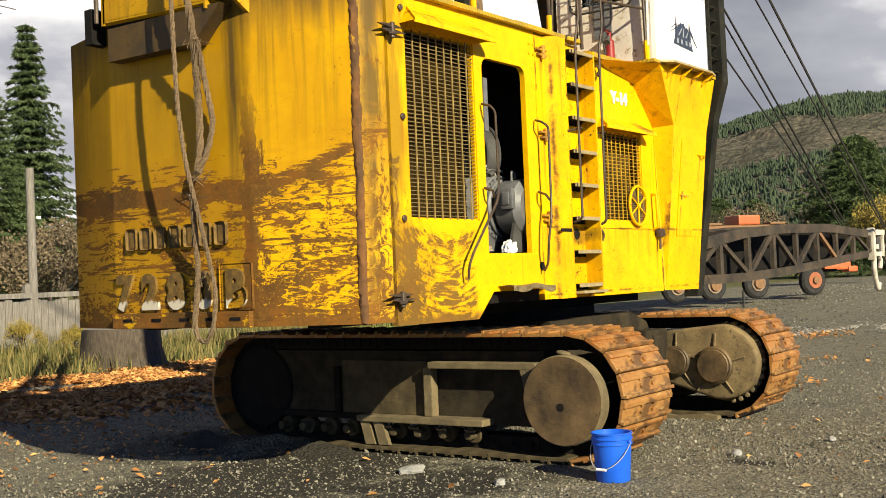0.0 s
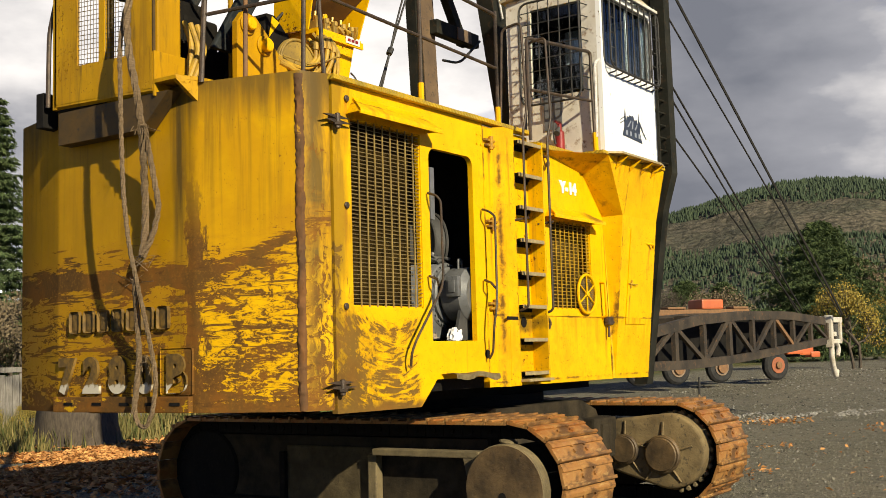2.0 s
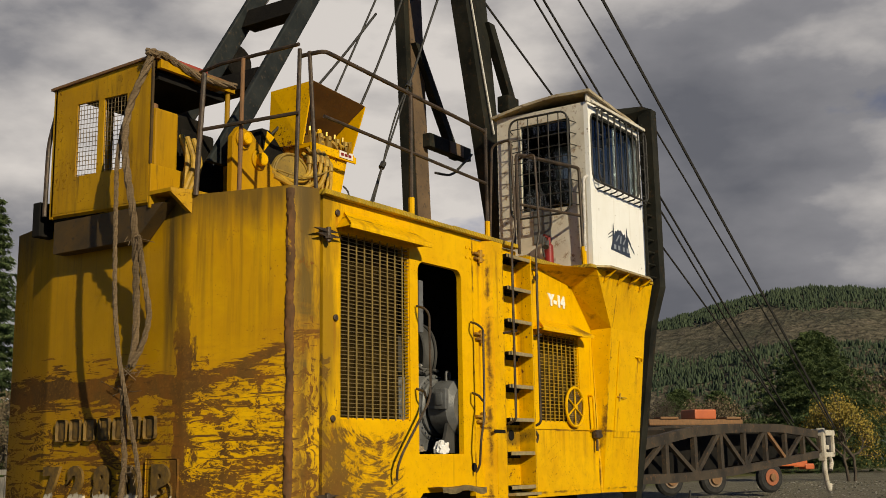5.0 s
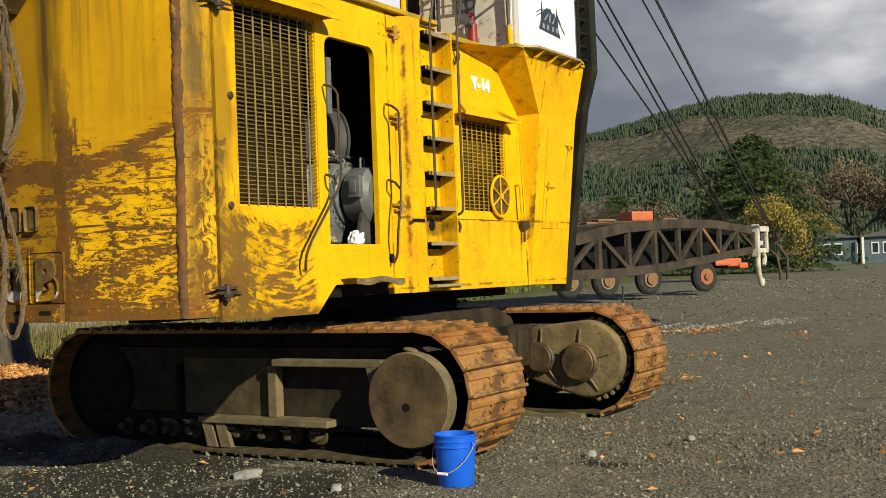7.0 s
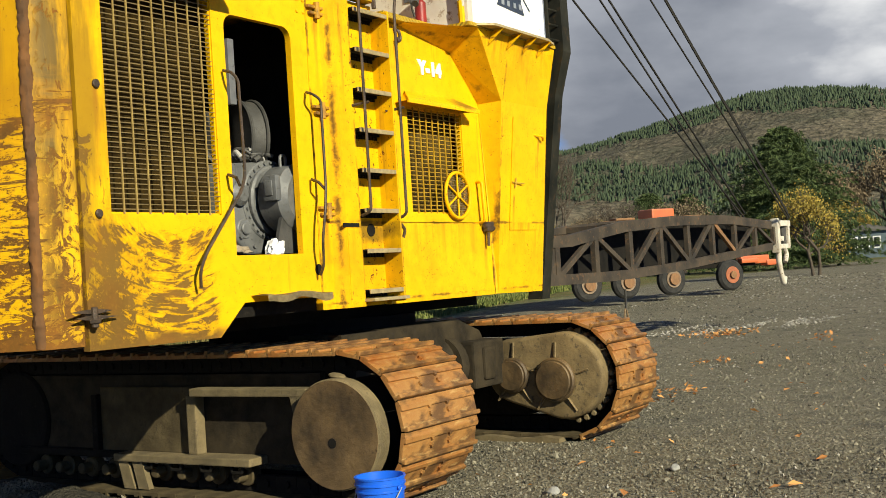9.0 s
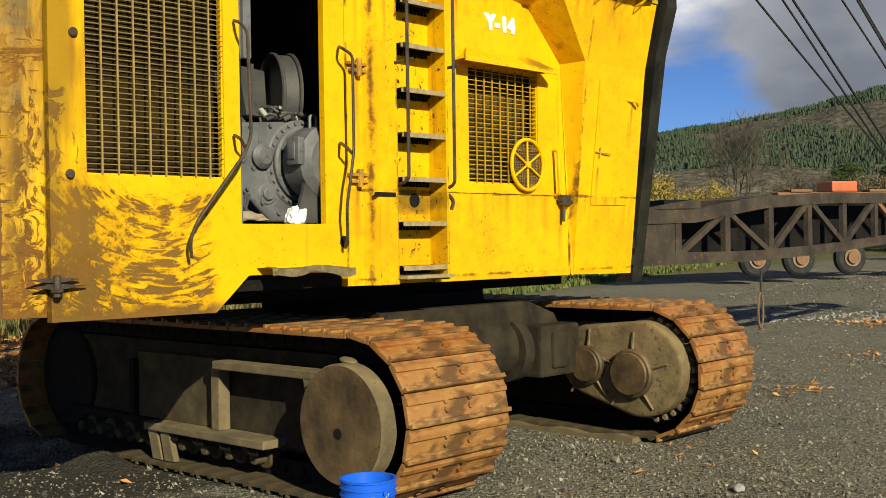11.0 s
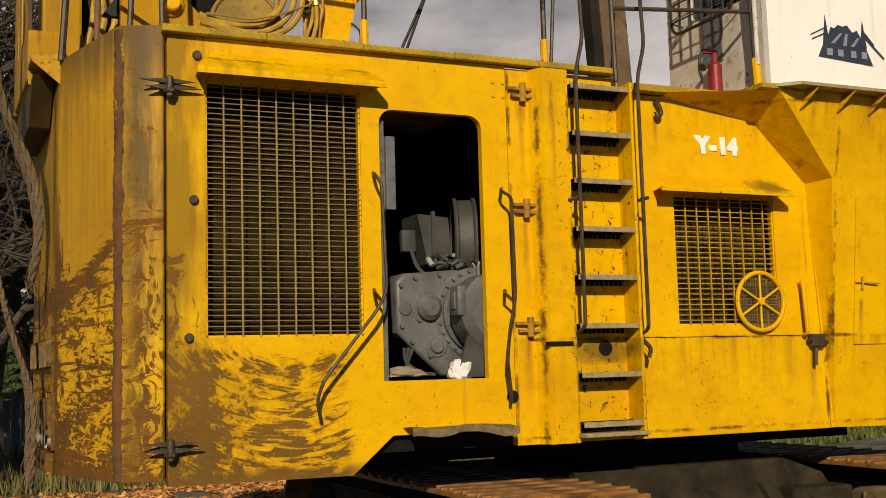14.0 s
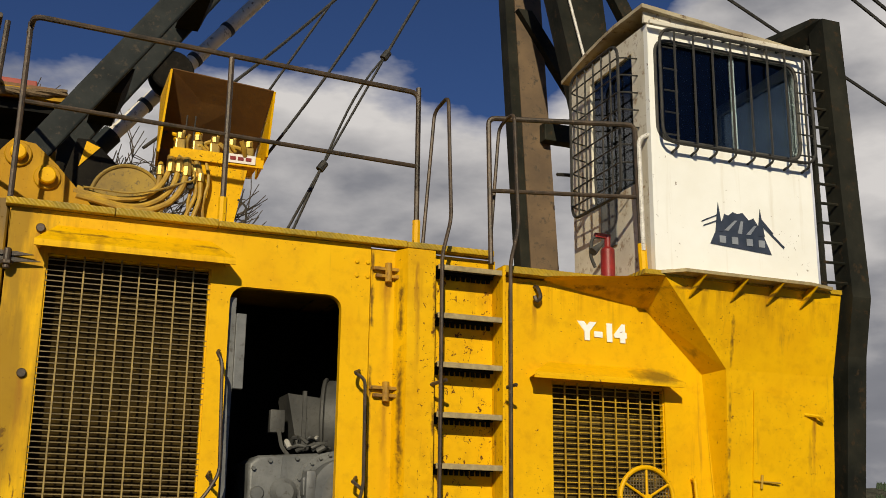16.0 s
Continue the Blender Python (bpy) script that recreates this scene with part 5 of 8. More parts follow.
    q = ax.to_track_quat("Z", "Y").to_matrix()
    o = Vector((2.36, 0.70, 2.74))
    disc(bm, o, ax, 0.29, 0.13, 40, 0.02)
    for h in (0.0, 0.13):
        tube(bm, [o + ax * h + q @ Vector((0.295 * math.cos(a), 0.295 * math.sin(a), 0)) for a in [k * math.pi / 18 for k in range(37)]], 0.014, 6)
    part("fan_shroud", bm, M["dark_steel"], yarder, "curved grey fan shroud", True)
    rng = random.Random(3)
    for k in range(18):
        p = Vector((2.04 + 0.021 * k, 0.46 + rng.uniform(-0.06, 0.06), 2.55 + rng.uniform(-0.01, 0.05)))
        mid = p + Vector((rng.uniform(-0.05, 0.05), -0.03, rng.uniform(0.0, 0.04)))
        end = mid + Vector((rng.uniform(-0.06, 0.06), rng.uniform(-0.04, 0.02), rng.uniform(-0.05, 0.01)))
        part("pipe_fitting", tube(bmesh.new(), bend([p, mid, end], 0.02), rng.uniform(0.010, 0.019), 8), M["chrome" if k % 5 == 0 else "dark_steel"], e, "", True)
    for k in range(3):
        pts = [(1.83 + 0.03 * k, 0.36, 2.02), (1.82, 0.33, 1.93 - 0.02 * k), (1.92, 0.32, 1.86), (2.03, 0.34, 1.85)]
        part("oil_line", tube(bmesh.new(), bend(pts, 0.06), 0.012, 6), M["rubber"], e, "", True)


engine()
for lab, x, w in (("crumpled white rag on the door sill", 2.12, 0.075), ("dirty tan rag on the door sill", 1.76, 0.13)):
    bm = bmesh.new()
    bmesh.ops.create_icosphere(bm, subdivisions=3, radius=1)
    for v in bm.verts:
        v.co *= 1 + 0.5 * noise.noise(v.co * 2.2 + Vector((x * 9, 0, 0)))
        v.co = Vector((x + v.co.x * w, (0.16 if x > 2 else 0.22) + v.co.y * 0.06, 1.862 + max(v.co.z, -0.5) * (0.09 if x > 2 else 0.04)))
    tagged(link_mesh("rag", bm, M["white_rag" if x > 2 else "tan_rag"], False), lab, "rag")


# ---- undercarriage ----
def shoe_mesh(width, mat):
    bm = bmesh.new()
    box(bm, 0, width, -0.102, 0.097, 0.0, 0.030, bev=0.004)
    box(bm, 0.0, width, -0.109, -0.078, 0.024, 0.058, bev=0.007)
    box(bm, 0.0, width, 0.030, 0.066, 0.026, 0.046, bev=0.006)
    prism(bm, [(0.0, 0.066, 0.028), (0.0, 0.103, 0.028), (0.0, 0.103, 0.022), (0.0, 0.066, 0.040)], (width, 0, 0))
    for x in (0.36, 0.60):
        for y in (-0.025, 0.03):
            disc(bm, (x * width, y, 0.03), (0, 0, 1), 0.019, 0.018, 6)
    me = bpy.data.meshes.new("track_shoe")
    bm.to_mesh(me)
    bm.free()
    me.materials.append(M[mat])
    return me


def link_mesh_data():
    bm = bmesh.new()
    box(bm, 0.26, 0.32, -0.11, 0.09, -0.13, -0.002, bev=0.01)
    tube(bm, [(0.24, 0.0, -0.07), (0.52, 0.0, -0.07)], 0.03, 8)
    box(bm, 0.44, 0.50, -0.11, 0.09, -0.13, -0.002, bev=0.01)
    me = bpy.data.meshes.new("chain_link")
    bm.to_mesh(me)
    bm.free()
    me.materials.append(M["grime"])
    return me


SHOES = {}


def crawler(name, x0, width, yf, yr, zc, r, label, sag=0.0):
    """One track: shoes round a stadium-shaped path from the front wheel at yf to the rear one at yr."""
    tr = new(name)
    tr.parent = yarder
    tagged(tr, label)
    straight = yr - yf
    total = 2 * straight + 2 * math.pi * r
    count = round(total / 0.203)
    for k in range(count):
        s = k * total / count
        if s < straight:
            y, z, a = yr - s, zc + r, 0.0
            z -= sag * math.sin(math.pi * s / straight)
        elif s < straight + math.pi * r:
            a = (s - straight) / r
            y, z = yf - r * math.sin(a), zc + r * math.cos(a)
        elif s < 2 * straight + math.pi * r:
            y, z, a = yf + (s - straight - math.pi * r), zc - r, math.pi
        else:
            a = math.pi + (s - 2 * straight - math.pi * r) / r
            y, z = yr - r * math.sin(a), zc + r * math.cos(a)
        for nm in ("track_shoe", "chain_link"):
            ob = new(nm, SHOES["muddy_shoe" if nm == "track_shoe" and a == math.pi else nm])
            ob.parent = tr
            ob.matrix_basis = Matrix.Translation((x0 + 0.006 * math.sin(k * 7.3), y, z)) @ Matrix.Rotation(a, 4, "X") @ Matrix.Diagonal((width, 1, 1, 1))
    return tr


SHOES["track_shoe"] = shoe_mesh(1.0, "shoe")
SHOES["muddy_shoe"] = shoe_mesh(1.0, "dull_mud")
SHOES["chain_link"] = link_mesh_data()
R = 0.515
near = crawler("near_track", 2.06, 0.93, -0.37, 3.38, 0.575, R, "rusty crawler track with an idler disc")
far = crawler("far_track", 5.30, 0.86, -0.47, 3.20, 0.575, R, "rusty crawler track with a muddy final drive")


def near_frame():
    bm = bmesh.new()
    disc(bm, (2.13, -0.37, 0.555), (-1, 0, 0), 0.385, 0.13, 48, 0.012)
    idler = part("idler_wheel", bm, M["dry_mud"], near, "worn steel idler with a scuffed tan rim", True)
    part("face_plate", disc(bmesh.new(), (2.0, -0.37, 0.555), (-1, 0, 0), 0.374, 0.004, 48), M["disc"], idler, "dark brown worn face", True)
    part("hub_socket", disc(bmesh.new(), (1.996, -0.355, 0.50), (-1, 0, 0), 0.035, 0.004, 16), M["dark_inside"], idler)
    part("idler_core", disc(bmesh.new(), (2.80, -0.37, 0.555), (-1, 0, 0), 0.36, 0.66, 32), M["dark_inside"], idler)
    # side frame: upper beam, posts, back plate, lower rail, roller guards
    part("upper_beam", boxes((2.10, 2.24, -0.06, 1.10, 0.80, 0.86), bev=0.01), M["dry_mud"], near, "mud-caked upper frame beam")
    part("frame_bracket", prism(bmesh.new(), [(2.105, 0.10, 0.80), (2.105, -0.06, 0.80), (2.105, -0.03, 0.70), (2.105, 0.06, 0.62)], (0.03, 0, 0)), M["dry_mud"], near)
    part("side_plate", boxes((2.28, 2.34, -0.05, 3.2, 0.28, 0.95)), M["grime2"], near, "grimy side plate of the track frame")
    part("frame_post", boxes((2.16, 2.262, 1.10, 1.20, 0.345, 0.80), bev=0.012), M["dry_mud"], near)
    # rear post, web and rear rail: the cast shadow is in their darker colours
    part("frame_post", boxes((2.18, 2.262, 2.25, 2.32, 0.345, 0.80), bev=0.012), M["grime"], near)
    part("web_plate", boxes((2.225, 2.262, 1.20, 2.25, 0.345, 0.86), bev=0.008), M["dull_mud"], near, "muddy web plate, machine's shade in its darker colour")
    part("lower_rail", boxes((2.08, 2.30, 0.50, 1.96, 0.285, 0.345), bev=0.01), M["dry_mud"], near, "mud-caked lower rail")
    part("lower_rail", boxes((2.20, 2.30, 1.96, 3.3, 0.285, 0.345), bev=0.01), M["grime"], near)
    for y in (0.66, 0.98, 1.30, 1.62):
        bm = bmesh.new()
        tube(bm, bend([(2.12, y - 0.055, 0.285), (2.12, y - 0.05, 0.235), (2.12, y + 0.05, 0.235), (2.12, y + 0.055, 0.285)], 0.03), 0.014, 6)
        part("rail_clip", bm, M["grime"], near)
    for y in (1.64, 1.80):
        part("guard_plate", prism(bmesh.new(), [(2.10, y + 0.02, 0.285), (2.10, y + 0.13, 0.285), (2.10, y + 0.07, 0.07), (2.10, y - 0.05, 0.07)], (0.05, 0, 0)), M["dry_mud"], near)
    for k in range(9):
        y = 0.72 + 0.29 * k
        bm = bmesh.new()
        disc(bm, (2.36, y, 0.19), (-1, 0, 0), 0.085, 0.10, 20, 0.01)
        disc(bm, (2.26, y, 0.19), (-1, 0, 0), 0.045, 0.10, 14, 0.01)
        part("track_roller", bm, M["dull_mud"], near, "", True)
    # near-black block fills the track's inside with its deep shade
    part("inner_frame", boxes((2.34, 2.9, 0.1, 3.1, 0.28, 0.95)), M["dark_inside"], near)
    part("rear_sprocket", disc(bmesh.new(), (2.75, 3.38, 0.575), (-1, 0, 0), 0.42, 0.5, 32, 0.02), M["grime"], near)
    bm = bmesh.new()
    bmesh.ops.create_icosphere(bm, subdivisions=2, radius=1)
    for v in bm.verts:
        v.co = Vector((2.10 + v.co.x * 0.05, -0.35 + v.co.y * 0.07, 0.95 + v.co.z * 0.022 + v.co.y * 0.012))
    part("mud_clod", bm, M["dry_mud"], near)


M["disc"] = simple("worn_brown_disc_steel", (0.04, 0.026, 0.012), (0.165, 0.105, 0.045), 0.6, 0.1, 3.4, 0.6, (0.06, 0.035, 0.015))
near_frame()


def final_drive():
    x = 5.22
    big, small = Vector((x, -0.42, 0.575)), Vector((x, 0.02, 0.62))
    pts = []
    for k in range(25):
        a = radians(-100 + 190 * k / 24)
        pts.append((x, -0.47 - 0.42 * math.cos(a), 0.61 + 0.40 * math.sin(a)))
    for k in range(13):
        a = radians(85 + 170 * k / 12)
        pts.append((x, 0.05 - 0.27 * math.cos(a), 0.66 + 0.30 * math.sin(a)))
    bm = bmesh.new()
    prism(bm, pts, (0.22, 0, 0))
    es = [e for e in bm.edges if abs(e.verts[0].co.x - x) < 1e-5 and abs(e.verts[1].co.x - x) < 1e-5]
    bmesh.ops.bevel(bm, geom=es, offset=0.035, segments=3, affect="EDGES", profile=0.5)
    fd = part("final_drive", bm, M["mud_drive"], far, "mud-caked final drive housing with two hubs", True)
    for c, r in ((big, 0.205), (small, 0.165)):
        bm = bmesh.new()
        disc(bm, c, (-1, 0, 0), r, 0.055, 36, 0.015)
        disc(bm, c + Vector((-0.055, 0, 0)), (-1, 0, 0), r * 0.86, 0.025, 36, 0.008)
        part("hub_cap", bm, M["disc"], fd, "", True)
        for k in range(5):
            a = radians(20 + 72 * k)
            d = Vector((0, math.cos(a), math.sin(a)))
            part("rib", tube(bmesh.new(), [c + d * r - Vector((0.012, 0, 0)), c + d * (r + 0.14)], 0.013, 6), M["mud_drive"], fd)
    bm = bmesh.new()
    disc(bm, (x + 0.24, -0.47, 0.60), (-1, 0, 0), 0.425, 0.03, 40)
    spr = part("sprocket", bm, M["mud_drive"], far, "muddy sprocket ring", True)
    for k in range(15):
        a = radians(-80 + 165 * k / 14)
        c = Vector((x + 0.215, -0.47 - 0.42 * math.cos(a), 0.60 + 0.42 * math.sin(a)))
        part("tooth_bolt", disc(bmesh.new(), c, (-1, 0, 0), 0.028 + 0.012 * math.sin(k * 3.1), 0.07, 8, 0.008), M["dry_mud"], far)
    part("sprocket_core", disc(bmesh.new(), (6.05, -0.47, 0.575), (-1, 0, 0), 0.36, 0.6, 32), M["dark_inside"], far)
    part("track_frame", boxes((5.42, 6.0, 0.0, 3.1, 0.22, 0.92)), M["grime"], far)
    part("rear_wheel", disc(bmesh.new(), (6.0, 3.2, 0.575), (-1, 0, 0), 0.42, 0.55, 32), M["grime"], far)
    # mud strip lying under the bottom run
    edge = [(5.20, -0.42 + 0.16 * k, 0.035 + 0.015 * math.sin(k * 1.7)) for k in range(15)]
    part("packed_mud", prism(bmesh.new(), [(5.20, -0.42, -0.01)] + edge + [(5.20, 1.82, -0.01)], (0.14, 0, 0)), M["dry_mud"], far)


M["mud_drive"] = simple("mud_coated_cast_steel", (0.10, 0.070, 0.030), (0.21, 0.150, 0.066), 0.85, 0.0, 4, 0.7, (0.05, 0.038, 0.022))
final_drive()


def carbody():
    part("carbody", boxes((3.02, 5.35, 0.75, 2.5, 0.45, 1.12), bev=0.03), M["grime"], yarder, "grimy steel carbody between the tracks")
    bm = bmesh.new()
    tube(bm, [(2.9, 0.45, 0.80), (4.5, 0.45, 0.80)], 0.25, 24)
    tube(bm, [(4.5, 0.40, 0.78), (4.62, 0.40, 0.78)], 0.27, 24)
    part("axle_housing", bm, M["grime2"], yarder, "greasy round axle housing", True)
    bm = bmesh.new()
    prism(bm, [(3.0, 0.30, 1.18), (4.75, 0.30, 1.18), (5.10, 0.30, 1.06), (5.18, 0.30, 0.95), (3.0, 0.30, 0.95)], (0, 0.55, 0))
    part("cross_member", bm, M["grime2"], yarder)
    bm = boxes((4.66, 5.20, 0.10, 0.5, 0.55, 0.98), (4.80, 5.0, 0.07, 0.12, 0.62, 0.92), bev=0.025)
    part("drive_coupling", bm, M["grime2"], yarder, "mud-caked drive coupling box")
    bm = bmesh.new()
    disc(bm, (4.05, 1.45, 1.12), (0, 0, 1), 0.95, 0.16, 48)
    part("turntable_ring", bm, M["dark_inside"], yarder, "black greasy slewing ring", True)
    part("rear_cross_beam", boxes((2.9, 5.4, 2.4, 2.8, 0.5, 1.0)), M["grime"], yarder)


carbody()


# ---- cab ----
def cab():
    x0, x1, y0, y1, z0, z1 = 4.29, 5.615, -0.335, 0.76, 3.757, 5.54
    c = new("cab")
    c.parent = yarder
    tagged(c, "white operator's cab with barred windows")
    # near side with a rounded window
    bm = bmesh.new()
    wx0, wx1, wz0, wz1 = 4.345, 5.54, 4.69, 5.43
    sheet_with_holes(bm, [x0, wx0, wx1, x1], [z0, wz0, wz1, z1], lambda i, j: (i, j) != (1, 1), y0, y0 + 0.05)
    for cx, cz, sx, sz in ((wx0, wz0, 1, 1), (wx1, wz0, -1, 1), (wx0, wz1, 1, -1), (wx1, wz1, -1, -1)):
        pts = [(cx, y0, cz)] + [(cx + sx * 0.10 * (1 - math.sin(a)), y0, cz + sz * 0.10 * (1 - math.cos(a))) for a in [k * math.pi / 16 for k in range(9)]]
        prism(bm, pts, (0, 0.05, 0))
    part("near_wall", bm, M["white_paint"], c)
    # rear wall with the door window
    bm = bmesh.new()
    ys, zs = [y0 + 0.05, y0 + 0.22, 0.50, y1], [z0, 4.42, 5.40, z1]
    sheet_with_holes(bm, ys, zs, lambda i, j: (i, j) != (1, 1), 0.0, 0.04)
    for v in bm.verts:
        v.co = Vector((x0 + v.co.y, v.co.x, v.co.z))
    bmesh.ops.recalc_face_normals(bm, faces=bm.faces)
    part("rear_wall", bm, M["old_white"], c, "chipped cream rear wall with a door")
    part("door_panel", boxes((x0 - 0.012, x0 - 0.001, 0.15, 0.36, 4.05, 4.42)), M["grey_engine"], c, "grey kick panel")
    part("far_wall", boxes((x0, x1, y1, y1 + 0.04, z0, z1)), M["old_white"], c)
    bm = boxes((x1 - 0.05, x1, y0 + 0.05, y1, z0, 4.6), (x1 - 0.05, x1, y0 + 0.05, y1, 5.40, z1), (x1 - 0.05, x1, y1 - 0.1, y1, 4.6, 5.4), (x1 - 0.05, x1, y0 + 0.05, y0 + 0.12, 4.6, 5.4))
    part("front_wall", bm, M["white_paint"], c)
    part("cab_floor", boxes((x0 + 0.04, x1 - 0.05, y0 + 0.05, y1, z0, z0 + 0.03)), M["dark_inside"], c)
    # roof with a domed overhanging sheet
    bm = bmesh.new()
    nx, ny = 9, 7
    grid = []
    for i in range(nx):
        u = i / (nx - 1)
        row = []
        for j in range(ny):
            w_ = j / (ny - 1)
            lift = 0.045 * math.sin(math.pi * w_) + (1 - u) * (0.12 - 0.10 * w_) + 0.012 * noise.noise(Vector((u * 5, w_ * 5, 2)))
            row.append(bm.verts.new((x0 - 0.07 + u * (x1 - x0 + 0.10), y0 - 0.06 + w_ * (y1 - y0 + 0.14), z1 - 0.005 + lift)))
        grid.append(row)
    for p, q in zip(grid, grid[1:]):
        for j in range(ny - 1):
            bm.faces.new((p[j], q[j], q[j + 1], p[j + 1]))
    bmesh.ops.recalc_face_normals(bm, faces=bm.faces)
    bmesh.ops.solidify(bm, geom=bm.faces[:], thickness=0.03)
    part("roof", bm, M["roof_cream"], c, "weathered cream roof sheet curling up at a corner")
    part("roof_fascia", prism(bmesh.new(), [(x0 - 0.03, y0 - 0.01, z1), (x1, y0 - 0.01, z1), (x1, y0 - 0.01, z1 + 0.01), (x0 - 0.03, y0 - 0.01, z1 + 0.09)], (0, 0.02, 0)), M["old_white"], c)
    part("roof_gutter", boxes((x0 - 0.02, x1 + 0.03, y0 - 0.075, y0 - 0.045, z1 - 0.035, z1 + 0.0), bev=0.008), M["old_white"], c)
    w = part("side_window", boxes((wx0 - 0.01, wx1 + 0.01, y0 + 0.03, y0 + 0.036, wz0 - 0.01, wz1 + 0.01)), M["glass"], c, "tinted side window glass")
    w.visible_shadow = False
    part("window_seal", tube(bmesh.new(), bend([(wx0 + 0.3, y0, wz0), (wx1, y0, wz0), (wx1, y0, wz1), (wx0, y0, wz1), (wx0, y0, wz0), (wx0 + 0.3, y0, wz0)], 0.11, 6), 0.014, 6), M["rubber"], w)
    part("window_post", boxes((5.0, 5.03, y0 + 0.04, y0 + 0.06, wz0, wz1)), M["white_paint"], w)
    w = part("door_window", boxes((x0 + 0.02, x0 + 0.026, y0 + 0.22, 0.50, 4.42, 5.40)), M["glass"], c, "dark door window")
    w.visible_shadow = False
    w = part("front_window", boxes((x1 - 0.03, x1 - 0.024, y0 + 0.12, y1 - 0.1, 4.6, 5.4)), M["glass"], c, "front window glass")
    w.visible_shadow = False
    part("far_window", boxes((5.20, 5.52, y1 - 0.012, y1 - 0.002, 4.72, 5.2)), M["cab_blue"], c, "bluish far pane")
    # added lining; the cab's inside shade is in its near-black colour
    part("lining", boxes((x0 + 0.045, x1 - 0.055, y1 - 0.02, y1 - 0.013, z0 + 0.03, z1 - 0.03), (x0 + 0.045, x1 - 0.055, y0 + 0.06, y1 - 0.02, z1 - 0.06, z1 - 0.03)), M["dark_inside"], c, "added near-black lining, cab's inside shade in its colour")
    part("seat", boxes((4.6, 5.0, 0.0, 0.45, 4.1, 4.25), (4.55, 4.65, 0.0, 0.45, 4.25, 4.8), bev=0.03), M["rubber"], c)
    # window guards
    g = part("window_guard", tube(bmesh.new(), bend([(4.9, y0 - 0.09, 4.64), (5.60, y0 - 0.09, 4.64), (5.60, y0 - 0.09, 5.48), (4.33, y0 - 0.09, 5.48), (4.33, y0 - 0.09, 4.64), (4.9, y0 - 0.09, 4.64)], 0.12, 5), 0.012, 6), M["cable"], c, "welded black bar window guard", True)
    for k in range(8):
        x = 4.45 + 0.155 * k
        part("guard_bar", tube(bmesh.new(), bend([(x, y0, 4.60), (x, y0 - 0.09, 4.615), (x, y0 - 0.09, 5.49), (x, y0, 5.51)], 0.02, 2), 0.009, 6), M["cable"], g)
    for k in range(5):
        z = 4.70 + 0.16 * k
        part("cross_rod", tube(bmesh.new(), [(4.36, y0 - 0.08, z), (4.47, y0 - 0.08, z)], 0.006, 6), M["cable"], g)
        part("cross_rod", tube(bmesh.new(), [(5.47, y0 - 0.08, z), (5.60, y0 - 0.08, z)], 0.006, 6), M["cable"], g)
    xg = x0 - 0.14
    g = part("door_guard", tube(bmesh.new(), bend([(xg, 0.1, 4.32), (xg, 0.56, 4.32), (xg, 0.56, 5.44), (xg, -0.16, 5.44), (xg, -0.16, 4.32), (xg, 0.1, 4.32)], 0.12, 5), 0.012, 6), M["cable"], c, "black bar guard on the door window", True)
    for k in range(5):
        y = -0.05 + 0.125 * k
        part("guard_bar", tube(bmesh.new(), [(xg, y, 4.33), (xg, y, 5.43)], 0.007, 6), M["cable"], g)
    for k in range(8):
        z = 4.42 + 0.13 * k
        part("cross_rod", tube(bmesh.new(), bend([(x0, -0.19, z), (xg, -0.16, z), (xg, 0.56, z), (x0, 0.6, z)], 0.04, 2), 0.006, 6), M["cable"], g)
    # decal
    bm = bmesh.new()
    dz = -0.05
    ridge = [(5.16, 4.15), (5.15, 4.19), (5.12, 4.21), (5.09, 4.255), (5.05, 4.235), (5.00, 4.285), (4.96, 4.27), (4.92, 4.28), (4.88, 4.25), (4.85, 4.26), (4.83, 4.21), (4.80, 4.18)]
    prism(bm, [(4.724, y0 - 0.003, 4.035 + dz), (5.226, y0 - 0.003, 4.005 + dz)] + [(a, y0 - 0.003, b + dz) for a, b in ridge], (0, -0.002, 0))
    d = part("decal", bm, M["logo_blue"], c, "dark blue landscape decal with grey bars")
    for x, h in ((4.80, 0.14), (5.145, 0.13)):
        part("decal_tree", prism(bmesh.new(), [(x - 0.03, y0 - 0.006, 4.13 + dz), (x + 0.03, y0 - 0.006, 4.13 + dz), (x, y0 - 0.006, 4.20 + h + dz)], (0, -0.002, 0)), M["logo_blue"], d)
    for a, b in (((4.66, 4.18), (4.79, 4.24)), ((4.67, 4.15), (4.79, 4.20)), ((5.15, 4.21), (5.33, 4.06)), ((5.15, 4.24), (5.24, 4.15))):
        part("decal_branch", prism(bmesh.new(), [(a[0], y0 - 0.003, a[1] + dz), (a[0] + 0.01, y0 - 0.003, a[1] + 0.014 + dz), (b[0] + 0.01, y0 - 0.003, b[1] + 0.014 + dz), (b[0], y0 - 0.003, b[1] + dz)], (0, -0.002, 0)), M["logo_blue"], d)
    for a, b in (((4.84, 4.14), (4.93, 4.22)), ((4.95, 4.13), (4.98, 4.22)), ((5.02, 4.13), (5.09, 4.20))):
        part("decal_bar", prism(bmesh.new(), [(a[0], y0 - 0.007, a[1] + dz), (a[0] + 0.035, y0 - 0.007, a[1] + dz), (b[0] + 0.02, y0 - 0.007, b[1] + dz), (b[0], y0 - 0.007, b[1] + dz)], (0, -0.002, 0)), M["logo_grey"], d)
    for x in (4.80, 4.90, 5.02, 5.12):
        part("decal_bar", boxes((x, x + 0.05, y0 - 0.009, y0 - 0.007, 4.05 + dz, 4.10 + dz)), M["logo_grey"], d)
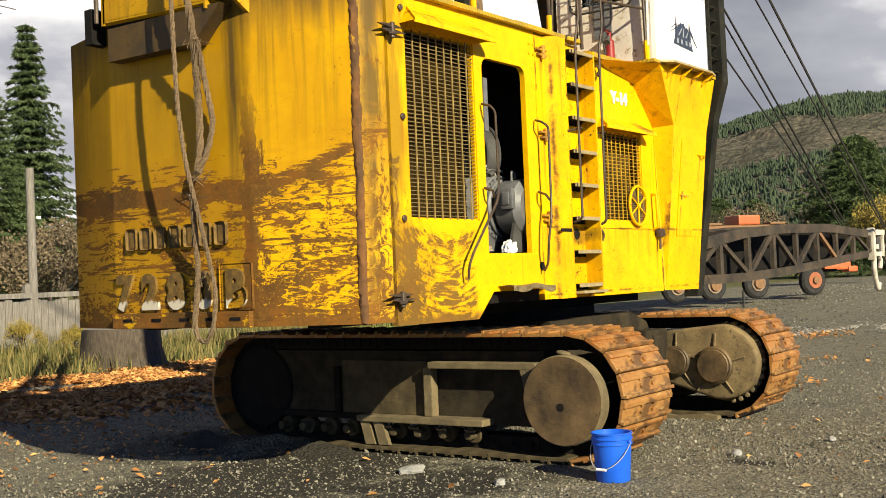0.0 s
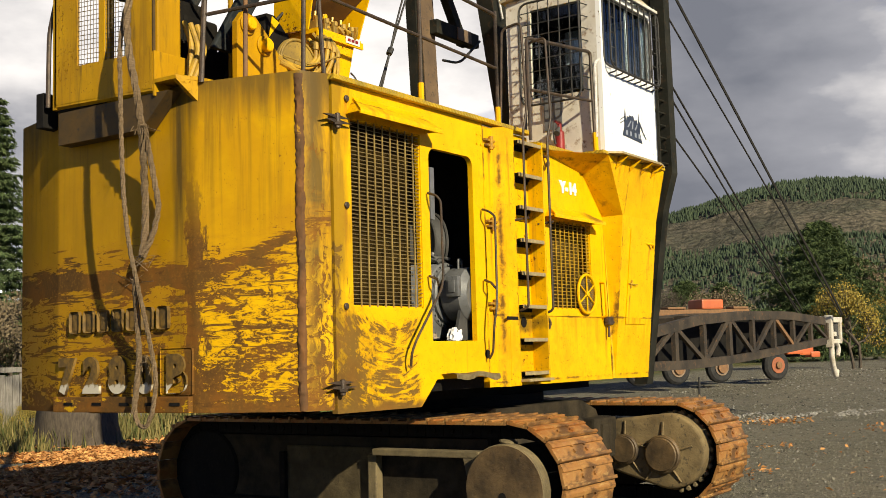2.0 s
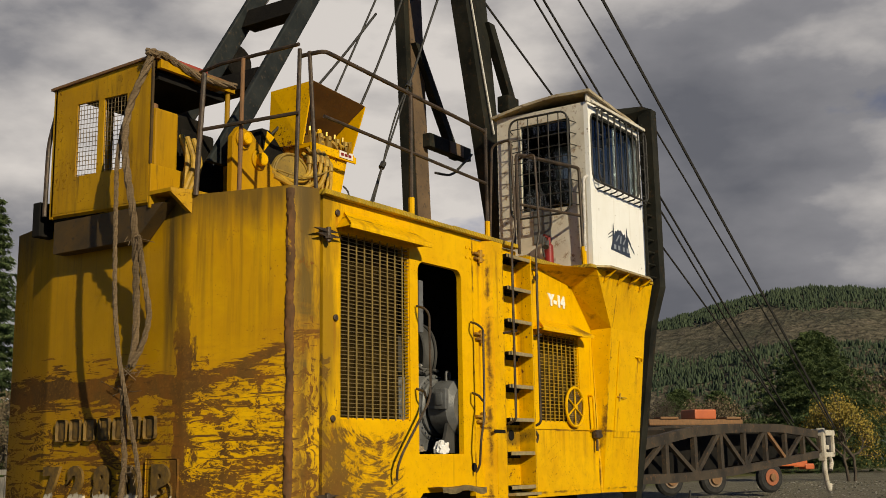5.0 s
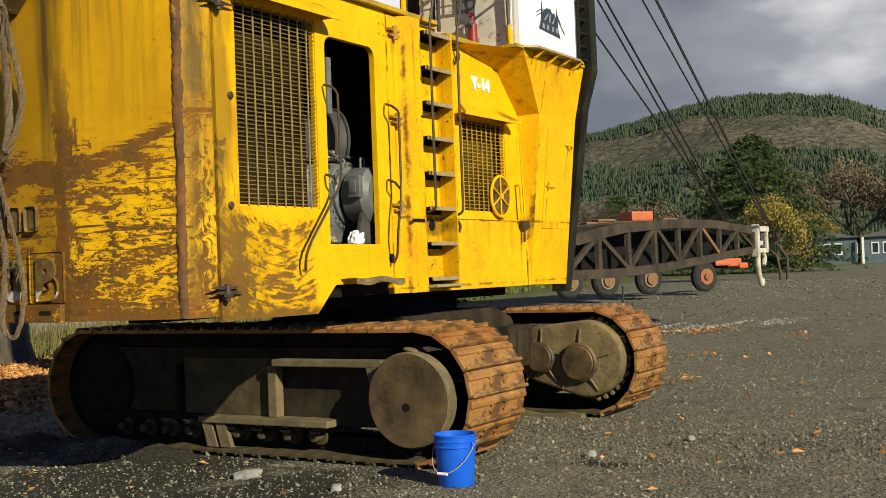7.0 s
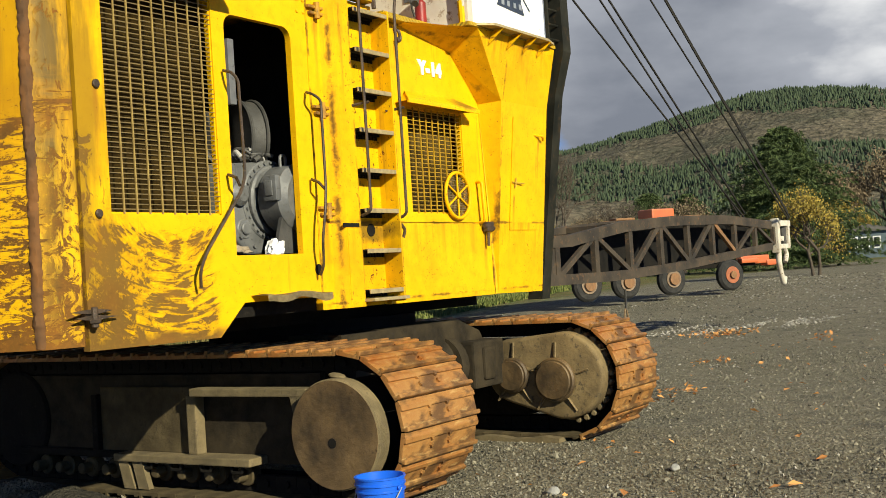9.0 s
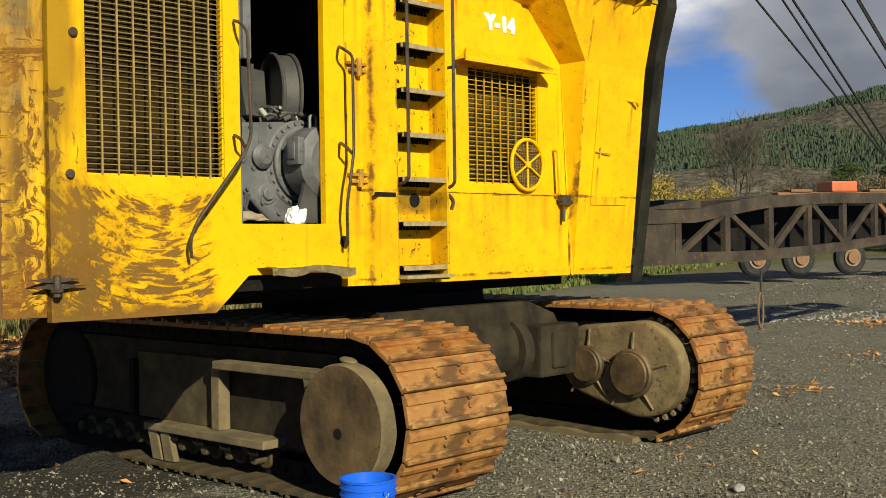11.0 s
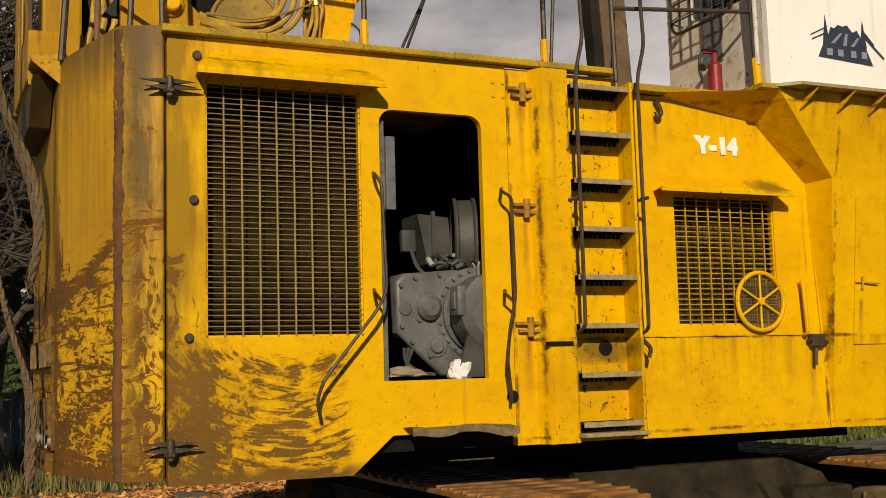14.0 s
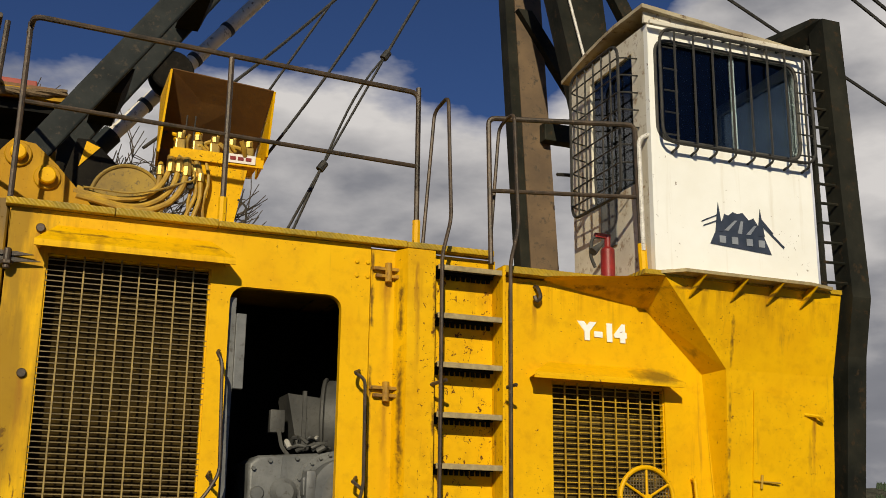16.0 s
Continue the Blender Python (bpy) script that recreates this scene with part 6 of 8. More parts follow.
    # deck apron under the near wall with small gussets
    part("apron", prism(bmesh.new(), [(4.30, -0.33, 3.757), (4.45, -0.46, 3.757), (5.45, -0.46, 3.757), (5.68, -0.40, 3.757), (5.68, -0.33, 3.757)], (0, 0, -0.022)), M["tread"], c, "perforated narrow walkway")
    for x in (4.60, 4.93, 5.22, 5.50):
        part("apron_gusset", prism(bmesh.new(), [(x, -0.33, 3.735), (x, -0.455, 3.735), (x - 0.06, -0.33, 3.60)], (0.012, 0, 0)), M["yellow"], c)
    return c


M["roof_cream"] = simple("brown_cream_sheet", (0.46, 0.40, 0.28), (0.27, 0.21, 0.13), 0.7, 0, 3, 0.2, (0.12, 0.07, 0.035))
M["cab_blue"] = simple("pale_blue_pane", (0.20, 0.28, 0.34), (0.28, 0.36, 0.42), 0.2, 0, 2, 0)
M["bars_white"] = simple("chipped_white_bar", (0.7, 0.68, 0.64), (0.45, 0.42, 0.38), 0.5, 0, 20, 0.1, (0.08, 0.06, 0.05))
cab()

# small red fire extinguisher standing on the cab deck
ext = thing("fire_extinguisher", "small red fire extinguisher on the cab walkway", "extinguisher")
part("cylinder", disc(bmesh.new(), (4.20, 0.14, 3.757), (0, 0, 1), 0.05, 0.26, 20, 0.02), M["red"], ext, "", True)
bm = bmesh.new()
tube(bm, [(4.20, 0.14, 4.01), (4.20, 0.14, 4.10)], 0.022, 10)
box(bm, 4.10, 4.22, 0.125, 0.155, 4.08, 4.11)
part("valve", bm, M["red"], ext)
part("horn", tube(bmesh.new(), [(4.15, 0.12, 4.04), (4.06, 0.10, 3.96)], 0.012, 10, 0.032), M["rubber"], ext, "black discharge horn")
part("base_ring", disc(bmesh.new(), (4.20, 0.14, 3.757), (0, 0, 1), 0.058, 0.02, 20, 0.004), M["red"], ext)
part("hose", tube(bmesh.new(), bend([(4.17, 0.14, 4.09), (4.08, 0.14, 4.08), (4.06, 0.14, 3.95), (4.10, 0.14, 3.86)], 0.05), 0.012, 6), M["rubber"], ext, "", True)


# ---- front mast with the cab side ladder ----
def mast():
    m = new("front_mast")
    m.parent = yarder
    tagged(m, "black steel guard mast in front of the cab")
    line = [(5.97, 0.05, 1.30), (5.90, -0.28, 3.30), (5.86, -0.42, 3.70), (5.76, -0.45, 5.80)]
    for (ax, ay, az), (bx, by, bz) in zip(line, line[1:]):
        part("mast_section", prism(bmesh.new(), [(ax - 0.03, ay, az), (ax + 0.13, ay, az), (bx + 0.13, by, bz), (bx - 0.03, by, bz)], (0, 0.16, 0)), M["black_steel"], m)
    part("mast_arm", prism(bmesh.new(), [(5.73, -0.44, 5.80), (5.85, -0.40, 5.66), (5.45, 0.7, 5.66), (5.45, 0.7, 5.80)], (0, 0.1, 0.05)), M["black_steel"], m)
    for k in range(13):
        z = 3.80 + 0.145 * k
        part("rung", tube(bmesh.new(), [(5.62, -0.36, z), (5.86, -0.38, z)], 0.011, 6), M["black_steel"], m)
    part("rail", boxes((5.63, 5.66, -0.37, -0.34, 3.76, 5.6)), M["black_steel"], m)
    part("inner_plate", prism(bmesh.new(), [(5.83, 0.02, 1.40), (6.0, 0.3, 1.40), (5.95, 0.3, 3.70), (5.83, -0.2, 3.70)], (0.03, 0.02, 0)), M["black_steel"], m)
    for z in (1.45, 1.6, 1.75):
        part("stop_block", boxes((5.80, 5.93, 0.0, 0.12, z, z + 0.09), bev=0.01), M["black_steel"], m)


mast()


# ---- deck rails ----
def rails():
    def post(x, y, z0, z1, parent):
        p = part("post", tube(bmesh.new(), [(x, y, z0 + 0.12), (x, y, z1)], 0.018, 8), M["rail"], parent, "", True)
        part("post_socket", tube(bmesh.new(), [(x, y, z0 - 0.03), (x, y, z0 + 0.16)], 0.027, 8), M["yellow"], p, "", True)

    r = part("deck_rail", tube(bmesh.new(), bend([(2.72, 0.0, 4.2), (2.72, 0.0, 4.885), (0.29, 0.0, 4.98), (0.27, 0.25, 4.98)], 0.06), 0.018, 8), M["rail"], yarder, "worn black pipe guard rail", True)
    part("mid_rail", tube(bmesh.new(), [(2.72, 0.0, 4.37), (0.29, 0.0, 4.44)], 0.015, 8), M["rail"], r, "", True)
    for x in (2.72, 1.47):
        post(x, 0.0, 3.84, 4.92, r)
    for p, q in (((0.27, 0.06, 3.84), (0.275, 0.14, 5.0)), ((0.10, 0.12, 3.84), (0.145, 0.13, 4.98))):
        part("corner_pole", tube(bmesh.new(), [p, q], 0.017, 8), M["rail"], r, "thin rusty corner post", True)
    part("side_rail", tube(bmesh.new(), [(0.10, 0.1, 5.0), (0.05, 0.9, 4.99), (0.12, 1.2, 5.0)], 0.016, 8), M["rail"], r, "", True)
    part("side_rail", tube(bmesh.new(), [(0.10, 0.1, 4.44), (-0.16, 0.92, 4.38)], 0.016, 8), M["rail"], r, "", True)
    part("side_post", tube(bmesh.new(), [(-0.19, 0.90, 3.84), (-0.13, 0.90, 4.86)], 0.022, 8), M["rail"], r, "", True)
    part("side_post", tube(bmesh.new(), [(-0.02, 0.60, 3.84), (0.0, 0.60, 4.96)], 0.018, 8), M["rust_post"], r, "", True)
    r = part("cab_rail", tube(bmesh.new(), bend([(3.22, -0.06, 3.75), (3.20, -0.06, 4.76), (4.22, -0.24, 4.80), (4.24, -0.25, 3.80)], 0.05), 0.018, 8), M["rail"], yarder, "worn black pipe rail on the cab walkway", True)
    part("mid_rail", tube(bmesh.new(), [(3.21, -0.06, 4.25), (4.23, -0.24, 4.28)], 0.015, 8), M["rail"], r, "", True)
    part("post_socket", tube(bmesh.new(), [(4.25, -0.25, 3.75), (4.24, -0.25, 3.95)], 0.03, 8), M["yellow"], r, "yellow post socket", True)
    part("door_rail", tube(bmesh.new(), bend([(4.24, -0.27, 3.9), (4.22, -0.29, 4.68), (4.29, -0.30, 4.72)], 0.05), 0.016, 8), M["bars_white"], r, "", True)


rails()


# ---- winch gear on the rear deck ----
def deck_gear():
    # control console: open hood over valve block on a pedestal
    con = new("control_console")
    con.parent = yarder
    tagged(con, "yellow open control console with valves and hoses")
    bm = bmesh.new()
    X0, X1 = 1.22, 1.93
    prism(bm, [(X0, 0.90, 5.17), (X1, 0.86, 5.10), (X1 - 0.02, 1.38, 4.74), (X0, 1.40, 4.76)], (0.0, 0.012, 0.012))
    prism(bm, [(X0, 1.40, 4.76), (X1 - 0.02, 1.38, 4.74), (X1 - 0.02, 1.38, 4.60), (X0, 1.40, 4.60)], (0.0, 0.012, 0.0))
    hood_ob = part("hood", bm, M["hood_in"], con, "open hood of dark brown sheet")
    part("cheek", prism(bmesh.new(), [(X0, 0.90, 5.17), (X0, 1.40, 5.16), (X0, 1.42, 4.62), (X0 - 0.04, 0.98, 4.58)], (-0.015, 0, 0)), M["yellow"], con)
    part("cheek", prism(bmesh.new(), [(X1, 0.86, 5.10), (X1, 1.36, 5.08), (X1, 1.38, 4.60), (X1, 1.02, 4.66)], (0.015, 0, 0)), M["yellow"], con)
    part("valve_shelf", boxes((1.27, 1.88, 0.95, 1.3, 4.58, 4.62), (1.25, 1.90, 0.94, 0.96, 4.54, 4.60)), M["yellow"], con)
    bm = bmesh.new()
    prism(bm, [(1.42, 0.97, 4.56), (1.80, 0.97, 4.56), (1.74, 1.0, 4.22), (1.50, 1.0, 4.22)], (0, 0.22, 0))
    prism(bm, [(1.50, 1.0, 4.22), (1.74, 1.0, 4.22), (1.66, 1.02, 3.80), (1.52, 1.02, 3.80)], (0, 0.18, 0))
    part("pedestal", bm, M["yellow"], con)
    for k in range(5):
        x = 1.32 + 0.12 * k
        bm = bmesh.new()
        box(bm, x - 0.035, x + 0.035, 0.98, 1.08, 4.62, 4.70, bev=0.01)
        tube(bm, [(x, 1.0, 4.70), (x, 1.0, 4.74)], 0.03, 8)
        tube(bm, [(x + 0.02, 1.05, 4.68), (x + 0.03, 1.05, 4.80)], 0.012, 6)
        part("valve", bm, M["brass"], con, "yellow-painted brass valve")
    rv = random.Random(14)
    for k in range(16):  # the tangle of elbows and unions round the valves
        p = Vector((rv.uniform(1.28, 1.86), rv.uniform(0.93, 1.1), rv.uniform(4.60, 4.72)))
        q = p + Vector((rv.gauss(0, 0.05), rv.uniform(-0.05, 0.02), rv.uniform(-0.02, 0.08)))
        r_ = q + Vector((rv.gauss(0, 0.05), rv.uniform(-0.02, 0.03), rv.uniform(-0.06, 0.05)))
        part("elbow", tube(bmesh.new(), bend([p, q, r_], 0.03), rv.uniform(0.010, 0.020), 7), M[rv.choice(("brass", "hose", "cable", "yellow"))], con, "", True)
    for k in range(3):
        x = 1.40 + 0.05 * k
        part("hose", tube(bmesh.new(), bend([(x, 0.97, 4.55), (x + 0.03, 0.93, 4.40), (x - 0.02, 0.93, 4.20), (x + 0.05, 0.97, 3.95), (x + 0.02, 1.0, 3.84)], 0.1, 5), 0.012, 7), M["cable" if k % 2 else "hose"], con, "", True)
    for x in (1.36, 1.42):
        part("lever", tube(bmesh.new(), [(x, 1.12, 4.66), (x + 0.01, 1.10, 4.92)], 0.006, 6), M["cable"], con)
    part("warning_label", boxes((1.64, 1.84, 0.932, 0.938, 4.555, 4.62)), M["label"], con, "white warning label with red bars")
    for k in range(3):
        part("label_bar", boxes((1.66 + 0.055 * k, 1.70 + 0.055 * k, 0.928, 0.931, 4.575, 4.60)), M["red"], con)
    runs = (
        (0.020, 0.885, [(1.26, 4.56), (1.255, 4.44), (1.20, 4.30), (1.10, 4.21), (0.95, 4.175), (0.81, 4.18), (0.66, 4.225)]),
        (0.021, 0.875, [(1.315, 4.56), (1.31, 4.44), (1.28, 4.30), (1.20, 4.20), (1.07, 4.135), (0.93, 4.13), (0.75, 4.17), (0.64, 4.20)]),
        (0.022, 0.862, [(1.365, 4.56), (1.36, 4.42), (1.34, 4.30), (1.27, 4.19), (1.15, 4.12), (1.01, 4.10), (0.81, 4.14), (0.66, 4.165)]),
        (0.019, 0.915, [(1.20, 4.50), (1.192, 4.42), (1.185, 4.29), (1.10, 4.24)]),
        (0.014, 0.900, [(1.39, 4.56), (1.42, 4.43), (1.44, 4.28), (1.395, 4.16), (1.34, 4.03), (1.33, 3.84)]),
        (0.016, 0.890, [(1.43, 4.56), (1.46, 4.40), (1.465, 4.24), (1.42, 4.10), (1.38, 3.84)]),
    )
    for r_, y, line in runs:
        part("hose", tube(bmesh.new(), bend([(line[0][0], 1.0, line[0][1])] + [(a, y, b) for a, b in line[1:]], 0.06, 5), r_, 8), M["hose"], con, "", True)
        (a, b), (a2, b2) = line[1], line[0]
        part("hose_fitting", tube(bmesh.new(), [(a, y, b - 0.03), (a, y, b + 0.02), (a2, y + 0.05, b2 - 0.04)], r_ * 1.45, 8), M["brass"], con)
    thin = [(1.307, 0.92, 4.55), (1.40, 0.88, 4.48), (1.423, 0.86, 4.365), (1.343, 0.845, 4.335), (1.185, 0.84, 4.26), (0.99, 0.84, 4.21), (0.70, 0.85, 4.225)]
    part("air_line", tube(bmesh.new(), bend(thin, 0.05, 4), 0.008, 6), M["drum"], con, "", True)
    part("pipe_union", disc(bmesh.new(), (1.39, 0.90, 4.33), (0, -1, 0), 0.03, 0.03, 8, 0.006), M["cable"], con)
    part("air_line", tube(bmesh.new(), bend([(1.74, 0.97, 4.3), (1.80, 0.95, 4.25), (1.80, 0.95, 4.12), (1.72, 0.97, 4.12)], 0.05), 0.008, 6), M["cable"], con, "", True)
    # winch: side plates, drum, pins
    wn = new("winch")
    wn.parent = yarder
    tagged(wn, "yellow deck winch with a drum and pinned side plates")
    for ys in (0.86, 1.9):
        bm = bmesh.new()
        prism(bm, [(0.16, ys, 3.80), (0.16, ys, 4.40), (0.24, ys, 4.50), (0.38, ys, 4.48), (0.52, ys, 4.36), (0.86, ys, 4.0), (1.0, ys, 3.80)], (0, 0.05, 0))
        part("side_plate", bm, M["yellow_dull"], wn)
    for x, z, r in ((0.28, 4.395, 0.05), (0.47, 4.26, 0.055)):
        bm = bmesh.new()
        disc(bm, (x, 0.86, z), (0, -1, 0), r, 0.07, 20, 0.008)
        part("pin", bm, M["yellow"], wn, "", True)
    bm = bmesh.new()
    disc(bm, (0.99, 0.94, 4.20), (0, 1, 0), 0.25, 0.05, 44, 0.01)
    disc(bm, (0.99, 1.0, 4.20), (0, 1, 0), 0.18, 0.7, 30)
    disc(bm, (0.99, 1.7, 4.20), (0, 1, 0), 0.25, 0.05, 44, 0.01)
    disc(bm, (0.99, 0.94, 4.20), (0, -1, 0), 0.075, 0.03, 20, 0.01)
    tube(bm, [(0.99 + 0.235 * math.cos(a), 0.937, 4.20 + 0.235 * math.sin(a)) for a in [k * math.pi / 18 for k in range(37)]], 0.012, 6)
    part("drum", bm, M["drum"], wn, "dull yellow winch drum", True)
    part("brake_cover", prism(bmesh.new(), [(0.50, 0.98, 4.06), (0.78, 0.98, 4.06), (0.93, 0.98, 4.43), (0.74, 0.98, 4.60), (0.64, 0.98, 4.60)], (0, 0.5, 0)), M["grime"], wn, "black brake cover")
    part("gusset", prism(bmesh.new(), [(0.66, 0.972, 4.40), (0.79, 0.972, 4.55), (0.70, 0.972, 4.585)], (0, 0.006, 0)), M["yellow"], wn)
    for k, (x, z) in enumerate(((0.28, 4.395), (0.47, 4.26))):
        part("pin_collar", disc(bmesh.new(), (x, 0.86, z), (0, -1, 0), 0.085, 0.02, 22, 0.006), M["yellow_dull"], wn, "", True)
    # prop beams rising forward from the winch, and the raised gantry legs
    for y in (1.03, 1.85):
        bm = bmesh.new()
        lo, hi = (0.18, y, 4.20), (2.70, y + 0.15, 8.0)
        prism(bm, [(lo[0] - 0.113, lo[1], lo[2]), (lo[0] + 0.113, lo[1], lo[2]), (hi[0] + 0.113, hi[1], hi[2]), (hi[0] - 0.113, hi[1], hi[2])], (0, 0.055, 0))
        es = [e for e in bm.edges if abs(e.verts[0].co.z - e.verts[1].co.z) > 1]
        bmesh.ops.bevel(bm, geom=es, offset=0.015, segments=2, affect="EDGES", profile=0.5)
        part("prop_beam", bm, M["slate_steel"], yarder, "dark slate steel prop beam leaning forward")
    for z in (5.15, 6.05, 6.9):
        x = 0.18 + (z - 4.2) * 0.663
        part("beam_tie", prism(bmesh.new(), [(x - 0.08, 1.20, z - 0.10), (x + 0.10, 1.20, z - 0.10), (x + 0.18, 1.20, z + 0.10), (x, 1.20, z + 0.10)], (0, 0.70, 0)), M["grime"], yarder, "black tie between the prop beams")
    bm = bmesh.new()
    disc(bm, (1.34, 1.93, 5.60), (0, 1, 0), 0.17, 0.05, 30, 0.012)
    disc(bm, (1.34, 1.98, 5.60), (0, 1, 0), 0.12, 0.10, 30)
    disc(bm, (1.34, 2.08, 5.60), (0, 1, 0), 0.17, 0.05, 30, 0.012)
    part("rope_sheave", bm, M["grime"], yarder, "black greasy rope sheave", True)
    part("ram_barrel", tube(bmesh.new(), [(0.50, 2.27, 4.55), (0.95, 2.30, 5.13)], 0.085, 16), M["slate_steel"], yarder, "", True)
    rod = part("ram_rod", tube(bmesh.new(), [(0.62, 2.28, 4.70), (2.60, 2.41, 7.23)], 0.060, 14), M["ram"], yarder, "pale ram rod with dark bands", True)
    for f in (0.28, 0.40, 0.47, 0.60):
        a, b = Vector((0.62, 2.28, 4.70)), Vector((2.60, 2.41, 7.23))
        part("ram_band", tube(bmesh.new(), [a.lerp(b, f), a.lerp(b, f + 0.012)], 0.068, 14), M["cable"], rod, "", True)
    part("dark_machinery", boxes((0.05, 0.75, 1.35, 2.2, 3.80, 4.30), (0.2, 0.6, 1.5, 2.0, 4.30, 4.6), bev=0.04), M["grime"], yarder, "dark greasy winch machinery")


M["hood_in"] = simple("dark_brown_sheet", (0.085, 0.036, 0.008), (0.14, 0.064, 0.012), 0.7, 0, 4, 0.2, (0.09, 0.04, 0.015))
M["label"] = simple("pale_label", (0.75, 0.70, 0.66), (0.66, 0.6, 0.56), 0.5, 0, 9, 0)
M["drum"] = simple("dull_yellow_drum", (0.34, 0.22, 0.03), (0.2, 0.13, 0.03), 0.7, 0, 6, 0.3, (0.1, 0.07, 0.03))
M["slate_steel"] = simple("slate_painted_steel", (0.012, 0.015, 0.016), (0.027, 0.031, 0.031), 0.65, 0.0, 4, 0.2, (0.06, 0.048, 0.036), spec=0.15)
M["ram"] = simple("pale_ram_enamel", (0.74, 0.70, 0.62), (0.60, 0.54, 0.45), 0.4, 0.0, 5, 0.1, (0.12, 0.09, 0.06))
deck_gear()


def rear_house():
    """The sheet-metal winch house that overhangs the counterweight."""
    h = new("winch_house")
    h.parent = yarder
    tagged(h, "yellow sheet winch house overhanging the counterweight")
    x = -0.36
    bm = bmesh.new()
    ys, zs = [1.26, 1.54, 1.82, 1.89, 2.16, 2.45], [3.82, 4.12, 4.75, 5.0]
    sheet_with_holes(bm, ys, zs, lambda i, j: not (j == 1 and i in (1, 3)), 0.0, 0.025)
    for v in bm.verts:
        v.co = Vector((x + v.co.y, v.co.x, v.co.z + (-0.04 * (v.co.x - 1.26) if v.co.z > 4.8 else 0.03 * (v.co.x - 1.26))))
    bmesh.ops.recalc_face_normals(bm, faces=bm.faces)
    part("rear_sheet", bm, M["yellow_dull"], h)
    for y0, y1 in ((1.54, 1.82), (1.89, 2.16)):
        bm = bmesh.new()
        for k in range(16):
            z = 4.14 + k * 0.04
            tube(bm, [(x + 0.012, y0, z), (x + 0.012, y1, z + 0.02)], 0.003, 4)
        for k in range(8):
            y = y0 + (y1 - y0) * k / 7
            tube(bm, [(x + 0.012, y, 4.12), (x + 0.012, y, 4.78)], 0.003, 4)
        part("mesh_panel", bm, M["bar"], h, "wire mesh window")
    # floor pan coloured black for the shade on its underside
    part("floor_pan", boxes((x + 0.03, 0.2, 1.262, 2.448, 3.80, 3.835)), M["grime"], h, "floor pan, underside shade in its black")
    part("bottom_lip", prism(bmesh.new(), [(x, 1.26, 3.825), (x, 2.45, 3.86), (x + 0.10, 2.45, 3.80), (x + 0.10, 1.26, 3.765)], (0, 0, -0.02)), M["yellow_dull"], h, "bent-in bottom edge of the sheet")
    # added block and roof sheet, coloured dark for the shade inside the house
    part("dark_machinery_block", boxes((-0.02, 0.45, 1.52, 2.0, 3.84, 4.72), (0.05, 0.38, 1.42, 1.52, 3.84, 4.35), bev=0.04), M["grime"], h, "added dark machinery block, house's inside shade in its colour")
    part("roof_shade_sheet", boxes((-0.25, 0.5, 1.30, 2.3, 4.86, 4.92)), M["dark_inside"], h)
    part("side_plate", boxes((x + 0.002, -0.02, 1.235, 1.26, 3.76, 4.12), bev=0.006), M["yellow_dull"], h)
    part("corner_strip", boxes((x, x + 0.022, 1.245, 1.262, 4.12, 5.0)), M["under_brown"], h)
    part("far_post", boxes((x, x + 0.05, 2.43, 2.47, 3.82, 4.96), (0.2, 0.25, 2.43, 2.47, 3.82, 4.96)), M["yellow_dull"], h)
    part("roof_sheet", prism(bmesh.new(), [(x - 0.02, 1.22, 5.0), (x - 0.02, 2.5, 4.955), (0.55, 2.5, 4.955), (0.55, 1.22, 5.0)], (0, 0, 0.022)), M["rust_post"], h, "rusty roof sheet")
    part("roof_box", boxes((-0.05, 0.35, 1.35, 1.8, 5.02, 5.11), bev=0.01), M["red_faded"], h, "faded red roof box")
    part("roof_beam", boxes((-0.30, 0.55, 1.22, 1.26, 4.93, 5.0)), M["yellow_dull"], h)
    part("roof_post", tube(bmesh.new(), [(0.50, 1.26, 3.80), (0.50, 1.26, 4.95)], 0.022, 8), M["yellow_dull"], h)
    part("tank", boxes((-0.27, -0.02, 1.30, 1.62, 4.05, 4.62), bev=0.02), M["yellow_dull"], h, "yellow oil tank")
    part("tank_cap", disc(bmesh.new(), (-0.2, 1.4, 4.62), (0, 0, 1), 0.035, 0.06, 14, 0.01), M["rust_post"], h)
    for k in range(3):
        pts = [(0.03 + 0.07 * k, 1.32, 4.45), (0.05 + 0.07 * k, 1.24, 4.22), (-0.02 + 0.05 * k, 1.26, 3.98), (0.0, 1.3, 3.86)]
        part("hose", tube(bmesh.new(), bend(pts, 0.08), 0.024, 8), M["hose"], h, "", True)
    bm = bmesh.new()
    prism(bm, [(-0.36, 1.0, 3.86), (-0.16, 0.92, 3.86), (-0.17, 0.93, 3.68)], (0.02, 0.05, 0))
    part("bracket", bm, M["yellow_dull"], h)
    part("ledge", prism(bmesh.new(), [(-0.36, 1.26, 3.86), (-0.36, 1.0, 3.86), (-0.17, 0.92, 3.86), (0.1, 0.92, 3.86), (0.1, 1.26, 3.86)], (0, 0, 0.03)), M["yellow_dull"], h)
    part("corner_pipe", tube(bmesh.new(), bend([(-0.34, 2.56, 3.86), (-0.33, 2.56, 4.5), (-0.28, 2.48, 4.95)], 0.1), 0.02, 8), M["rail"], h, "", True)
    part("far_bracket", boxes((-0.34, -0.16, 2.62, 2.72, 3.70, 4.0), bev=0.01), M["dark_inside"], h, "black corner bracket")
    part("under_box", prism(bmesh.new(), [(x + 0.02, 1.10, 3.79), (x + 0.02, 1.40, 3.52), (x + 0.02, 2.42, 3.52), (x + 0.02, 2.42, 3.79)], (0.13, 0, 0)), M["under_brown"], h, "underframe box, house's shade in its dark brown")
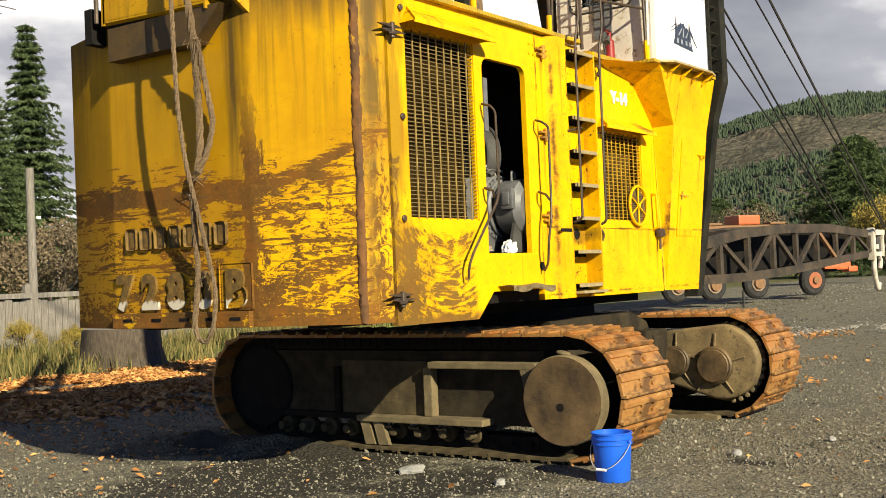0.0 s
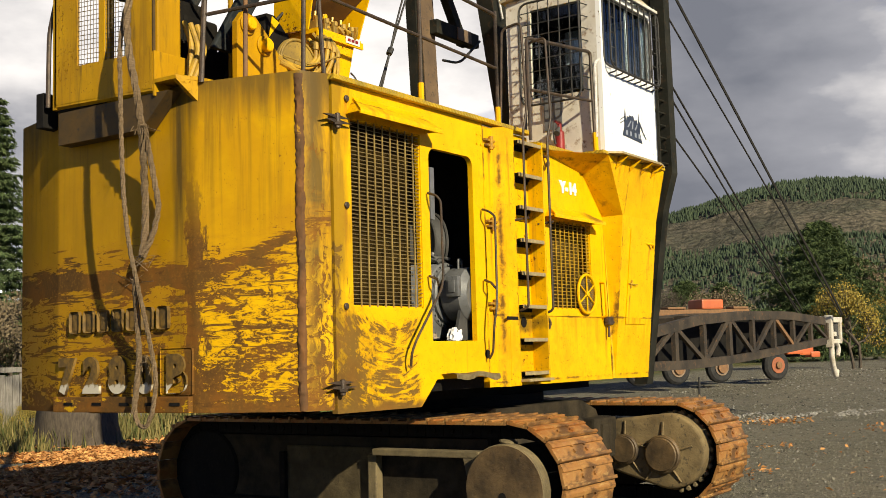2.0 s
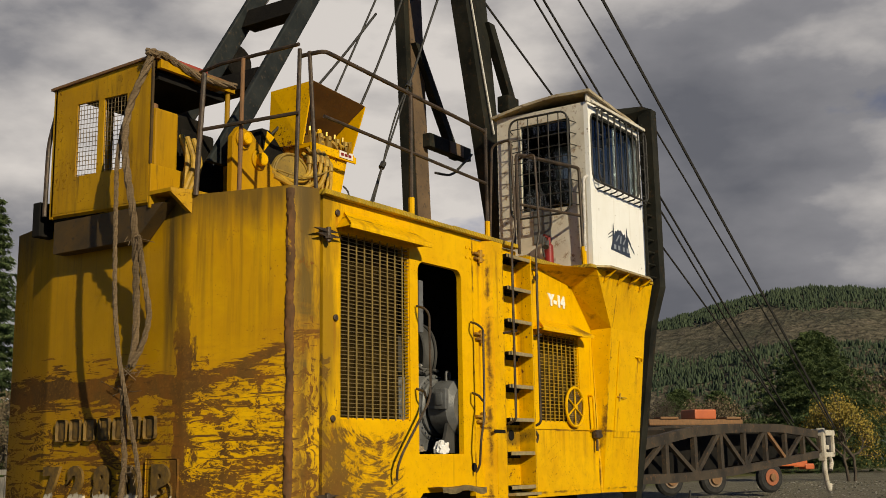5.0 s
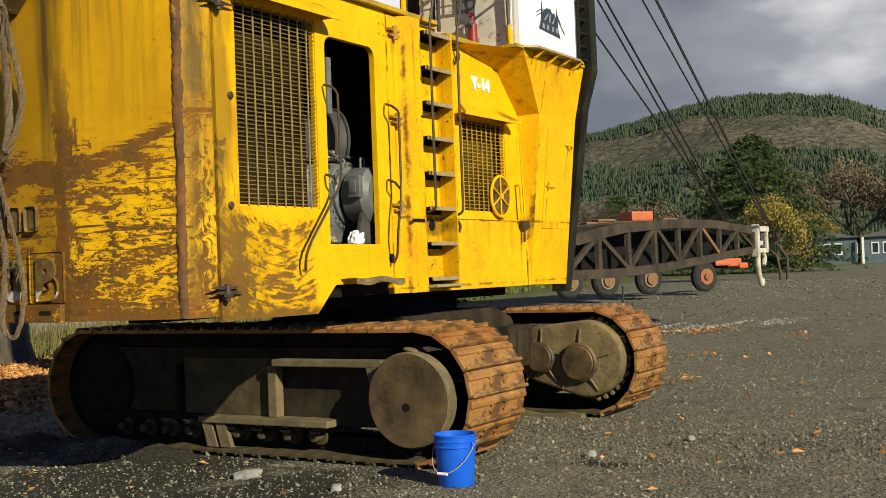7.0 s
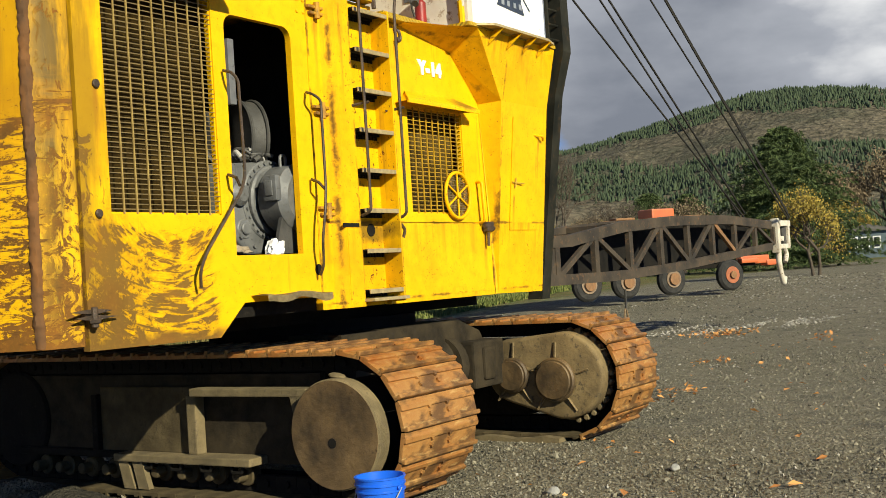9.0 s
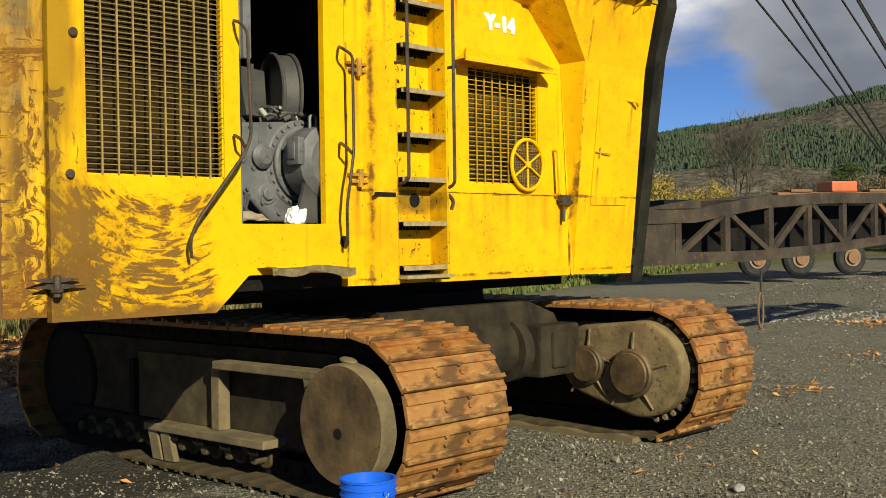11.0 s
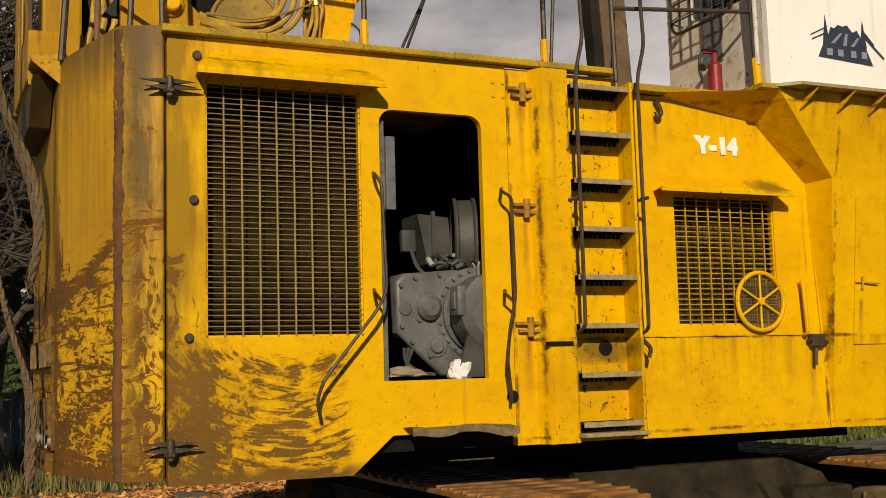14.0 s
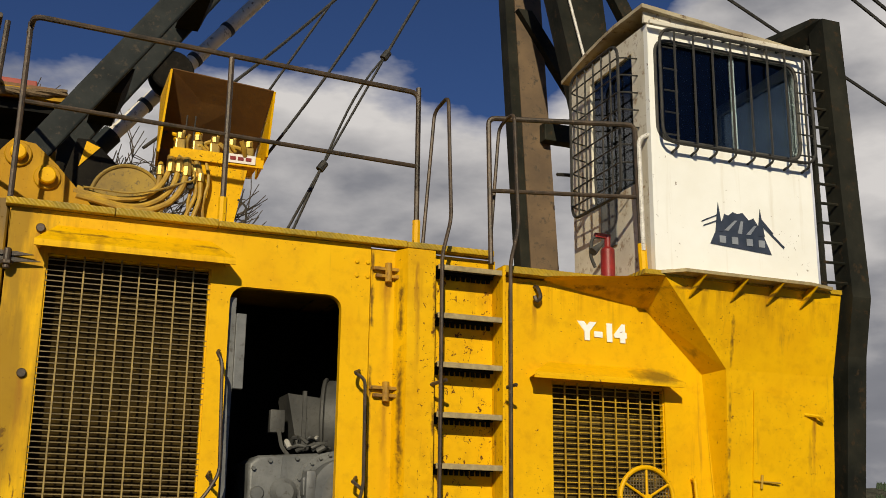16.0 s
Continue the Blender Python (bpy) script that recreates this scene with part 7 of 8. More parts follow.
    part("exhaust_stub", tube(bmesh.new(), [(-0.05, 3.0, 3.85), (-0.05, 3.0, 4.0)], 0.03, 8), M["rail"], yarder)


# dark brown holds the shade under the house overhang
M["under_brown"] = simple("shade_brown_yellow_sheet", (0.085, 0.045, 0.005), (0.035, 0.022, 0.008), 0.7, 0, 3, 0.2, (0.03, 0.02, 0.01))
M["red_faded"] = simple("faded_red_sheet", (0.36, 0.06, 0.035), (0.26, 0.045, 0.03), 0.6, 0, 5, 0.1)
rear_house()


# ---- gantry legs, boom and wire ropes ----
def gantry():
    bm = bmesh.new()
    prism(bm, [(4.47, 2.06, 3.72), (4.74, 2.06, 3.72), (4.48, 2.06, 8.2), (4.21, 2.06, 8.2)], (0, 0.14, 0))
    leg = part("gantry_leg", bm, M["black_steel"], yarder, "tall black steel gantry leg")
    part("flange", prism(bmesh.new(), [(4.56, 2.045, 3.72), (4.83, 2.045, 3.72), (4.57, 2.045, 8.2), (4.30, 2.045, 8.2)], (0, 0.012, 0)), M["rust_steel"], leg, "rust-brown leg face")
    bm = bmesh.new()
    prism(bm, [(4.90, 1.04, 3.72), (5.06, 1.08, 3.72), (4.66, 1.20, 8.0), (4.00, 1.16, 8.0)], (0, 0.2, 0))
    nl = part("gantry_leg", bm, M["black_steel"], yarder, "tall black steel gantry leg")
    part("edge_strip", tube(bmesh.new(), [(4.66, 1.06, 5.5), (4.16, 1.13, 7.6)], 0.012, 6), M["bars_white"], nl, "pale worn edge strip")
    part("brace", prism(bmesh.new(), [(4.66, 1.10, 6.9), (4.80, 1.10, 6.9), (5.34, 1.10, 5.95), (5.20, 1.10, 5.95)], (0, 0.1, 0)), M["black_steel"], nl)
    part("lug_block", boxes((4.95, 5.20, 1.02, 1.18, 5.86, 6.06), bev=0.015), M["black_steel"], nl)
    part("brace", prism(bmesh.new(), [(4.38, 1.97, 6.75), (4.52, 1.97, 6.75), (5.40, 1.99, 5.50), (5.26, 1.99, 5.50)], (0, 0.1, 0)), M["black_steel"], leg)
    part("brace", boxes((4.62, 5.55, 1.94, 2.06, 5.50, 5.67), bev=0.01), M["black_steel"], leg)
    part("brace_plate", boxes((5.05, 5.35, 1.925, 1.938, 5.51, 5.66)), M["rust_steel"], leg, "olive-brown brace plate")
    part("bent_rod", tube(bmesh.new(), bend([(4.74, 1.95, 5.19), (5.10, 1.95, 5.22), (5.58, 1.95, 5.60)], 0.15), 0.016, 6), M["cable"], leg, "", True)


M["rust_steel"] = simple("rust_brown_steel", (0.10, 0.066, 0.04), (0.17, 0.11, 0.06), 0.7, 0.1, 3, 0.3, (0.05, 0.04, 0.03))
gantry()

TOP = [(6.6, 1.98), (9.6, 2.03), (11.3, 2.22), (13.3, 2.32), (16.0, 2.36), (18.95, 2.25)]
BOT = [(6.6, 1.36), (9.1, 1.37), (11.1, 1.36), (13.3, 1.42), (15.9, 1.55), (18.8, 1.70)]


def zt(x):
    return float(np.interp(x, [a for a, _ in TOP], [b for _, b in TOP]))


def zb(x):
    return float(np.interp(x, [a for a, _ in BOT], [b for _, b in BOT]))


def boom():
    b = new("boom")
    b.parent = yarder
    tagged(b, "long black riveted truss boom, lowered near the ground")
    xs = [6.6 + k * 0.6 for k in range(21)]
    for y in (1.5, 2.45):
        part("top_chord", prism(bmesh.new(), [(a, y, zt(a)) for a in xs] + [(a, y, zt(a) - 0.16) for a in reversed(xs)], (0, 0.10, 0)), M["boom"], b)
        part("bottom_chord", prism(bmesh.new(), [(a, y, zb(a) + 0.14) for a in xs] + [(a, y, zb(a)) for a in reversed(xs)], (0, 0.10, 0)), M["boom"], b)
        st = [9.2 + 1.2 * k for k in range(9)]
        for k, x in enumerate(st):
            part("upright", boxes((x - 0.065, x + 0.065, y + 0.01, y + 0.08, zb(x) + 0.1, zt(x) - 0.1)), M["boom"], b)
            if k + 1 < len(st):
                n = st[k + 1]
                lo, hi = ((x, zb(x) + 0.1), (n, zt(n) - 0.1)) if k % 2 == 0 else ((x, zt(x) - 0.1), (n, zb(n) + 0.1))
                mt = M["rust_post"] if (k == 5 and y < 2) else M["boom"]
                part("diagonal", prism(bmesh.new(), [(lo[0] - 0.08, y + 0.012, lo[1]), (lo[0] + 0.10, y + 0.012, lo[1]), (hi[0] + 0.08, y + 0.012, hi[1]), (hi[0] - 0.10, y + 0.012, hi[1])], (0, 0.06, 0)), mt, b)
        part("foot_plate", boxes((6.6, 9.15, y + 0.02, y + 0.06, 1.47, 1.90)), M["boom"], b, "solid riveted foot plate")
    # added sheet: the truss's dark depth is in its near-black colour
    part("web_plate", prism(bmesh.new(), [(a, 1.95, zt(a) - 0.10) for a in xs[4:]] + [(a, 1.95, zb(a) + 0.10) for a in reversed(xs[4:])], (0, 0.03, 0)), M["dark_inside"], b, "added near-black sheet for the dark inside the truss")
    for x in xs[::2]:
        part("cross_tie", boxes((x - 0.04, x + 0.04, 1.6, 2.45, zt(x) - 0.11, zt(x) - 0.03)), M["boom"], b)
        part("cross_tie", boxes((x - 0.04, x + 0.04, 1.6, 2.45, zb(x) + 0.03, zb(x) + 0.11)), M["boom"], b)
    # pale fairlead at the tip with a sheave and a hanging pipe
    bm = boxes((18.85, 19.0, 1.45, 1.6, 1.62, 2.32), (19.0, 19.75, 1.45, 1.6, 2.16, 2.28), (19.0, 19.65, 1.45, 1.6, 1.70, 1.80), (18.9, 19.0, 1.45, 2.5, 2.2, 2.3), (19.56, 19.68, 1.45, 1.6, 1.74, 2.18), (19.0, 19.3, 1.47, 1.58, 1.86, 1.96), bev=0.015)
    f = part("fairlead", bm, M["tip_white"], b, "pale chipped fairlead frame at the tip")
    part("sheave", disc(bmesh.new(), (19.6, 1.62, 2.0), (0, -1, 0), 0.24, 0.12, 28, 0.03), M["rubber"], f)
    part("sheave_rim", disc(bmesh.new(), (19.72, 1.6, 2.0), (0, -1, 0), 0.25, 0.05, 28, 0.02), M["tip_white"], f)
    part("hanging_pipe", tube(bmesh.new(), bend([(18.95, 1.5, 1.70), (18.93, 1.5, 1.42), (19.02, 1.5, 1.18), (19.16, 1.5, 0.98), (19.24, 1.5, 1.12)], 0.08), 0.058, 10), M["tip_white"], f, "bent pale pipe hanging from the tip", True)
    part("hook_block", tube(bmesh.new(), bend([(19.35, 1.5, 1.72), (19.5, 1.5, 1.6), (19.38, 1.5, 1.42)], 0.08), 0.05, 8), M["tip_white"], f)


M["boom"] = simple("weathered_boom_steel", (0.018, 0.014, 0.010), (0.060, 0.044, 0.028), 0.8, 0.0, 2.5, 0.3, (0.12, 0.062, 0.026))
M["tip_white"] = simple("chipped_pale_paint", (0.60, 0.56, 0.48), (0.36, 0.30, 0.22), 0.6, 0, 4, 0.2, (0.14, 0.075, 0.035))
boom()


def rope(name, a, b, r, parent, sag=0.0, mat="cable", n=8):
    a, b = Vector(a), Vector(b)
    pts = [a.lerp(b, k / n) - Vector((0, 0, sag * math.sin(math.pi * k / n))) for k in range(n + 1)]
    return part(name, tube(bmesh.new(), pts, r, 6), M[mat], parent, "", True)


SL = Vector((11.46, 1.6, 1.22))


def wire_ropes():
    # guy and hoist ropes from the mast head down to the boom: plane y, fall per metre, height at x = 0, lower end, radius
    for y, fall, z0, xe, r in ((1.6, 0.439, 9.89, 17.2, 0.016), (1.58, 0.554, 11.94, 17.2, 0.019), (1.62, 0.554, 11.78, 17.3, 0.017), (1.25, 0.508, 11.90, 18.9, 0.016), (1.22, 0.562, 12.94, 18.9, 0.016), (1.25, 0.562, 13.02, 18.95, 0.016), (1.28, 0.562, 13.12, 19.0, 0.014)):
        rope("wire_rope", (3.0, y, z0 - 3.0 * fall), (xe, y, z0 - xe * fall), r, yarder)
    # twin ropes with a clamp near the console
    for d in (0, 0.05):
        rope("wire_rope", (2.04 + d, 0.95, 4.0), (2.33, 0.95, 4.62), 0.011, yarder)
    rope("wire_rope", (2.33, 0.95, 4.62), (2.79, 0.95, 5.57), 0.010, yarder)
    rope("wire_rope", (2.79, 0.95, 5.57), (3.6, 0.95, 7.2), 0.013, yarder)
    rope("wire_rope", (2.33, 0.95, 4.62), (2.79, 0.95, 5.57), 0.010, yarder, -0.1)
    for p in ((2.33, 0.95, 4.62), (2.79, 0.95, 5.57)):
        v = Vector(p)
        part("rope_clamp", tube(bmesh.new(), [v - Vector((0.02, 0, 0.03)), v + Vector((0.02, 0, 0.03))], 0.03, 8), M["cable"], yarder)
    rope("wire_rope", (1.95, 1.2, 4.7), (3.2, 1.2, 7.0), 0.013, yarder, 0.10)
    rope("wire_rope", (1.6, 1.3, 4.6), (3.0, 1.3, 7.1), 0.011, yarder, 0.0)
    rope("wire_rope", (1.1, 1.3, 4.7), (2.7, 1.3, 6.4), 0.013, yarder, 0.05)
    # hemp ropes hanging down the back
    def strand(pts, r, label=""):
        """A laid rope: three twisted yarns along a smooth line."""
        pts = [Vector(p) for p in bend(pts, 0.3, 6)]
        line, run = [], 0.0
        for p, q in zip(pts, pts[1:]):
            n = max(1, int((q - p).length / (r * 1.1)))
            line += [p.lerp(q, k / n) for k in range(n)]
        line.append(pts[-1])
        bm = bmesh.new()
        for j in range(3):
            run, out = 0.0, []
            for k, p in enumerate(line):
                d = (line[min(k + 1, len(line) - 1)] - line[max(k - 1, 0)]).normalized()
                u = d.cross(Vector((1, 0.2, 0.1))).normalized()
                w = d.cross(u)
                if k:
                    run += (p - line[k - 1]).length
                an = run / (r * 1.9) + j * 2.094
                out.append(p + (u * math.cos(an) + w * math.sin(an)) * r * 0.5)
            tube(bm, out, r * 0.56, 5)
        part("hemp_rope", bm, M["rope"], yarder, label, True)

    lab = "frayed hemp rope hanging down the back"
    strand([(-0.40, 1.24, 5.0), (-0.47, 1.34, 4.68), (-0.54, 1.38, 4.36), (-0.57, 1.39, 4.1), (-0.575, 1.37, 3.75), (-0.58, 1.36, 3.49), (-0.56, 1.36, 2.97), (-0.53, 1.33, 2.58), (-0.47, 1.32, 2.33), (-0.39, 1.32, 2.05), (-0.31, 1.35, 1.84), (-0.29, 1.30, 1.58), (-0.30, 1.34, 1.32), (-0.30, 1.42, 1.20), (-0.30, 1.52, 1.25), (-0.30, 1.54, 1.35)], 0.019, lab)
    strand([(-0.40, 1.22, 4.99), (-0.50, 1.34, 4.6), (-0.575, 1.31, 4.30), (-0.57, 1.26, 3.98), (-0.54, 1.22, 3.72), (-0.48, 1.26, 3.56), (-0.39, 1.33, 3.31), (-0.32, 1.40, 3.14), (-0.27, 1.44, 2.88), (-0.28, 1.44, 2.67), (-0.31, 1.44, 2.53)], 0.030, lab)
    strand([(-0.46, 1.24, 3.52), (-0.31, 1.32, 3.20), (-0.265, 1.29, 2.90), (-0.28, 1.35, 2.69), (-0.31, 1.43, 2.525)], 0.024, lab)
    strand([(-0.47, 1.34, 2.34), (-0.36, 1.44, 2.04), (-0.31, 1.47, 1.75), (-0.31, 1.54, 1.32)], 0.024, lab)
    strand([(-0.38, 1.24, 5.03), (-0.28, 1.21, 5.04), (-0.1, 1.22, 5.0), (0.1, 1.20, 4.95), (0.35, 1.20, 4.96), (0.55, 1.22, 5.0)], 0.030, "knotted hemp rope along the roof edge")
    bm = bmesh.new()
    tube(bm, [Vector((-0.385, 1.235, 5.03)) + 0.04 * Vector((math.cos(k * 0.7), 0.6 * math.sin(k * 0.7), 0.35 * math.sin(k * 1.1))) for k in range(20)], 0.022, 6)
    part("rope_knot", bm, M["rope"], yarder, "", True)
    # frayed yarn ends
    rr = random.Random(6)
    bm = bmesh.new()
    for c in ((-0.31, 1.44, 2.53), (-0.46, 1.36, 2.36), (-0.46, 1.27, 3.5), (-0.31, 1.40, 1.75)):
        for _ in range(9):
            p = Vector(c)
            tube(bm, [p, p + Vector((rr.gauss(0, 0.02), rr.gauss(0, 0.05), rr.gauss(-0.03, 0.03))), p + Vector((rr.gauss(0, 0.03), rr.gauss(0, 0.09), rr.gauss(-0.07, 0.04)))], 0.003, 3)
    tagged(part("frayed_yarn_tuft", bm, M["rope"], yarder), "loose frayed yarns on the hanging rope", kind="stuff")
    # sling hung under the boom
    part("sling_chain", tube(bmesh.new(), [(SL.x, SL.y, SL.z), (SL.x - 0.01, SL.y, SL.z - 0.3)], 0.02, 6), M["cable"], yarder)
    loop = [SL + Vector((0.07 * math.sin(a) - 0.02, 0, -0.29 - 0.24 * (1 - math.cos(a)))) for a in [k * math.pi / 10 for k in range(21)]]
    part("sling_loop", tube(bmesh.new(), loop, 0.016, 6), M["rope"], yarder, "pale rope sling", True)


wire_ropes()


# ---- bucket ----
def bucket():
    bx, by, g = 1.62, -1.02, 0.0
    b = thing("bucket", "blue plastic pail standing open by the track", "bucket", at=(bx, by, g))
    bm = bmesh.new()
    prof = [(0.0, 0.0), (0.128, 0.0), (0.132, 0.006), (0.150, 0.285), (0.160, 0.287), (0.160, 0.297), (0.151, 0.299), (0.153, 0.325), (0.161, 0.327), (0.161, 0.337), (0.154, 0.339), (0.155, 0.366), (0.162, 0.368), (0.162, 0.378), (0.148, 0.378), (0.126, 0.010), (0.0, 0.010)]
    seg = 40
    rings = [[bm.verts.new((r * math.cos(k * 2 * math.pi / seg), r * math.sin(k * 2 * math.pi / seg), z)) for k in range(seg)] if r else [bm.verts.new((0, 0, z))] for r, z in prof]
    for p, q in zip(rings, rings[1:]):
        for k in range(seg):
            j = (k + 1) % seg
            if len(p) == 1:
                bm.faces.new((p[0], q[j], q[k]))
            elif len(q) == 1:
                bm.faces.new((p[k], p[j], q[0]))
            else:
                bm.faces.new((p[k], p[j], q[j], q[k]))
    bmesh.ops.recalc_face_normals(bm, faces=bm.faces)
    part("shell", bm, M["plastic_blue"], b, "", True)
    h = []
    for k in range(13):
        a = math.pi * k / 12
        h.append((-0.06 * math.sin(a) - 0.135 * math.sin(a), 0.165 * math.cos(a), 0.31 - 0.20 * math.sin(a)))
    hd = part("wire_handle", tube(bmesh.new(), h, 0.0035, 6), M["chrome"], b, "bent wire handle", True)
    part("grip", tube(bmesh.new(), [(-0.195, 0.04, 0.112), (-0.195, -0.04, 0.112)], 0.011, 8), M["white_paint"], hd)
    for s in (-1, 1):
        part("ear", disc(bmesh.new(), (-0.10 * 0 - 0.02, s * 0.155, 0.312), (0, s, 0), 0.016, 0.012, 12, 0.003), M["plastic_blue"], b)


bucket()


# ---- ground clutter ----
def stones():
    rng = random.Random(8)
    dark, pale = ([], []), ([], [])
    ico = bmesh.new()
    for p in ((1, 0, 0), (-1, 0, 0), (0, 1, 0), (0, -1, 0), (0, 0, 1), (0, 0, -1)):
        ico.verts.new(p)
    ico.verts.ensure_lookup_table()
    for a in (0, 1):
        for b in (2, 3):
            for c in (4, 5):
                f = ico.faces.new((ico.verts[a], ico.verts[b], ico.verts[c]))
                if f.normal.dot(f.calc_center_median()) < 0:
                    f.normal_flip()
    ico.verts.index_update()
    iv = [v.co.copy() for v in ico.verts]
    fv = [[v.index for v in f.verts] for f in ico.faces]
    ico.free()
    n = 0
    while n < 56000:
        x, y = rng.uniform(-2, 17), rng.uniform(-5.5, 9)
        d = math.hypot(x + 3, y + 5.5)
        if d < 3.2 or rng.random() > min(1.0, (8.0 / max(d, 1)) ** 1.6):
            continue
        if 5.2 < x < 6.2 and -0.8 < y < 3.6 or 2.05 < x < 3.0 and -0.7 < y < 3.8:
            continue
        s = rng.choice((0.006, 0.007, 0.009, 0.011, 0.014)) * rng.uniform(0.7, 1.3)
        if rng.random() < 0.012:
            s *= 2.0
        q = Euler((rng.uniform(0, 6), rng.uniform(0, 6), rng.uniform(0, 6))).to_matrix()
        st = Vector((rng.uniform(0.7, 1.5), rng.uniform(0.7, 1.3), rng.uniform(0.4, 0.9)))
        verts, faces = pale if rng.random() < 0.035 else dark
        b0 = len(verts)
        for c in iv:
            p = q @ Vector((c.x * st.x, c.y * st.y, c.z * st.z)) * s * rng.uniform(0.8, 1.15)
            verts.append((x + p.x, y + p.y, p.z + s * 0.25 - 0.004))
        faces += [[b0 + k for k in f] for f in fv]
        n += 1
    for _ in range(800):
        y = rng.uniform(0.9, 4.6)
        x = float(np.interp(y, (0.9, 1.3, 2.3, 3.0, 4.6), (21.0, 20.2, 19.2, 18.6, 17.6))) + rng.gauss(0, 0.55) + 0.5 * math.sin(y * 4.1)
        if math.sin(y * 9.0) + math.sin(y * 5.3 + 1) < rng.uniform(-1.8, 0.6):
            continue
        s = rng.uniform(0.012, 0.045)
        verts, faces = pale
        b0 = len(verts)
        for c in iv:
            p = c * s * rng.uniform(0.7, 1.2)
            verts.append((x + p.x, y + p.y, ground_z(x, y) + p.z * 0.6 + s * 0.3))
        faces += [[b0 + k for k in f] for f in fv]
    for _ in range(7000):
        x, y = rng.uniform(9, 42), rng.uniform(-5, 9)
        s = rng.uniform(0.010, 0.026) * (0.6 + x / 25)
        verts, faces = pale if rng.random() < 0.22 else dark
        b0 = len(verts)
        for c in iv:
            p = c * s * rng.uniform(0.7, 1.2)
            verts.append((x + p.x, y + p.y, ground_z(x, y) + p.z * 0.6 + s * 0.2))
        faces += [[b0 + k for k in f] for f in fv]
    for name, (verts, faces), mat, lab in (("loose_gravel", dark, "gravel", "scattered crushed dark grey gravel"), ("pale_gravel", pale, "pale_gravel", "scattered pale stones and a thin pale windrow")):
        me = bpy.data.meshes.new(name)
        me.from_pydata(verts, [], faces)
        me.materials.append(M[mat])
        tagged(new(name, me), lab, "gravel", kind="stuff")


stones()


def bank():
    """A low bank of packed gravel against the rear of the near track."""
    bm = bmesh.new()
    rows = []
    for i in range(40):
        y = 1.75 + 0.06 * i
        e = math.sin(math.pi * min(1.0, i / 12) / 2)
        row = []
        for j in range(9):
            u = j / 8
            h = 0.13 * e * math.sin(math.pi * u) ** 0.8
            row.append(bm.verts.new((1.60 + 0.50 * u, y, h * (1 + 0.5 * noise.noise(Vector((u * 5, y * 4, 1)))) - 0.012)))
        rows.append(row)
    for p, q in zip(rows, rows[1:]):
        for j in range(8):
            bm.faces.new((p[j], p[j + 1], q[j + 1], q[j]))
    bmesh.ops.recalc_face_normals(bm, faces=bm.faces)
    tagged(link_mesh("gravel_bank", bm, M["ground"], True), "low bank of packed gravel against the track", "gravel bank")


bank()


def rock(x, y, s, label, flat=0.6):
    bm = bmesh.new()
    bmesh.ops.create_icosphere(bm, subdivisions=3, radius=1)
    for v in bm.verts:
        k = 1 + 0.35 * noise.noise(v.co * 1.3 + Vector((x * 5, y * 3, 0)))
        v.co = Vector((v.co.x * s * k, v.co.y * s * k * 0.7, max(v.co.z, -0.35) * s * k * flat))
    ob = link_mesh("rock", bm, M["stone"], False)
    ob.location = (x, y, s * 0.35 * flat)
    tagged(ob, label, "rock", "rocks by the track")


rock(1.30, 0.72, 0.14, "flat tan rock on the gravel", 0.35)
rock(1.12, -0.29, 0.055, "small pale rock on the gravel")
rock(3.08, -1.46, 0.06, "small pale rock on the gravel")
rock(4.15, -1.95, 0.05, "small grey rock on the gravel")


def leaves_on_ground():
    rng = random.Random(21)
    verts, faces = [], []
    n = 0
    while n < 22400:
        if n < 20000:
            u = rng.random()
            x, y = 2.2 + 8.5 * u + rng.gauss(0, 1.6), 8.2 + 5.6 * rng.random() + rng.gauss(0, 0.9)
            if noise.noise(Vector((x * 0.8, y * 0.8, 2))) < -0.28:
                continue
        elif n < 20180:
            x, y = 17.8 + rng.gauss(0, 0.5), 2.4 + rng.gauss(0, 0.35)
        elif n < 20280:
            x, y = rng.choice(((13.0, 0.85), (8.8, -0.1), (16.6, 0.1))) 
            x, y = x + rng.gauss(0, 0.35), y + rng.gauss(0, 0.14)
        elif n < 20520:
            x, y = rng.uniform(-1, 16), rng.uniform(-4, 8)
        else:
            x, y = rng.uniform(-1.5, 8), 9.5 - abs(rng.gauss(0, 3.2))
            if y < 2.0 or (x > 1.7 and y < 4.3):
                n += 1
                continue
        s = rng.uniform(0.04, 0.10) if n < 20000 else rng.uniform(0.02, 0.055)
        q = Euler((rng.gauss(0, 0.4), rng.gauss(0, 0.4), rng.uniform(0, 6.3))).to_matrix()
        b0 = len(verts)
        for u, w in ((-1, 0), (-0.3, -0.6), (1, 0), (-0.2, 0.65)):
            p = q @ Vector((u * s, w * s, 0.25 * s * abs(w)))
            verts.append((x + p.x, y + p.y, ground_z(x, y) + 0.02 + p.z))
        faces.append((b0, b0 + 1, b0 + 2, b0 + 3))
        n += 1
    me = bpy.data.meshes.new("fallen_leaves")
    me.from_pydata(verts, [], faces)
    me.materials.append(M["fallen"])
    tagged(new("fallen_leaves", me), "brown fallen leaves drifted on the gravel", "leaves", kind="stuff")


leaves_on_ground()


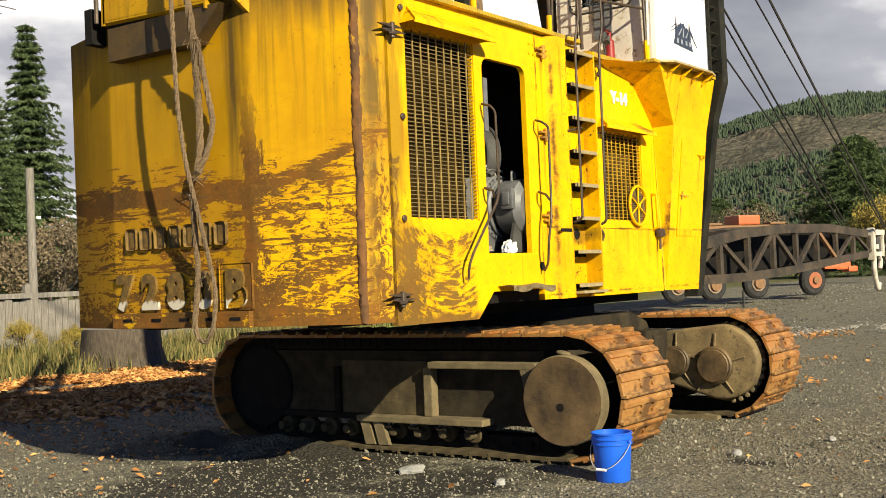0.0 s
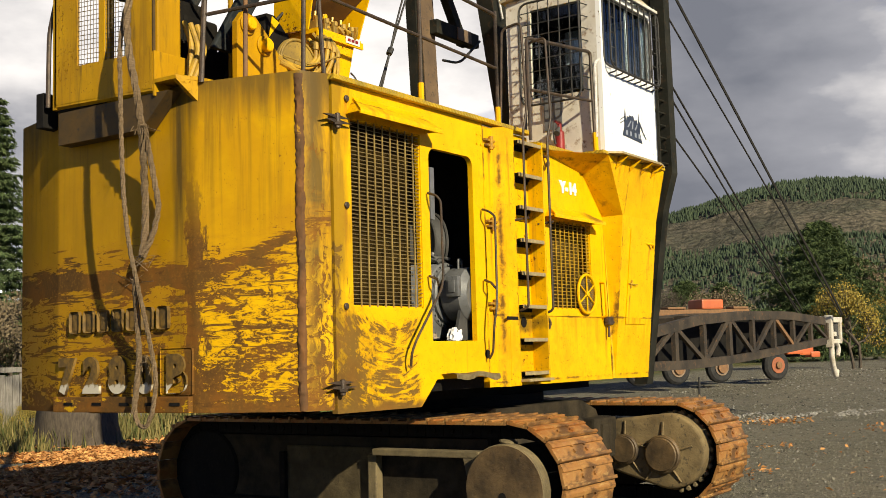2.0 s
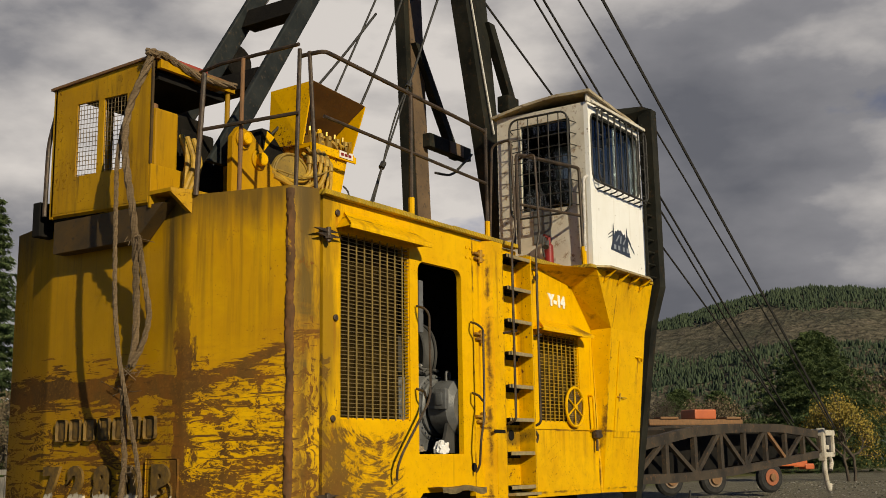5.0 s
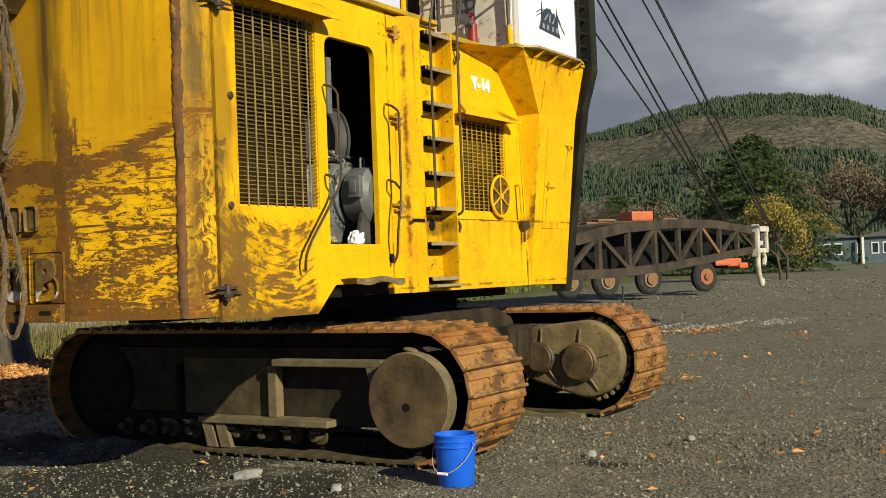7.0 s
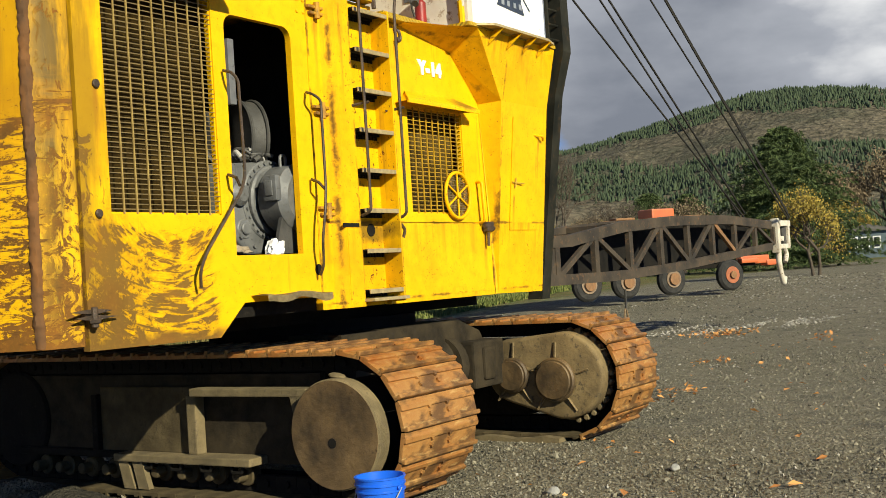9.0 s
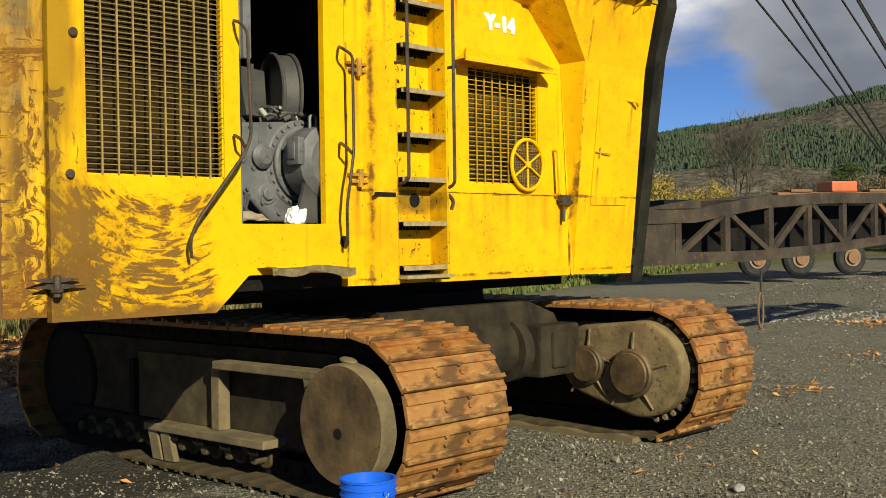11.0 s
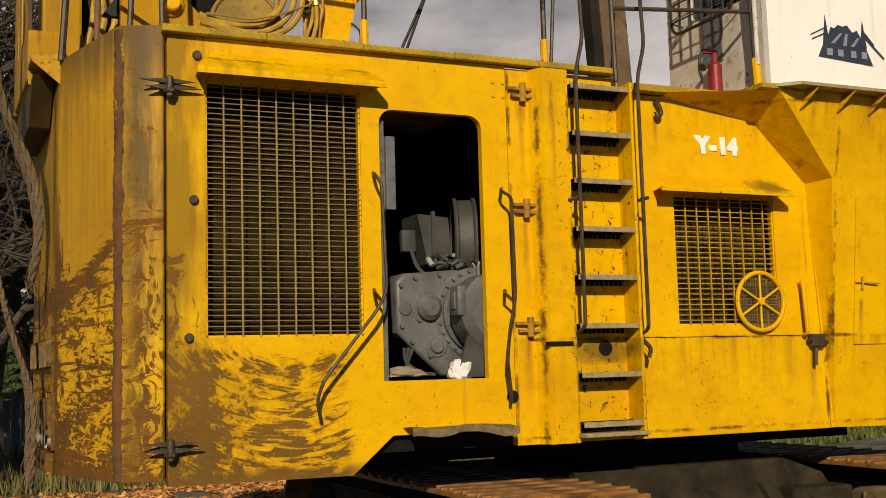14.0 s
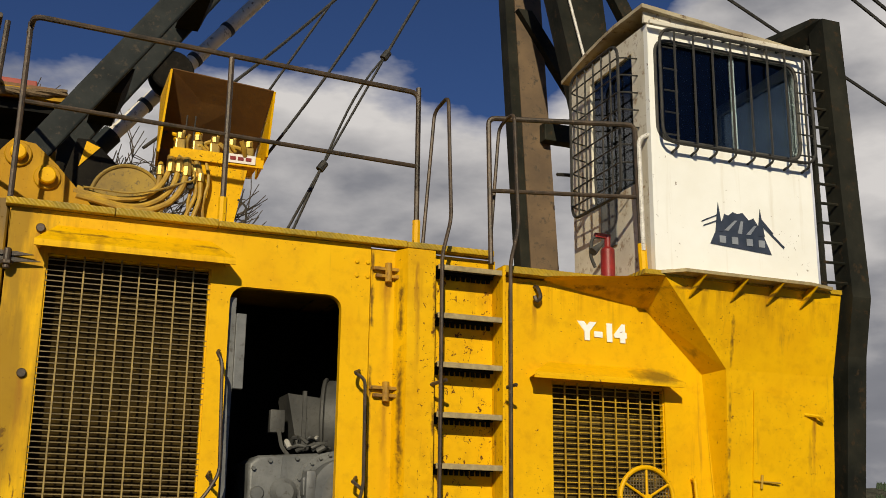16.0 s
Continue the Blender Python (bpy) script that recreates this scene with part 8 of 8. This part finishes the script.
def grass():
    rng = random.Random(4)
    tall, weeds = ([], []), ([], [])
    for k in range(26000):
        verts, faces = tall
        if rng.random() < 0.52:
            x, y = rng.uniform(-6, 30), 17.0 + abs(rng.gauss(0, 2.2))
            h, wide = rng.uniform(0.2, 0.75), 1.0
        elif rng.random() < 0.4:
            x, y = rng.uniform(-4, 12), 15.0 + rng.gauss(0, 0.6)
            h, wide = rng.uniform(0.1, 0.5), 1.0
        else:
            verts, faces = weeds
            x = rng.uniform(13, 46)
            y = 13.9 + (x - 22) * 0.16 + abs(rng.gauss(0, 1.5))
            h, wide = rng.uniform(0.06, 0.22), 2.2
        a = rng.uniform(0, 6.3)
        w = rng.uniform(0.01, 0.03) * wide
        lx, ly = rng.gauss(0, 0.25) * h, rng.gauss(0, 0.25) * h
        z = ground_z(x, y)
        b0 = len(verts)
        verts += [(x - w * math.cos(a), y - w * math.sin(a), z), (x + w * math.cos(a), y + w * math.sin(a), z), (x + lx, y + ly, z + h)]
        faces.append((b0, b0 + 1, b0 + 2))
    for name, (verts, faces), label in (("verge_grass", tall, "tall rough green and straw grass on the verge"), ("low_weeds", weeds, "low bright green weeds along the lot edge")):
        me = bpy.data.meshes.new(name)
        me.from_pydata(verts, [], faces)
        me.materials.append(M["grass" if name == "verge_grass" else "weeds"])
        tagged(new(name, me), label, "grass", kind="stuff")


grass()


# ---- fence, pole, stump ----
def fence():
    f = thing("fence", "weathered grey plank fence along the verge", "fence")
    y = 20.0
    rng = random.Random(2)
    part("rail", boxes((-8, 24, y - 0.08, y - 0.03, 1.55, 1.68)), M["wood_grey"], f, "pale top rail")
    for k in range(120):
        x = -6 + k * 0.205
        h = 1.5 + rng.uniform(-0.05, 0.04)
        part("plank", boxes((x, x + 0.19, y - 0.028, y + rng.uniform(0.0, 0.01), 0.0, h)), M["wood_grey"], f)
    for k in range(11):
        part("post", boxes((-6 + 2.4 * k, -5.86 + 2.4 * k, y + 0.012, y + 0.15, 0, 1.9)), M["wood_grey"], f)


fence()
pole = thing("utility_pole", "weathered wooden utility pole behind the fence", "pole")
part("shaft", tube(bmesh.new(), [(12.4, 22.0, 0), (12.4, 22.0, 5.1)], 0.13, 12, 0.11), M["wood_grey"], pole, "", True)
part("insulator", boxes((12.5, 12.62, 21.86, 21.92, 3.7, 3.78)), M["white_paint"], pole)


def stump():
    s = thing("tree_stump", "broad sawn grey tree stump with cracked bark", "stump", at=(9.5, 14.7, 0))
    bm = bmesh.new()
    seg = 40
    rings = []
    for z, r in ((-0.05, 0.98), (0.15, 0.90), (0.40, 0.85), (0.80, 0.81), (0.84, 0.78)):
        rings.append([bm.verts.new(((r + 0.07 * noise.noise(Vector((k * 0.9, z, 0)))) * math.cos(k * 2 * math.pi / seg), (r + 0.07 * noise.noise(Vector((k * 0.9, z, 5)))) * math.sin(k * 2 * math.pi / seg), z)) for k in range(seg)])
    for p, q in zip(rings, rings[1:]):
        for k in range(seg):
            bm.faces.new((p[k], p[(k + 1) % seg], q[(k + 1) % seg], q[k]))
    bm.faces.new(rings[-1])
    part("bole", bm, M["bark"], s, "", True)
    part("cut_face", disc(bmesh.new(), (0, 0, 0.841), (0, 0, 1), 0.76, 0.006, 40), M["wood_grey"], s)


stump()


# ---- trailer behind the boom ----
def trailer():
    t = thing("log_trailer", "faded orange log trailer parked behind the boom", "trailer", at=(31.5, 6.75, 0.53))
    t.rotation_euler = (0, 0, radians(-32))
    part("frame_rail", boxes((-7.5, 1.2, 0.25, 0.38, 0.75, 0.98)), M["grime"], t)
    part("frame_rail", boxes((-7.5, 1.2, 1.55, 1.68, 0.75, 0.98)), M["orange"], t)
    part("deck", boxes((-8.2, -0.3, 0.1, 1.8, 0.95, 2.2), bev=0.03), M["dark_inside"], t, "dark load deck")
    part("bolster", boxes((-4.6, -0.9, 0.15, 0.5, 2.20, 2.40), bev=0.04), M["rust_post"], t, "rusty brown side bolster")
    part("bunk", boxes((-2.85, -2.0, 0.1, 0.9, 2.40, 2.72), bev=0.05), M["orange"], t, "orange bunk")
    for a, b in ((-4.2, -3.5), (-1.6, -1.0)):
        part("stake_pocket", boxes((a, b, 0.1, 0.5, 2.40, 2.48), bev=0.03), M["rust_post"], t)
    part("drawbar", boxes((0.7, 1.9, 0.35, 0.6, 0.80, 1.08), (0.5, 1.2, 0.05, 0.4, 0.84, 1.0), (1.75, 2.15, 0.30, 0.66, 0.72, 0.92), bev=0.05), M["orange"], t, "orange drawbar")
    for x in (-5.4, -4.0, -2.3, 0.0):
        w = new("wheel")
        w.parent = t
        part("tyre", disc(bmesh.new(), (x, 0.25, 0.50), (0, -1, 0), 0.50, 0.28, 36, 0.07), M["tyre"], w, "", True)
        part("rim", disc(bmesh.new(), (x, -0.04, 0.50), (0, -1, 0), 0.27, 0.02, 28, 0.005), M["rim_orange"] if x > -1 else M["rim_pale"], w, "rusty orange rim" if x > -1 else "dusty pale rim")
        part("hub", disc(bmesh.new(), (x, -0.06, 0.50), (0, -1, 0), 0.12 if x > -1 else 0.19, 0.07, 16, 0.01), M["rust_post"], w)


M["tyre"] = simple("black_tyre_rubber", (0.010, 0.010, 0.010), (0.03, 0.028, 0.025), 0.9, 0, 8, 0.4)
M["rim_pale"] = simple("dusty_pale_rim", (0.24, 0.17, 0.11), (0.13, 0.085, 0.05), 0.7, 0, 5, 0.1, (0.1, 0.05, 0.03))
M["rim_orange"] = simple("rusty_orange_rim", (0.34, 0.10, 0.035), (0.24, 0.075, 0.03), 0.6, 0, 5, 0.1, (0.1, 0.05, 0.03))
trailer()


# ---- trees ----
def conifer(name, height, width, mat, label, seed, tiers=26, dens=1.0, at=(0, 0, 0), tufts=10, taper=0.9, needle=1.0):
    rng = random.Random(seed)
    t = thing(name, label, "tree", "conifers", at=at)
    part("trunk", tube(bmesh.new(), [(0, 0, -0.2), (0.02, 0, height * 0.5), (0, 0, height * 0.98)], height * 0.016, 8, 0.01), M["bark"], t, "", True)
    verts, faces = [], []
    for k in range(tiers):
        f = (k + rng.uniform(-0.2, 0.2)) / tiers
        z = height * (0.06 + 0.93 * f)
        reach = width * (1 - max(f, 0.0)) ** taper * rng.uniform(0.7, 1.1) + 0.12
        count = max(5, int((12 - 5 * f) * dens))
        a0 = rng.uniform(0, 6.283)
        for b in range(count):
            a = a0 + b * 6.283 / count + rng.gauss(0, 0.25)
            L = reach * rng.uniform(0.5, 1.15)
            droop = rng.uniform(0.10, 0.38)
            steps = max(4, int(L / (width * 0.065)))
            for s in range(steps):
                u = (s + rng.uniform(0.4, 1.0)) / steps
                c = Vector((math.cos(a) * L * u, math.sin(a) * L * u, z - droop * L * u * u + 0.14 * L * u + 0.10 * L * max(0.0, u - 0.7)))
                spread = width * 0.055 * (1.15 - 0.75 * u)
                for _ in range(tufts):
                    side = rng.gauss(0, 1)
                    d = c + Vector((-math.sin(a) * side, math.cos(a) * side, -0.25 * abs(side) + rng.gauss(0, 0.25))) * spread
                    sz = rng.uniform(0.06, 0.12) * height / 9 * needle
                    e = Euler((rng.gauss(0, 0.5), rng.gauss(0.35, 0.35), a + 0.7 * side + rng.gauss(0, 0.3))).to_matrix()
                    b0 = len(verts)
                    for p, q in ((-1, 0), (0.0, -0.24), (1.3, 0), (0.0, 0.24)):
                        verts.append(d + e @ Vector((p * sz, q * sz, -0.12 * sz * p * p)))
                    faces.append((b0, b0 + 1, b0 + 2, b0 + 3))
    me = bpy.data.meshes.new("crown")
    me.from_pydata([tuple(v) for v in verts], [], faces)
    me.materials.append(M[mat])
    ob = new("crown", me)
    ob.parent = t
    return t


def broadleaf(name, height, width, leaf, label, seed, leaves=2600, at=(0, 0, 0), twig_r=0.012, depth=5):
    """A branching tree: tapered limbs, fine twigs and, where leaf is set, many small leaves."""
    rng = random.Random(seed)
    t = thing(name, label, "tree", "broadleaf trees", at=at)
    limbs, tips = bmesh.new(), []

    def grow(p, d, L, r, lev):
        q = p + d * L
        m = p + d * L * 0.5 + Vector((rng.gauss(0, 1), rng.gauss(0, 1), rng.gauss(0, 0.5))) * L * 0.06
        tube(limbs, [p, m, q], r, 5 if lev > 1 else 8, r * 0.7)
        if lev >= depth:
            tips.append(q)
            tips.append(m)
            return
        for _ in range(3 if lev < depth - 1 else 4):
            nd = (d + Vector((rng.gauss(0, 0.55), rng.gauss(0, 0.55), rng.gauss(0.12, 0.35)))).normalized()
            nd.x *= width / height * 1.6
            nd.y *= width / height * 1.6
            grow(q.lerp(m, rng.uniform(0, 0.5)), nd.normalized(), L * rng.uniform(0.62, 0.85), max(r * 0.6, twig_r), lev + 1)

    for _ in range(2):
        grow(Vector((rng.gauss(0, 0.1), rng.gauss(0, 0.1), -0.1)), Vector((rng.gauss(0, 0.12), rng.gauss(0, 0.12), 1)).normalized(), height * 0.27, height * 0.016, 0)
    part("trunk", limbs, M["bark"], t, "")
    if leaf:
        verts, faces = [], []
        for _ in range(leaves):
            c = rng.choice(tips) + Vector((rng.gauss(0, 1), rng.gauss(0, 1), rng.gauss(0, 1))) * height * 0.035
            s = height * rng.uniform(0.006, 0.014)
            e = Euler((rng.uniform(0, 6), rng.uniform(0, 6), rng.uniform(0, 6))).to_matrix()
            b0 = len(verts)
            for p, q in ((-1, 0), (0, -0.6), (1, 0), (0, 0.6)):
                verts.append(tuple(c + e @ Vector((p * s, q * s, 0))))
            faces.append((b0, b0 + 1, b0 + 2, b0 + 3))
        me = bpy.data.meshes.new("crown")
        me.from_pydata(verts, [], faces)
        me.materials.append(M[leaf])
        ob = new("crown", me)
        ob.parent = t
    return t


def place(src, x, y, s, turn):
    ob = copy_thing(src, pose(x, y, ground_z(x, y), 0, 0, turn) @ Matrix.Scale(s, 4))
    ob.scale = (s, s, s)
    return ob


fir = conifer("fir_tree", 14.5, 4.0, "fir", "tall sunlit green fir behind the fence", 1, 36, 1.6, at=(27.8, 44.2, 1.0), tufts=15)
for x, y, s, a in ((21.5, 37.5, 0.70, 50), (18.0, 44.0, 0.95, 130), (24.2, 40.0, 0.55, 200), (14.0, 40.0, 0.75, 20), (3, 40, 0.7, 10)):
    place(fir, x, y, s, a)
con = conifer("dark_conifer", 8.4, 6.2, "fir_dark", "broad dark green conifer beyond the boom", 7, 32, 3.8, at=(63.0, 13.9, 0.8), tufts=15, taper=0.68, needle=1.4)
place(con, 90, 30, 0.8, 40)
place(con, 74, 27, 0.72, 140)
aut = broadleaf("autumn_tree", 4.6, 2.6, "autumn", "young tree with thin yellow autumn leaves", 3, 5200, at=(41.5, 6.7, 0.6), depth=4)
for x, y, s, a in ((47.3, 26.6, 1.25, 200), (49.5, 24.0, 1.05, 120), (51.5, 20.0, 0.85, 10), (119.5, 22.1, 1.35, 50), (119, 25.2, 1.9, 90), (72, 38, 1.1, 20), (60, 33, 0.9, 280), (9.9, 18.7, 0.30, 15), (11.4, 19.0, 0.24, 130), (10.6, 17.9, 0.22, 230)):
    place(aut, x, y, s, a)
bare = broadleaf("bare_tree", 9.0, 6.5, "", "leafless grey alder with dense fine twigs", 9, at=(1.0, 15.5, 0.0), twig_r=0.009, depth=6)
for x, y, s, a in ((-0.6, 13.0, 0.95, 80), (-1.3, 14.6, 1.3, 250), (-2.4, 12.6, 0.8, 120), (-3.8, 16.5, 1.05, 200), (-0.5, 24, 1.2, 30), (53.5, 20.5, 0.6, 40), (0.3, 16.6, 1.45, 75), (-6, 22, 1.1, 10), (-2.6, 17.0, 1.5, 45), (-0.9, 17.5, 1.15, 190), (1.6, 18.5, 1.2, 100)):
    place(bare, x, y, s, a)
sapling = place(bare, 50.6, 22.6, 0.95, 150)
sapling.scale = (0.5, 0.5, 1.0)
scrub = broadleaf("brown_scrub_tree", 6.5, 5.0, "twigs", "brown leafless scrub tree", 12, 8500, at=(16, 34, 0.6), depth=4)
rs = random.Random(33)
for x, y, s in ((20, 32, 0.9), (23, 34, 0.7), (12, 33, 0.8), (26, 38, 0.7), (110, 50, 1.3), (118, 44, 1.2), (105, 58, 1.3), (100, 40, 1.1), (125, 36, 1.2), (95, 52, 1.2), (112, 30, 1.0), (90, 44, 1.0), (84, 58, 1.1), (120, 27, 2.1), (122, 19, 2.3), (124, 11, 2.1), (126, 4, 2.2), (70, 23.1, 1.05), (128, 33, 2.0), (66, 27.5, 0.85), (58, 24, 0.8), (70, 46, 1.0), (60, 44, 1.0), (54, 40, 0.9), (108, 70, 1.3)):
    place(scrub, x, y, s, rs.uniform(0, 360))


# ---- far houses ----
def house(x, y, w, d, h, label, turn):
    t = thing("house", label, "house", "far houses")
    wl = part("wall", boxes((-w / 2, w / 2, -d / 2, d / 2, 0, h)), M["house_wall"], t)
    bm = bmesh.new()
    prism(bm, [(-w / 2 - 0.3, -d / 2 - 0.4, h), (-w / 2 - 0.3, 0, h + 0.7), (-w / 2 - 0.3, d / 2 + 0.4, h)], (w + 0.6, 0, 0))
    part("roof", bm, M["roof"], t)
    for k in range(3):
        a = -w / 2 + 0.9 + k * (w - 1.8) / 2 - 0.6
        wd = part("window", boxes((a, a + 1.2, -d / 2 - 0.05, -d / 2 - 0.005, 0.9, 2.0)), M["white_paint"], t)
        part("pane", boxes((a + 0.1, a + 1.1, -d / 2 - 0.06, -d / 2 - 0.052, 1.0, 1.9)), M["glass_dark"], wd)
        wd = part("window", boxes((-w / 2 - 0.05, -w / 2 - 0.005, -1.2 + k * 1.0, -0.5 + k * 1.0, 0.9, 2.0)), M["white_paint"], t)
        part("pane", boxes((-w / 2 - 0.06, -w / 2 - 0.052, -1.1 + k * 1.0, -0.6 + k * 1.0, 1.0, 1.9)), M["glass_dark"], wd)
    part("porch_post", boxes((-w / 2 - 0.9, -w / 2 - 0.78, d / 2 - 0.2, d / 2, 0, h)), M["white_paint"], t)
    t.location, t.rotation_euler = (x, y, ground_z(x, y)), (0, 0, radians(turn))


M["glass_dark"] = simple("dark_pane", (0.02, 0.025, 0.03), (0.04, 0.05, 0.06), 0.15, 0, 2, 0)
house(109.5, 19.4, 6, 5.0, 2.5, "low slate-blue house with white windows", 8)
house(110.5, 14.2, 6, 4.6, 2.5, "low pale-blue house with white windows", 8)
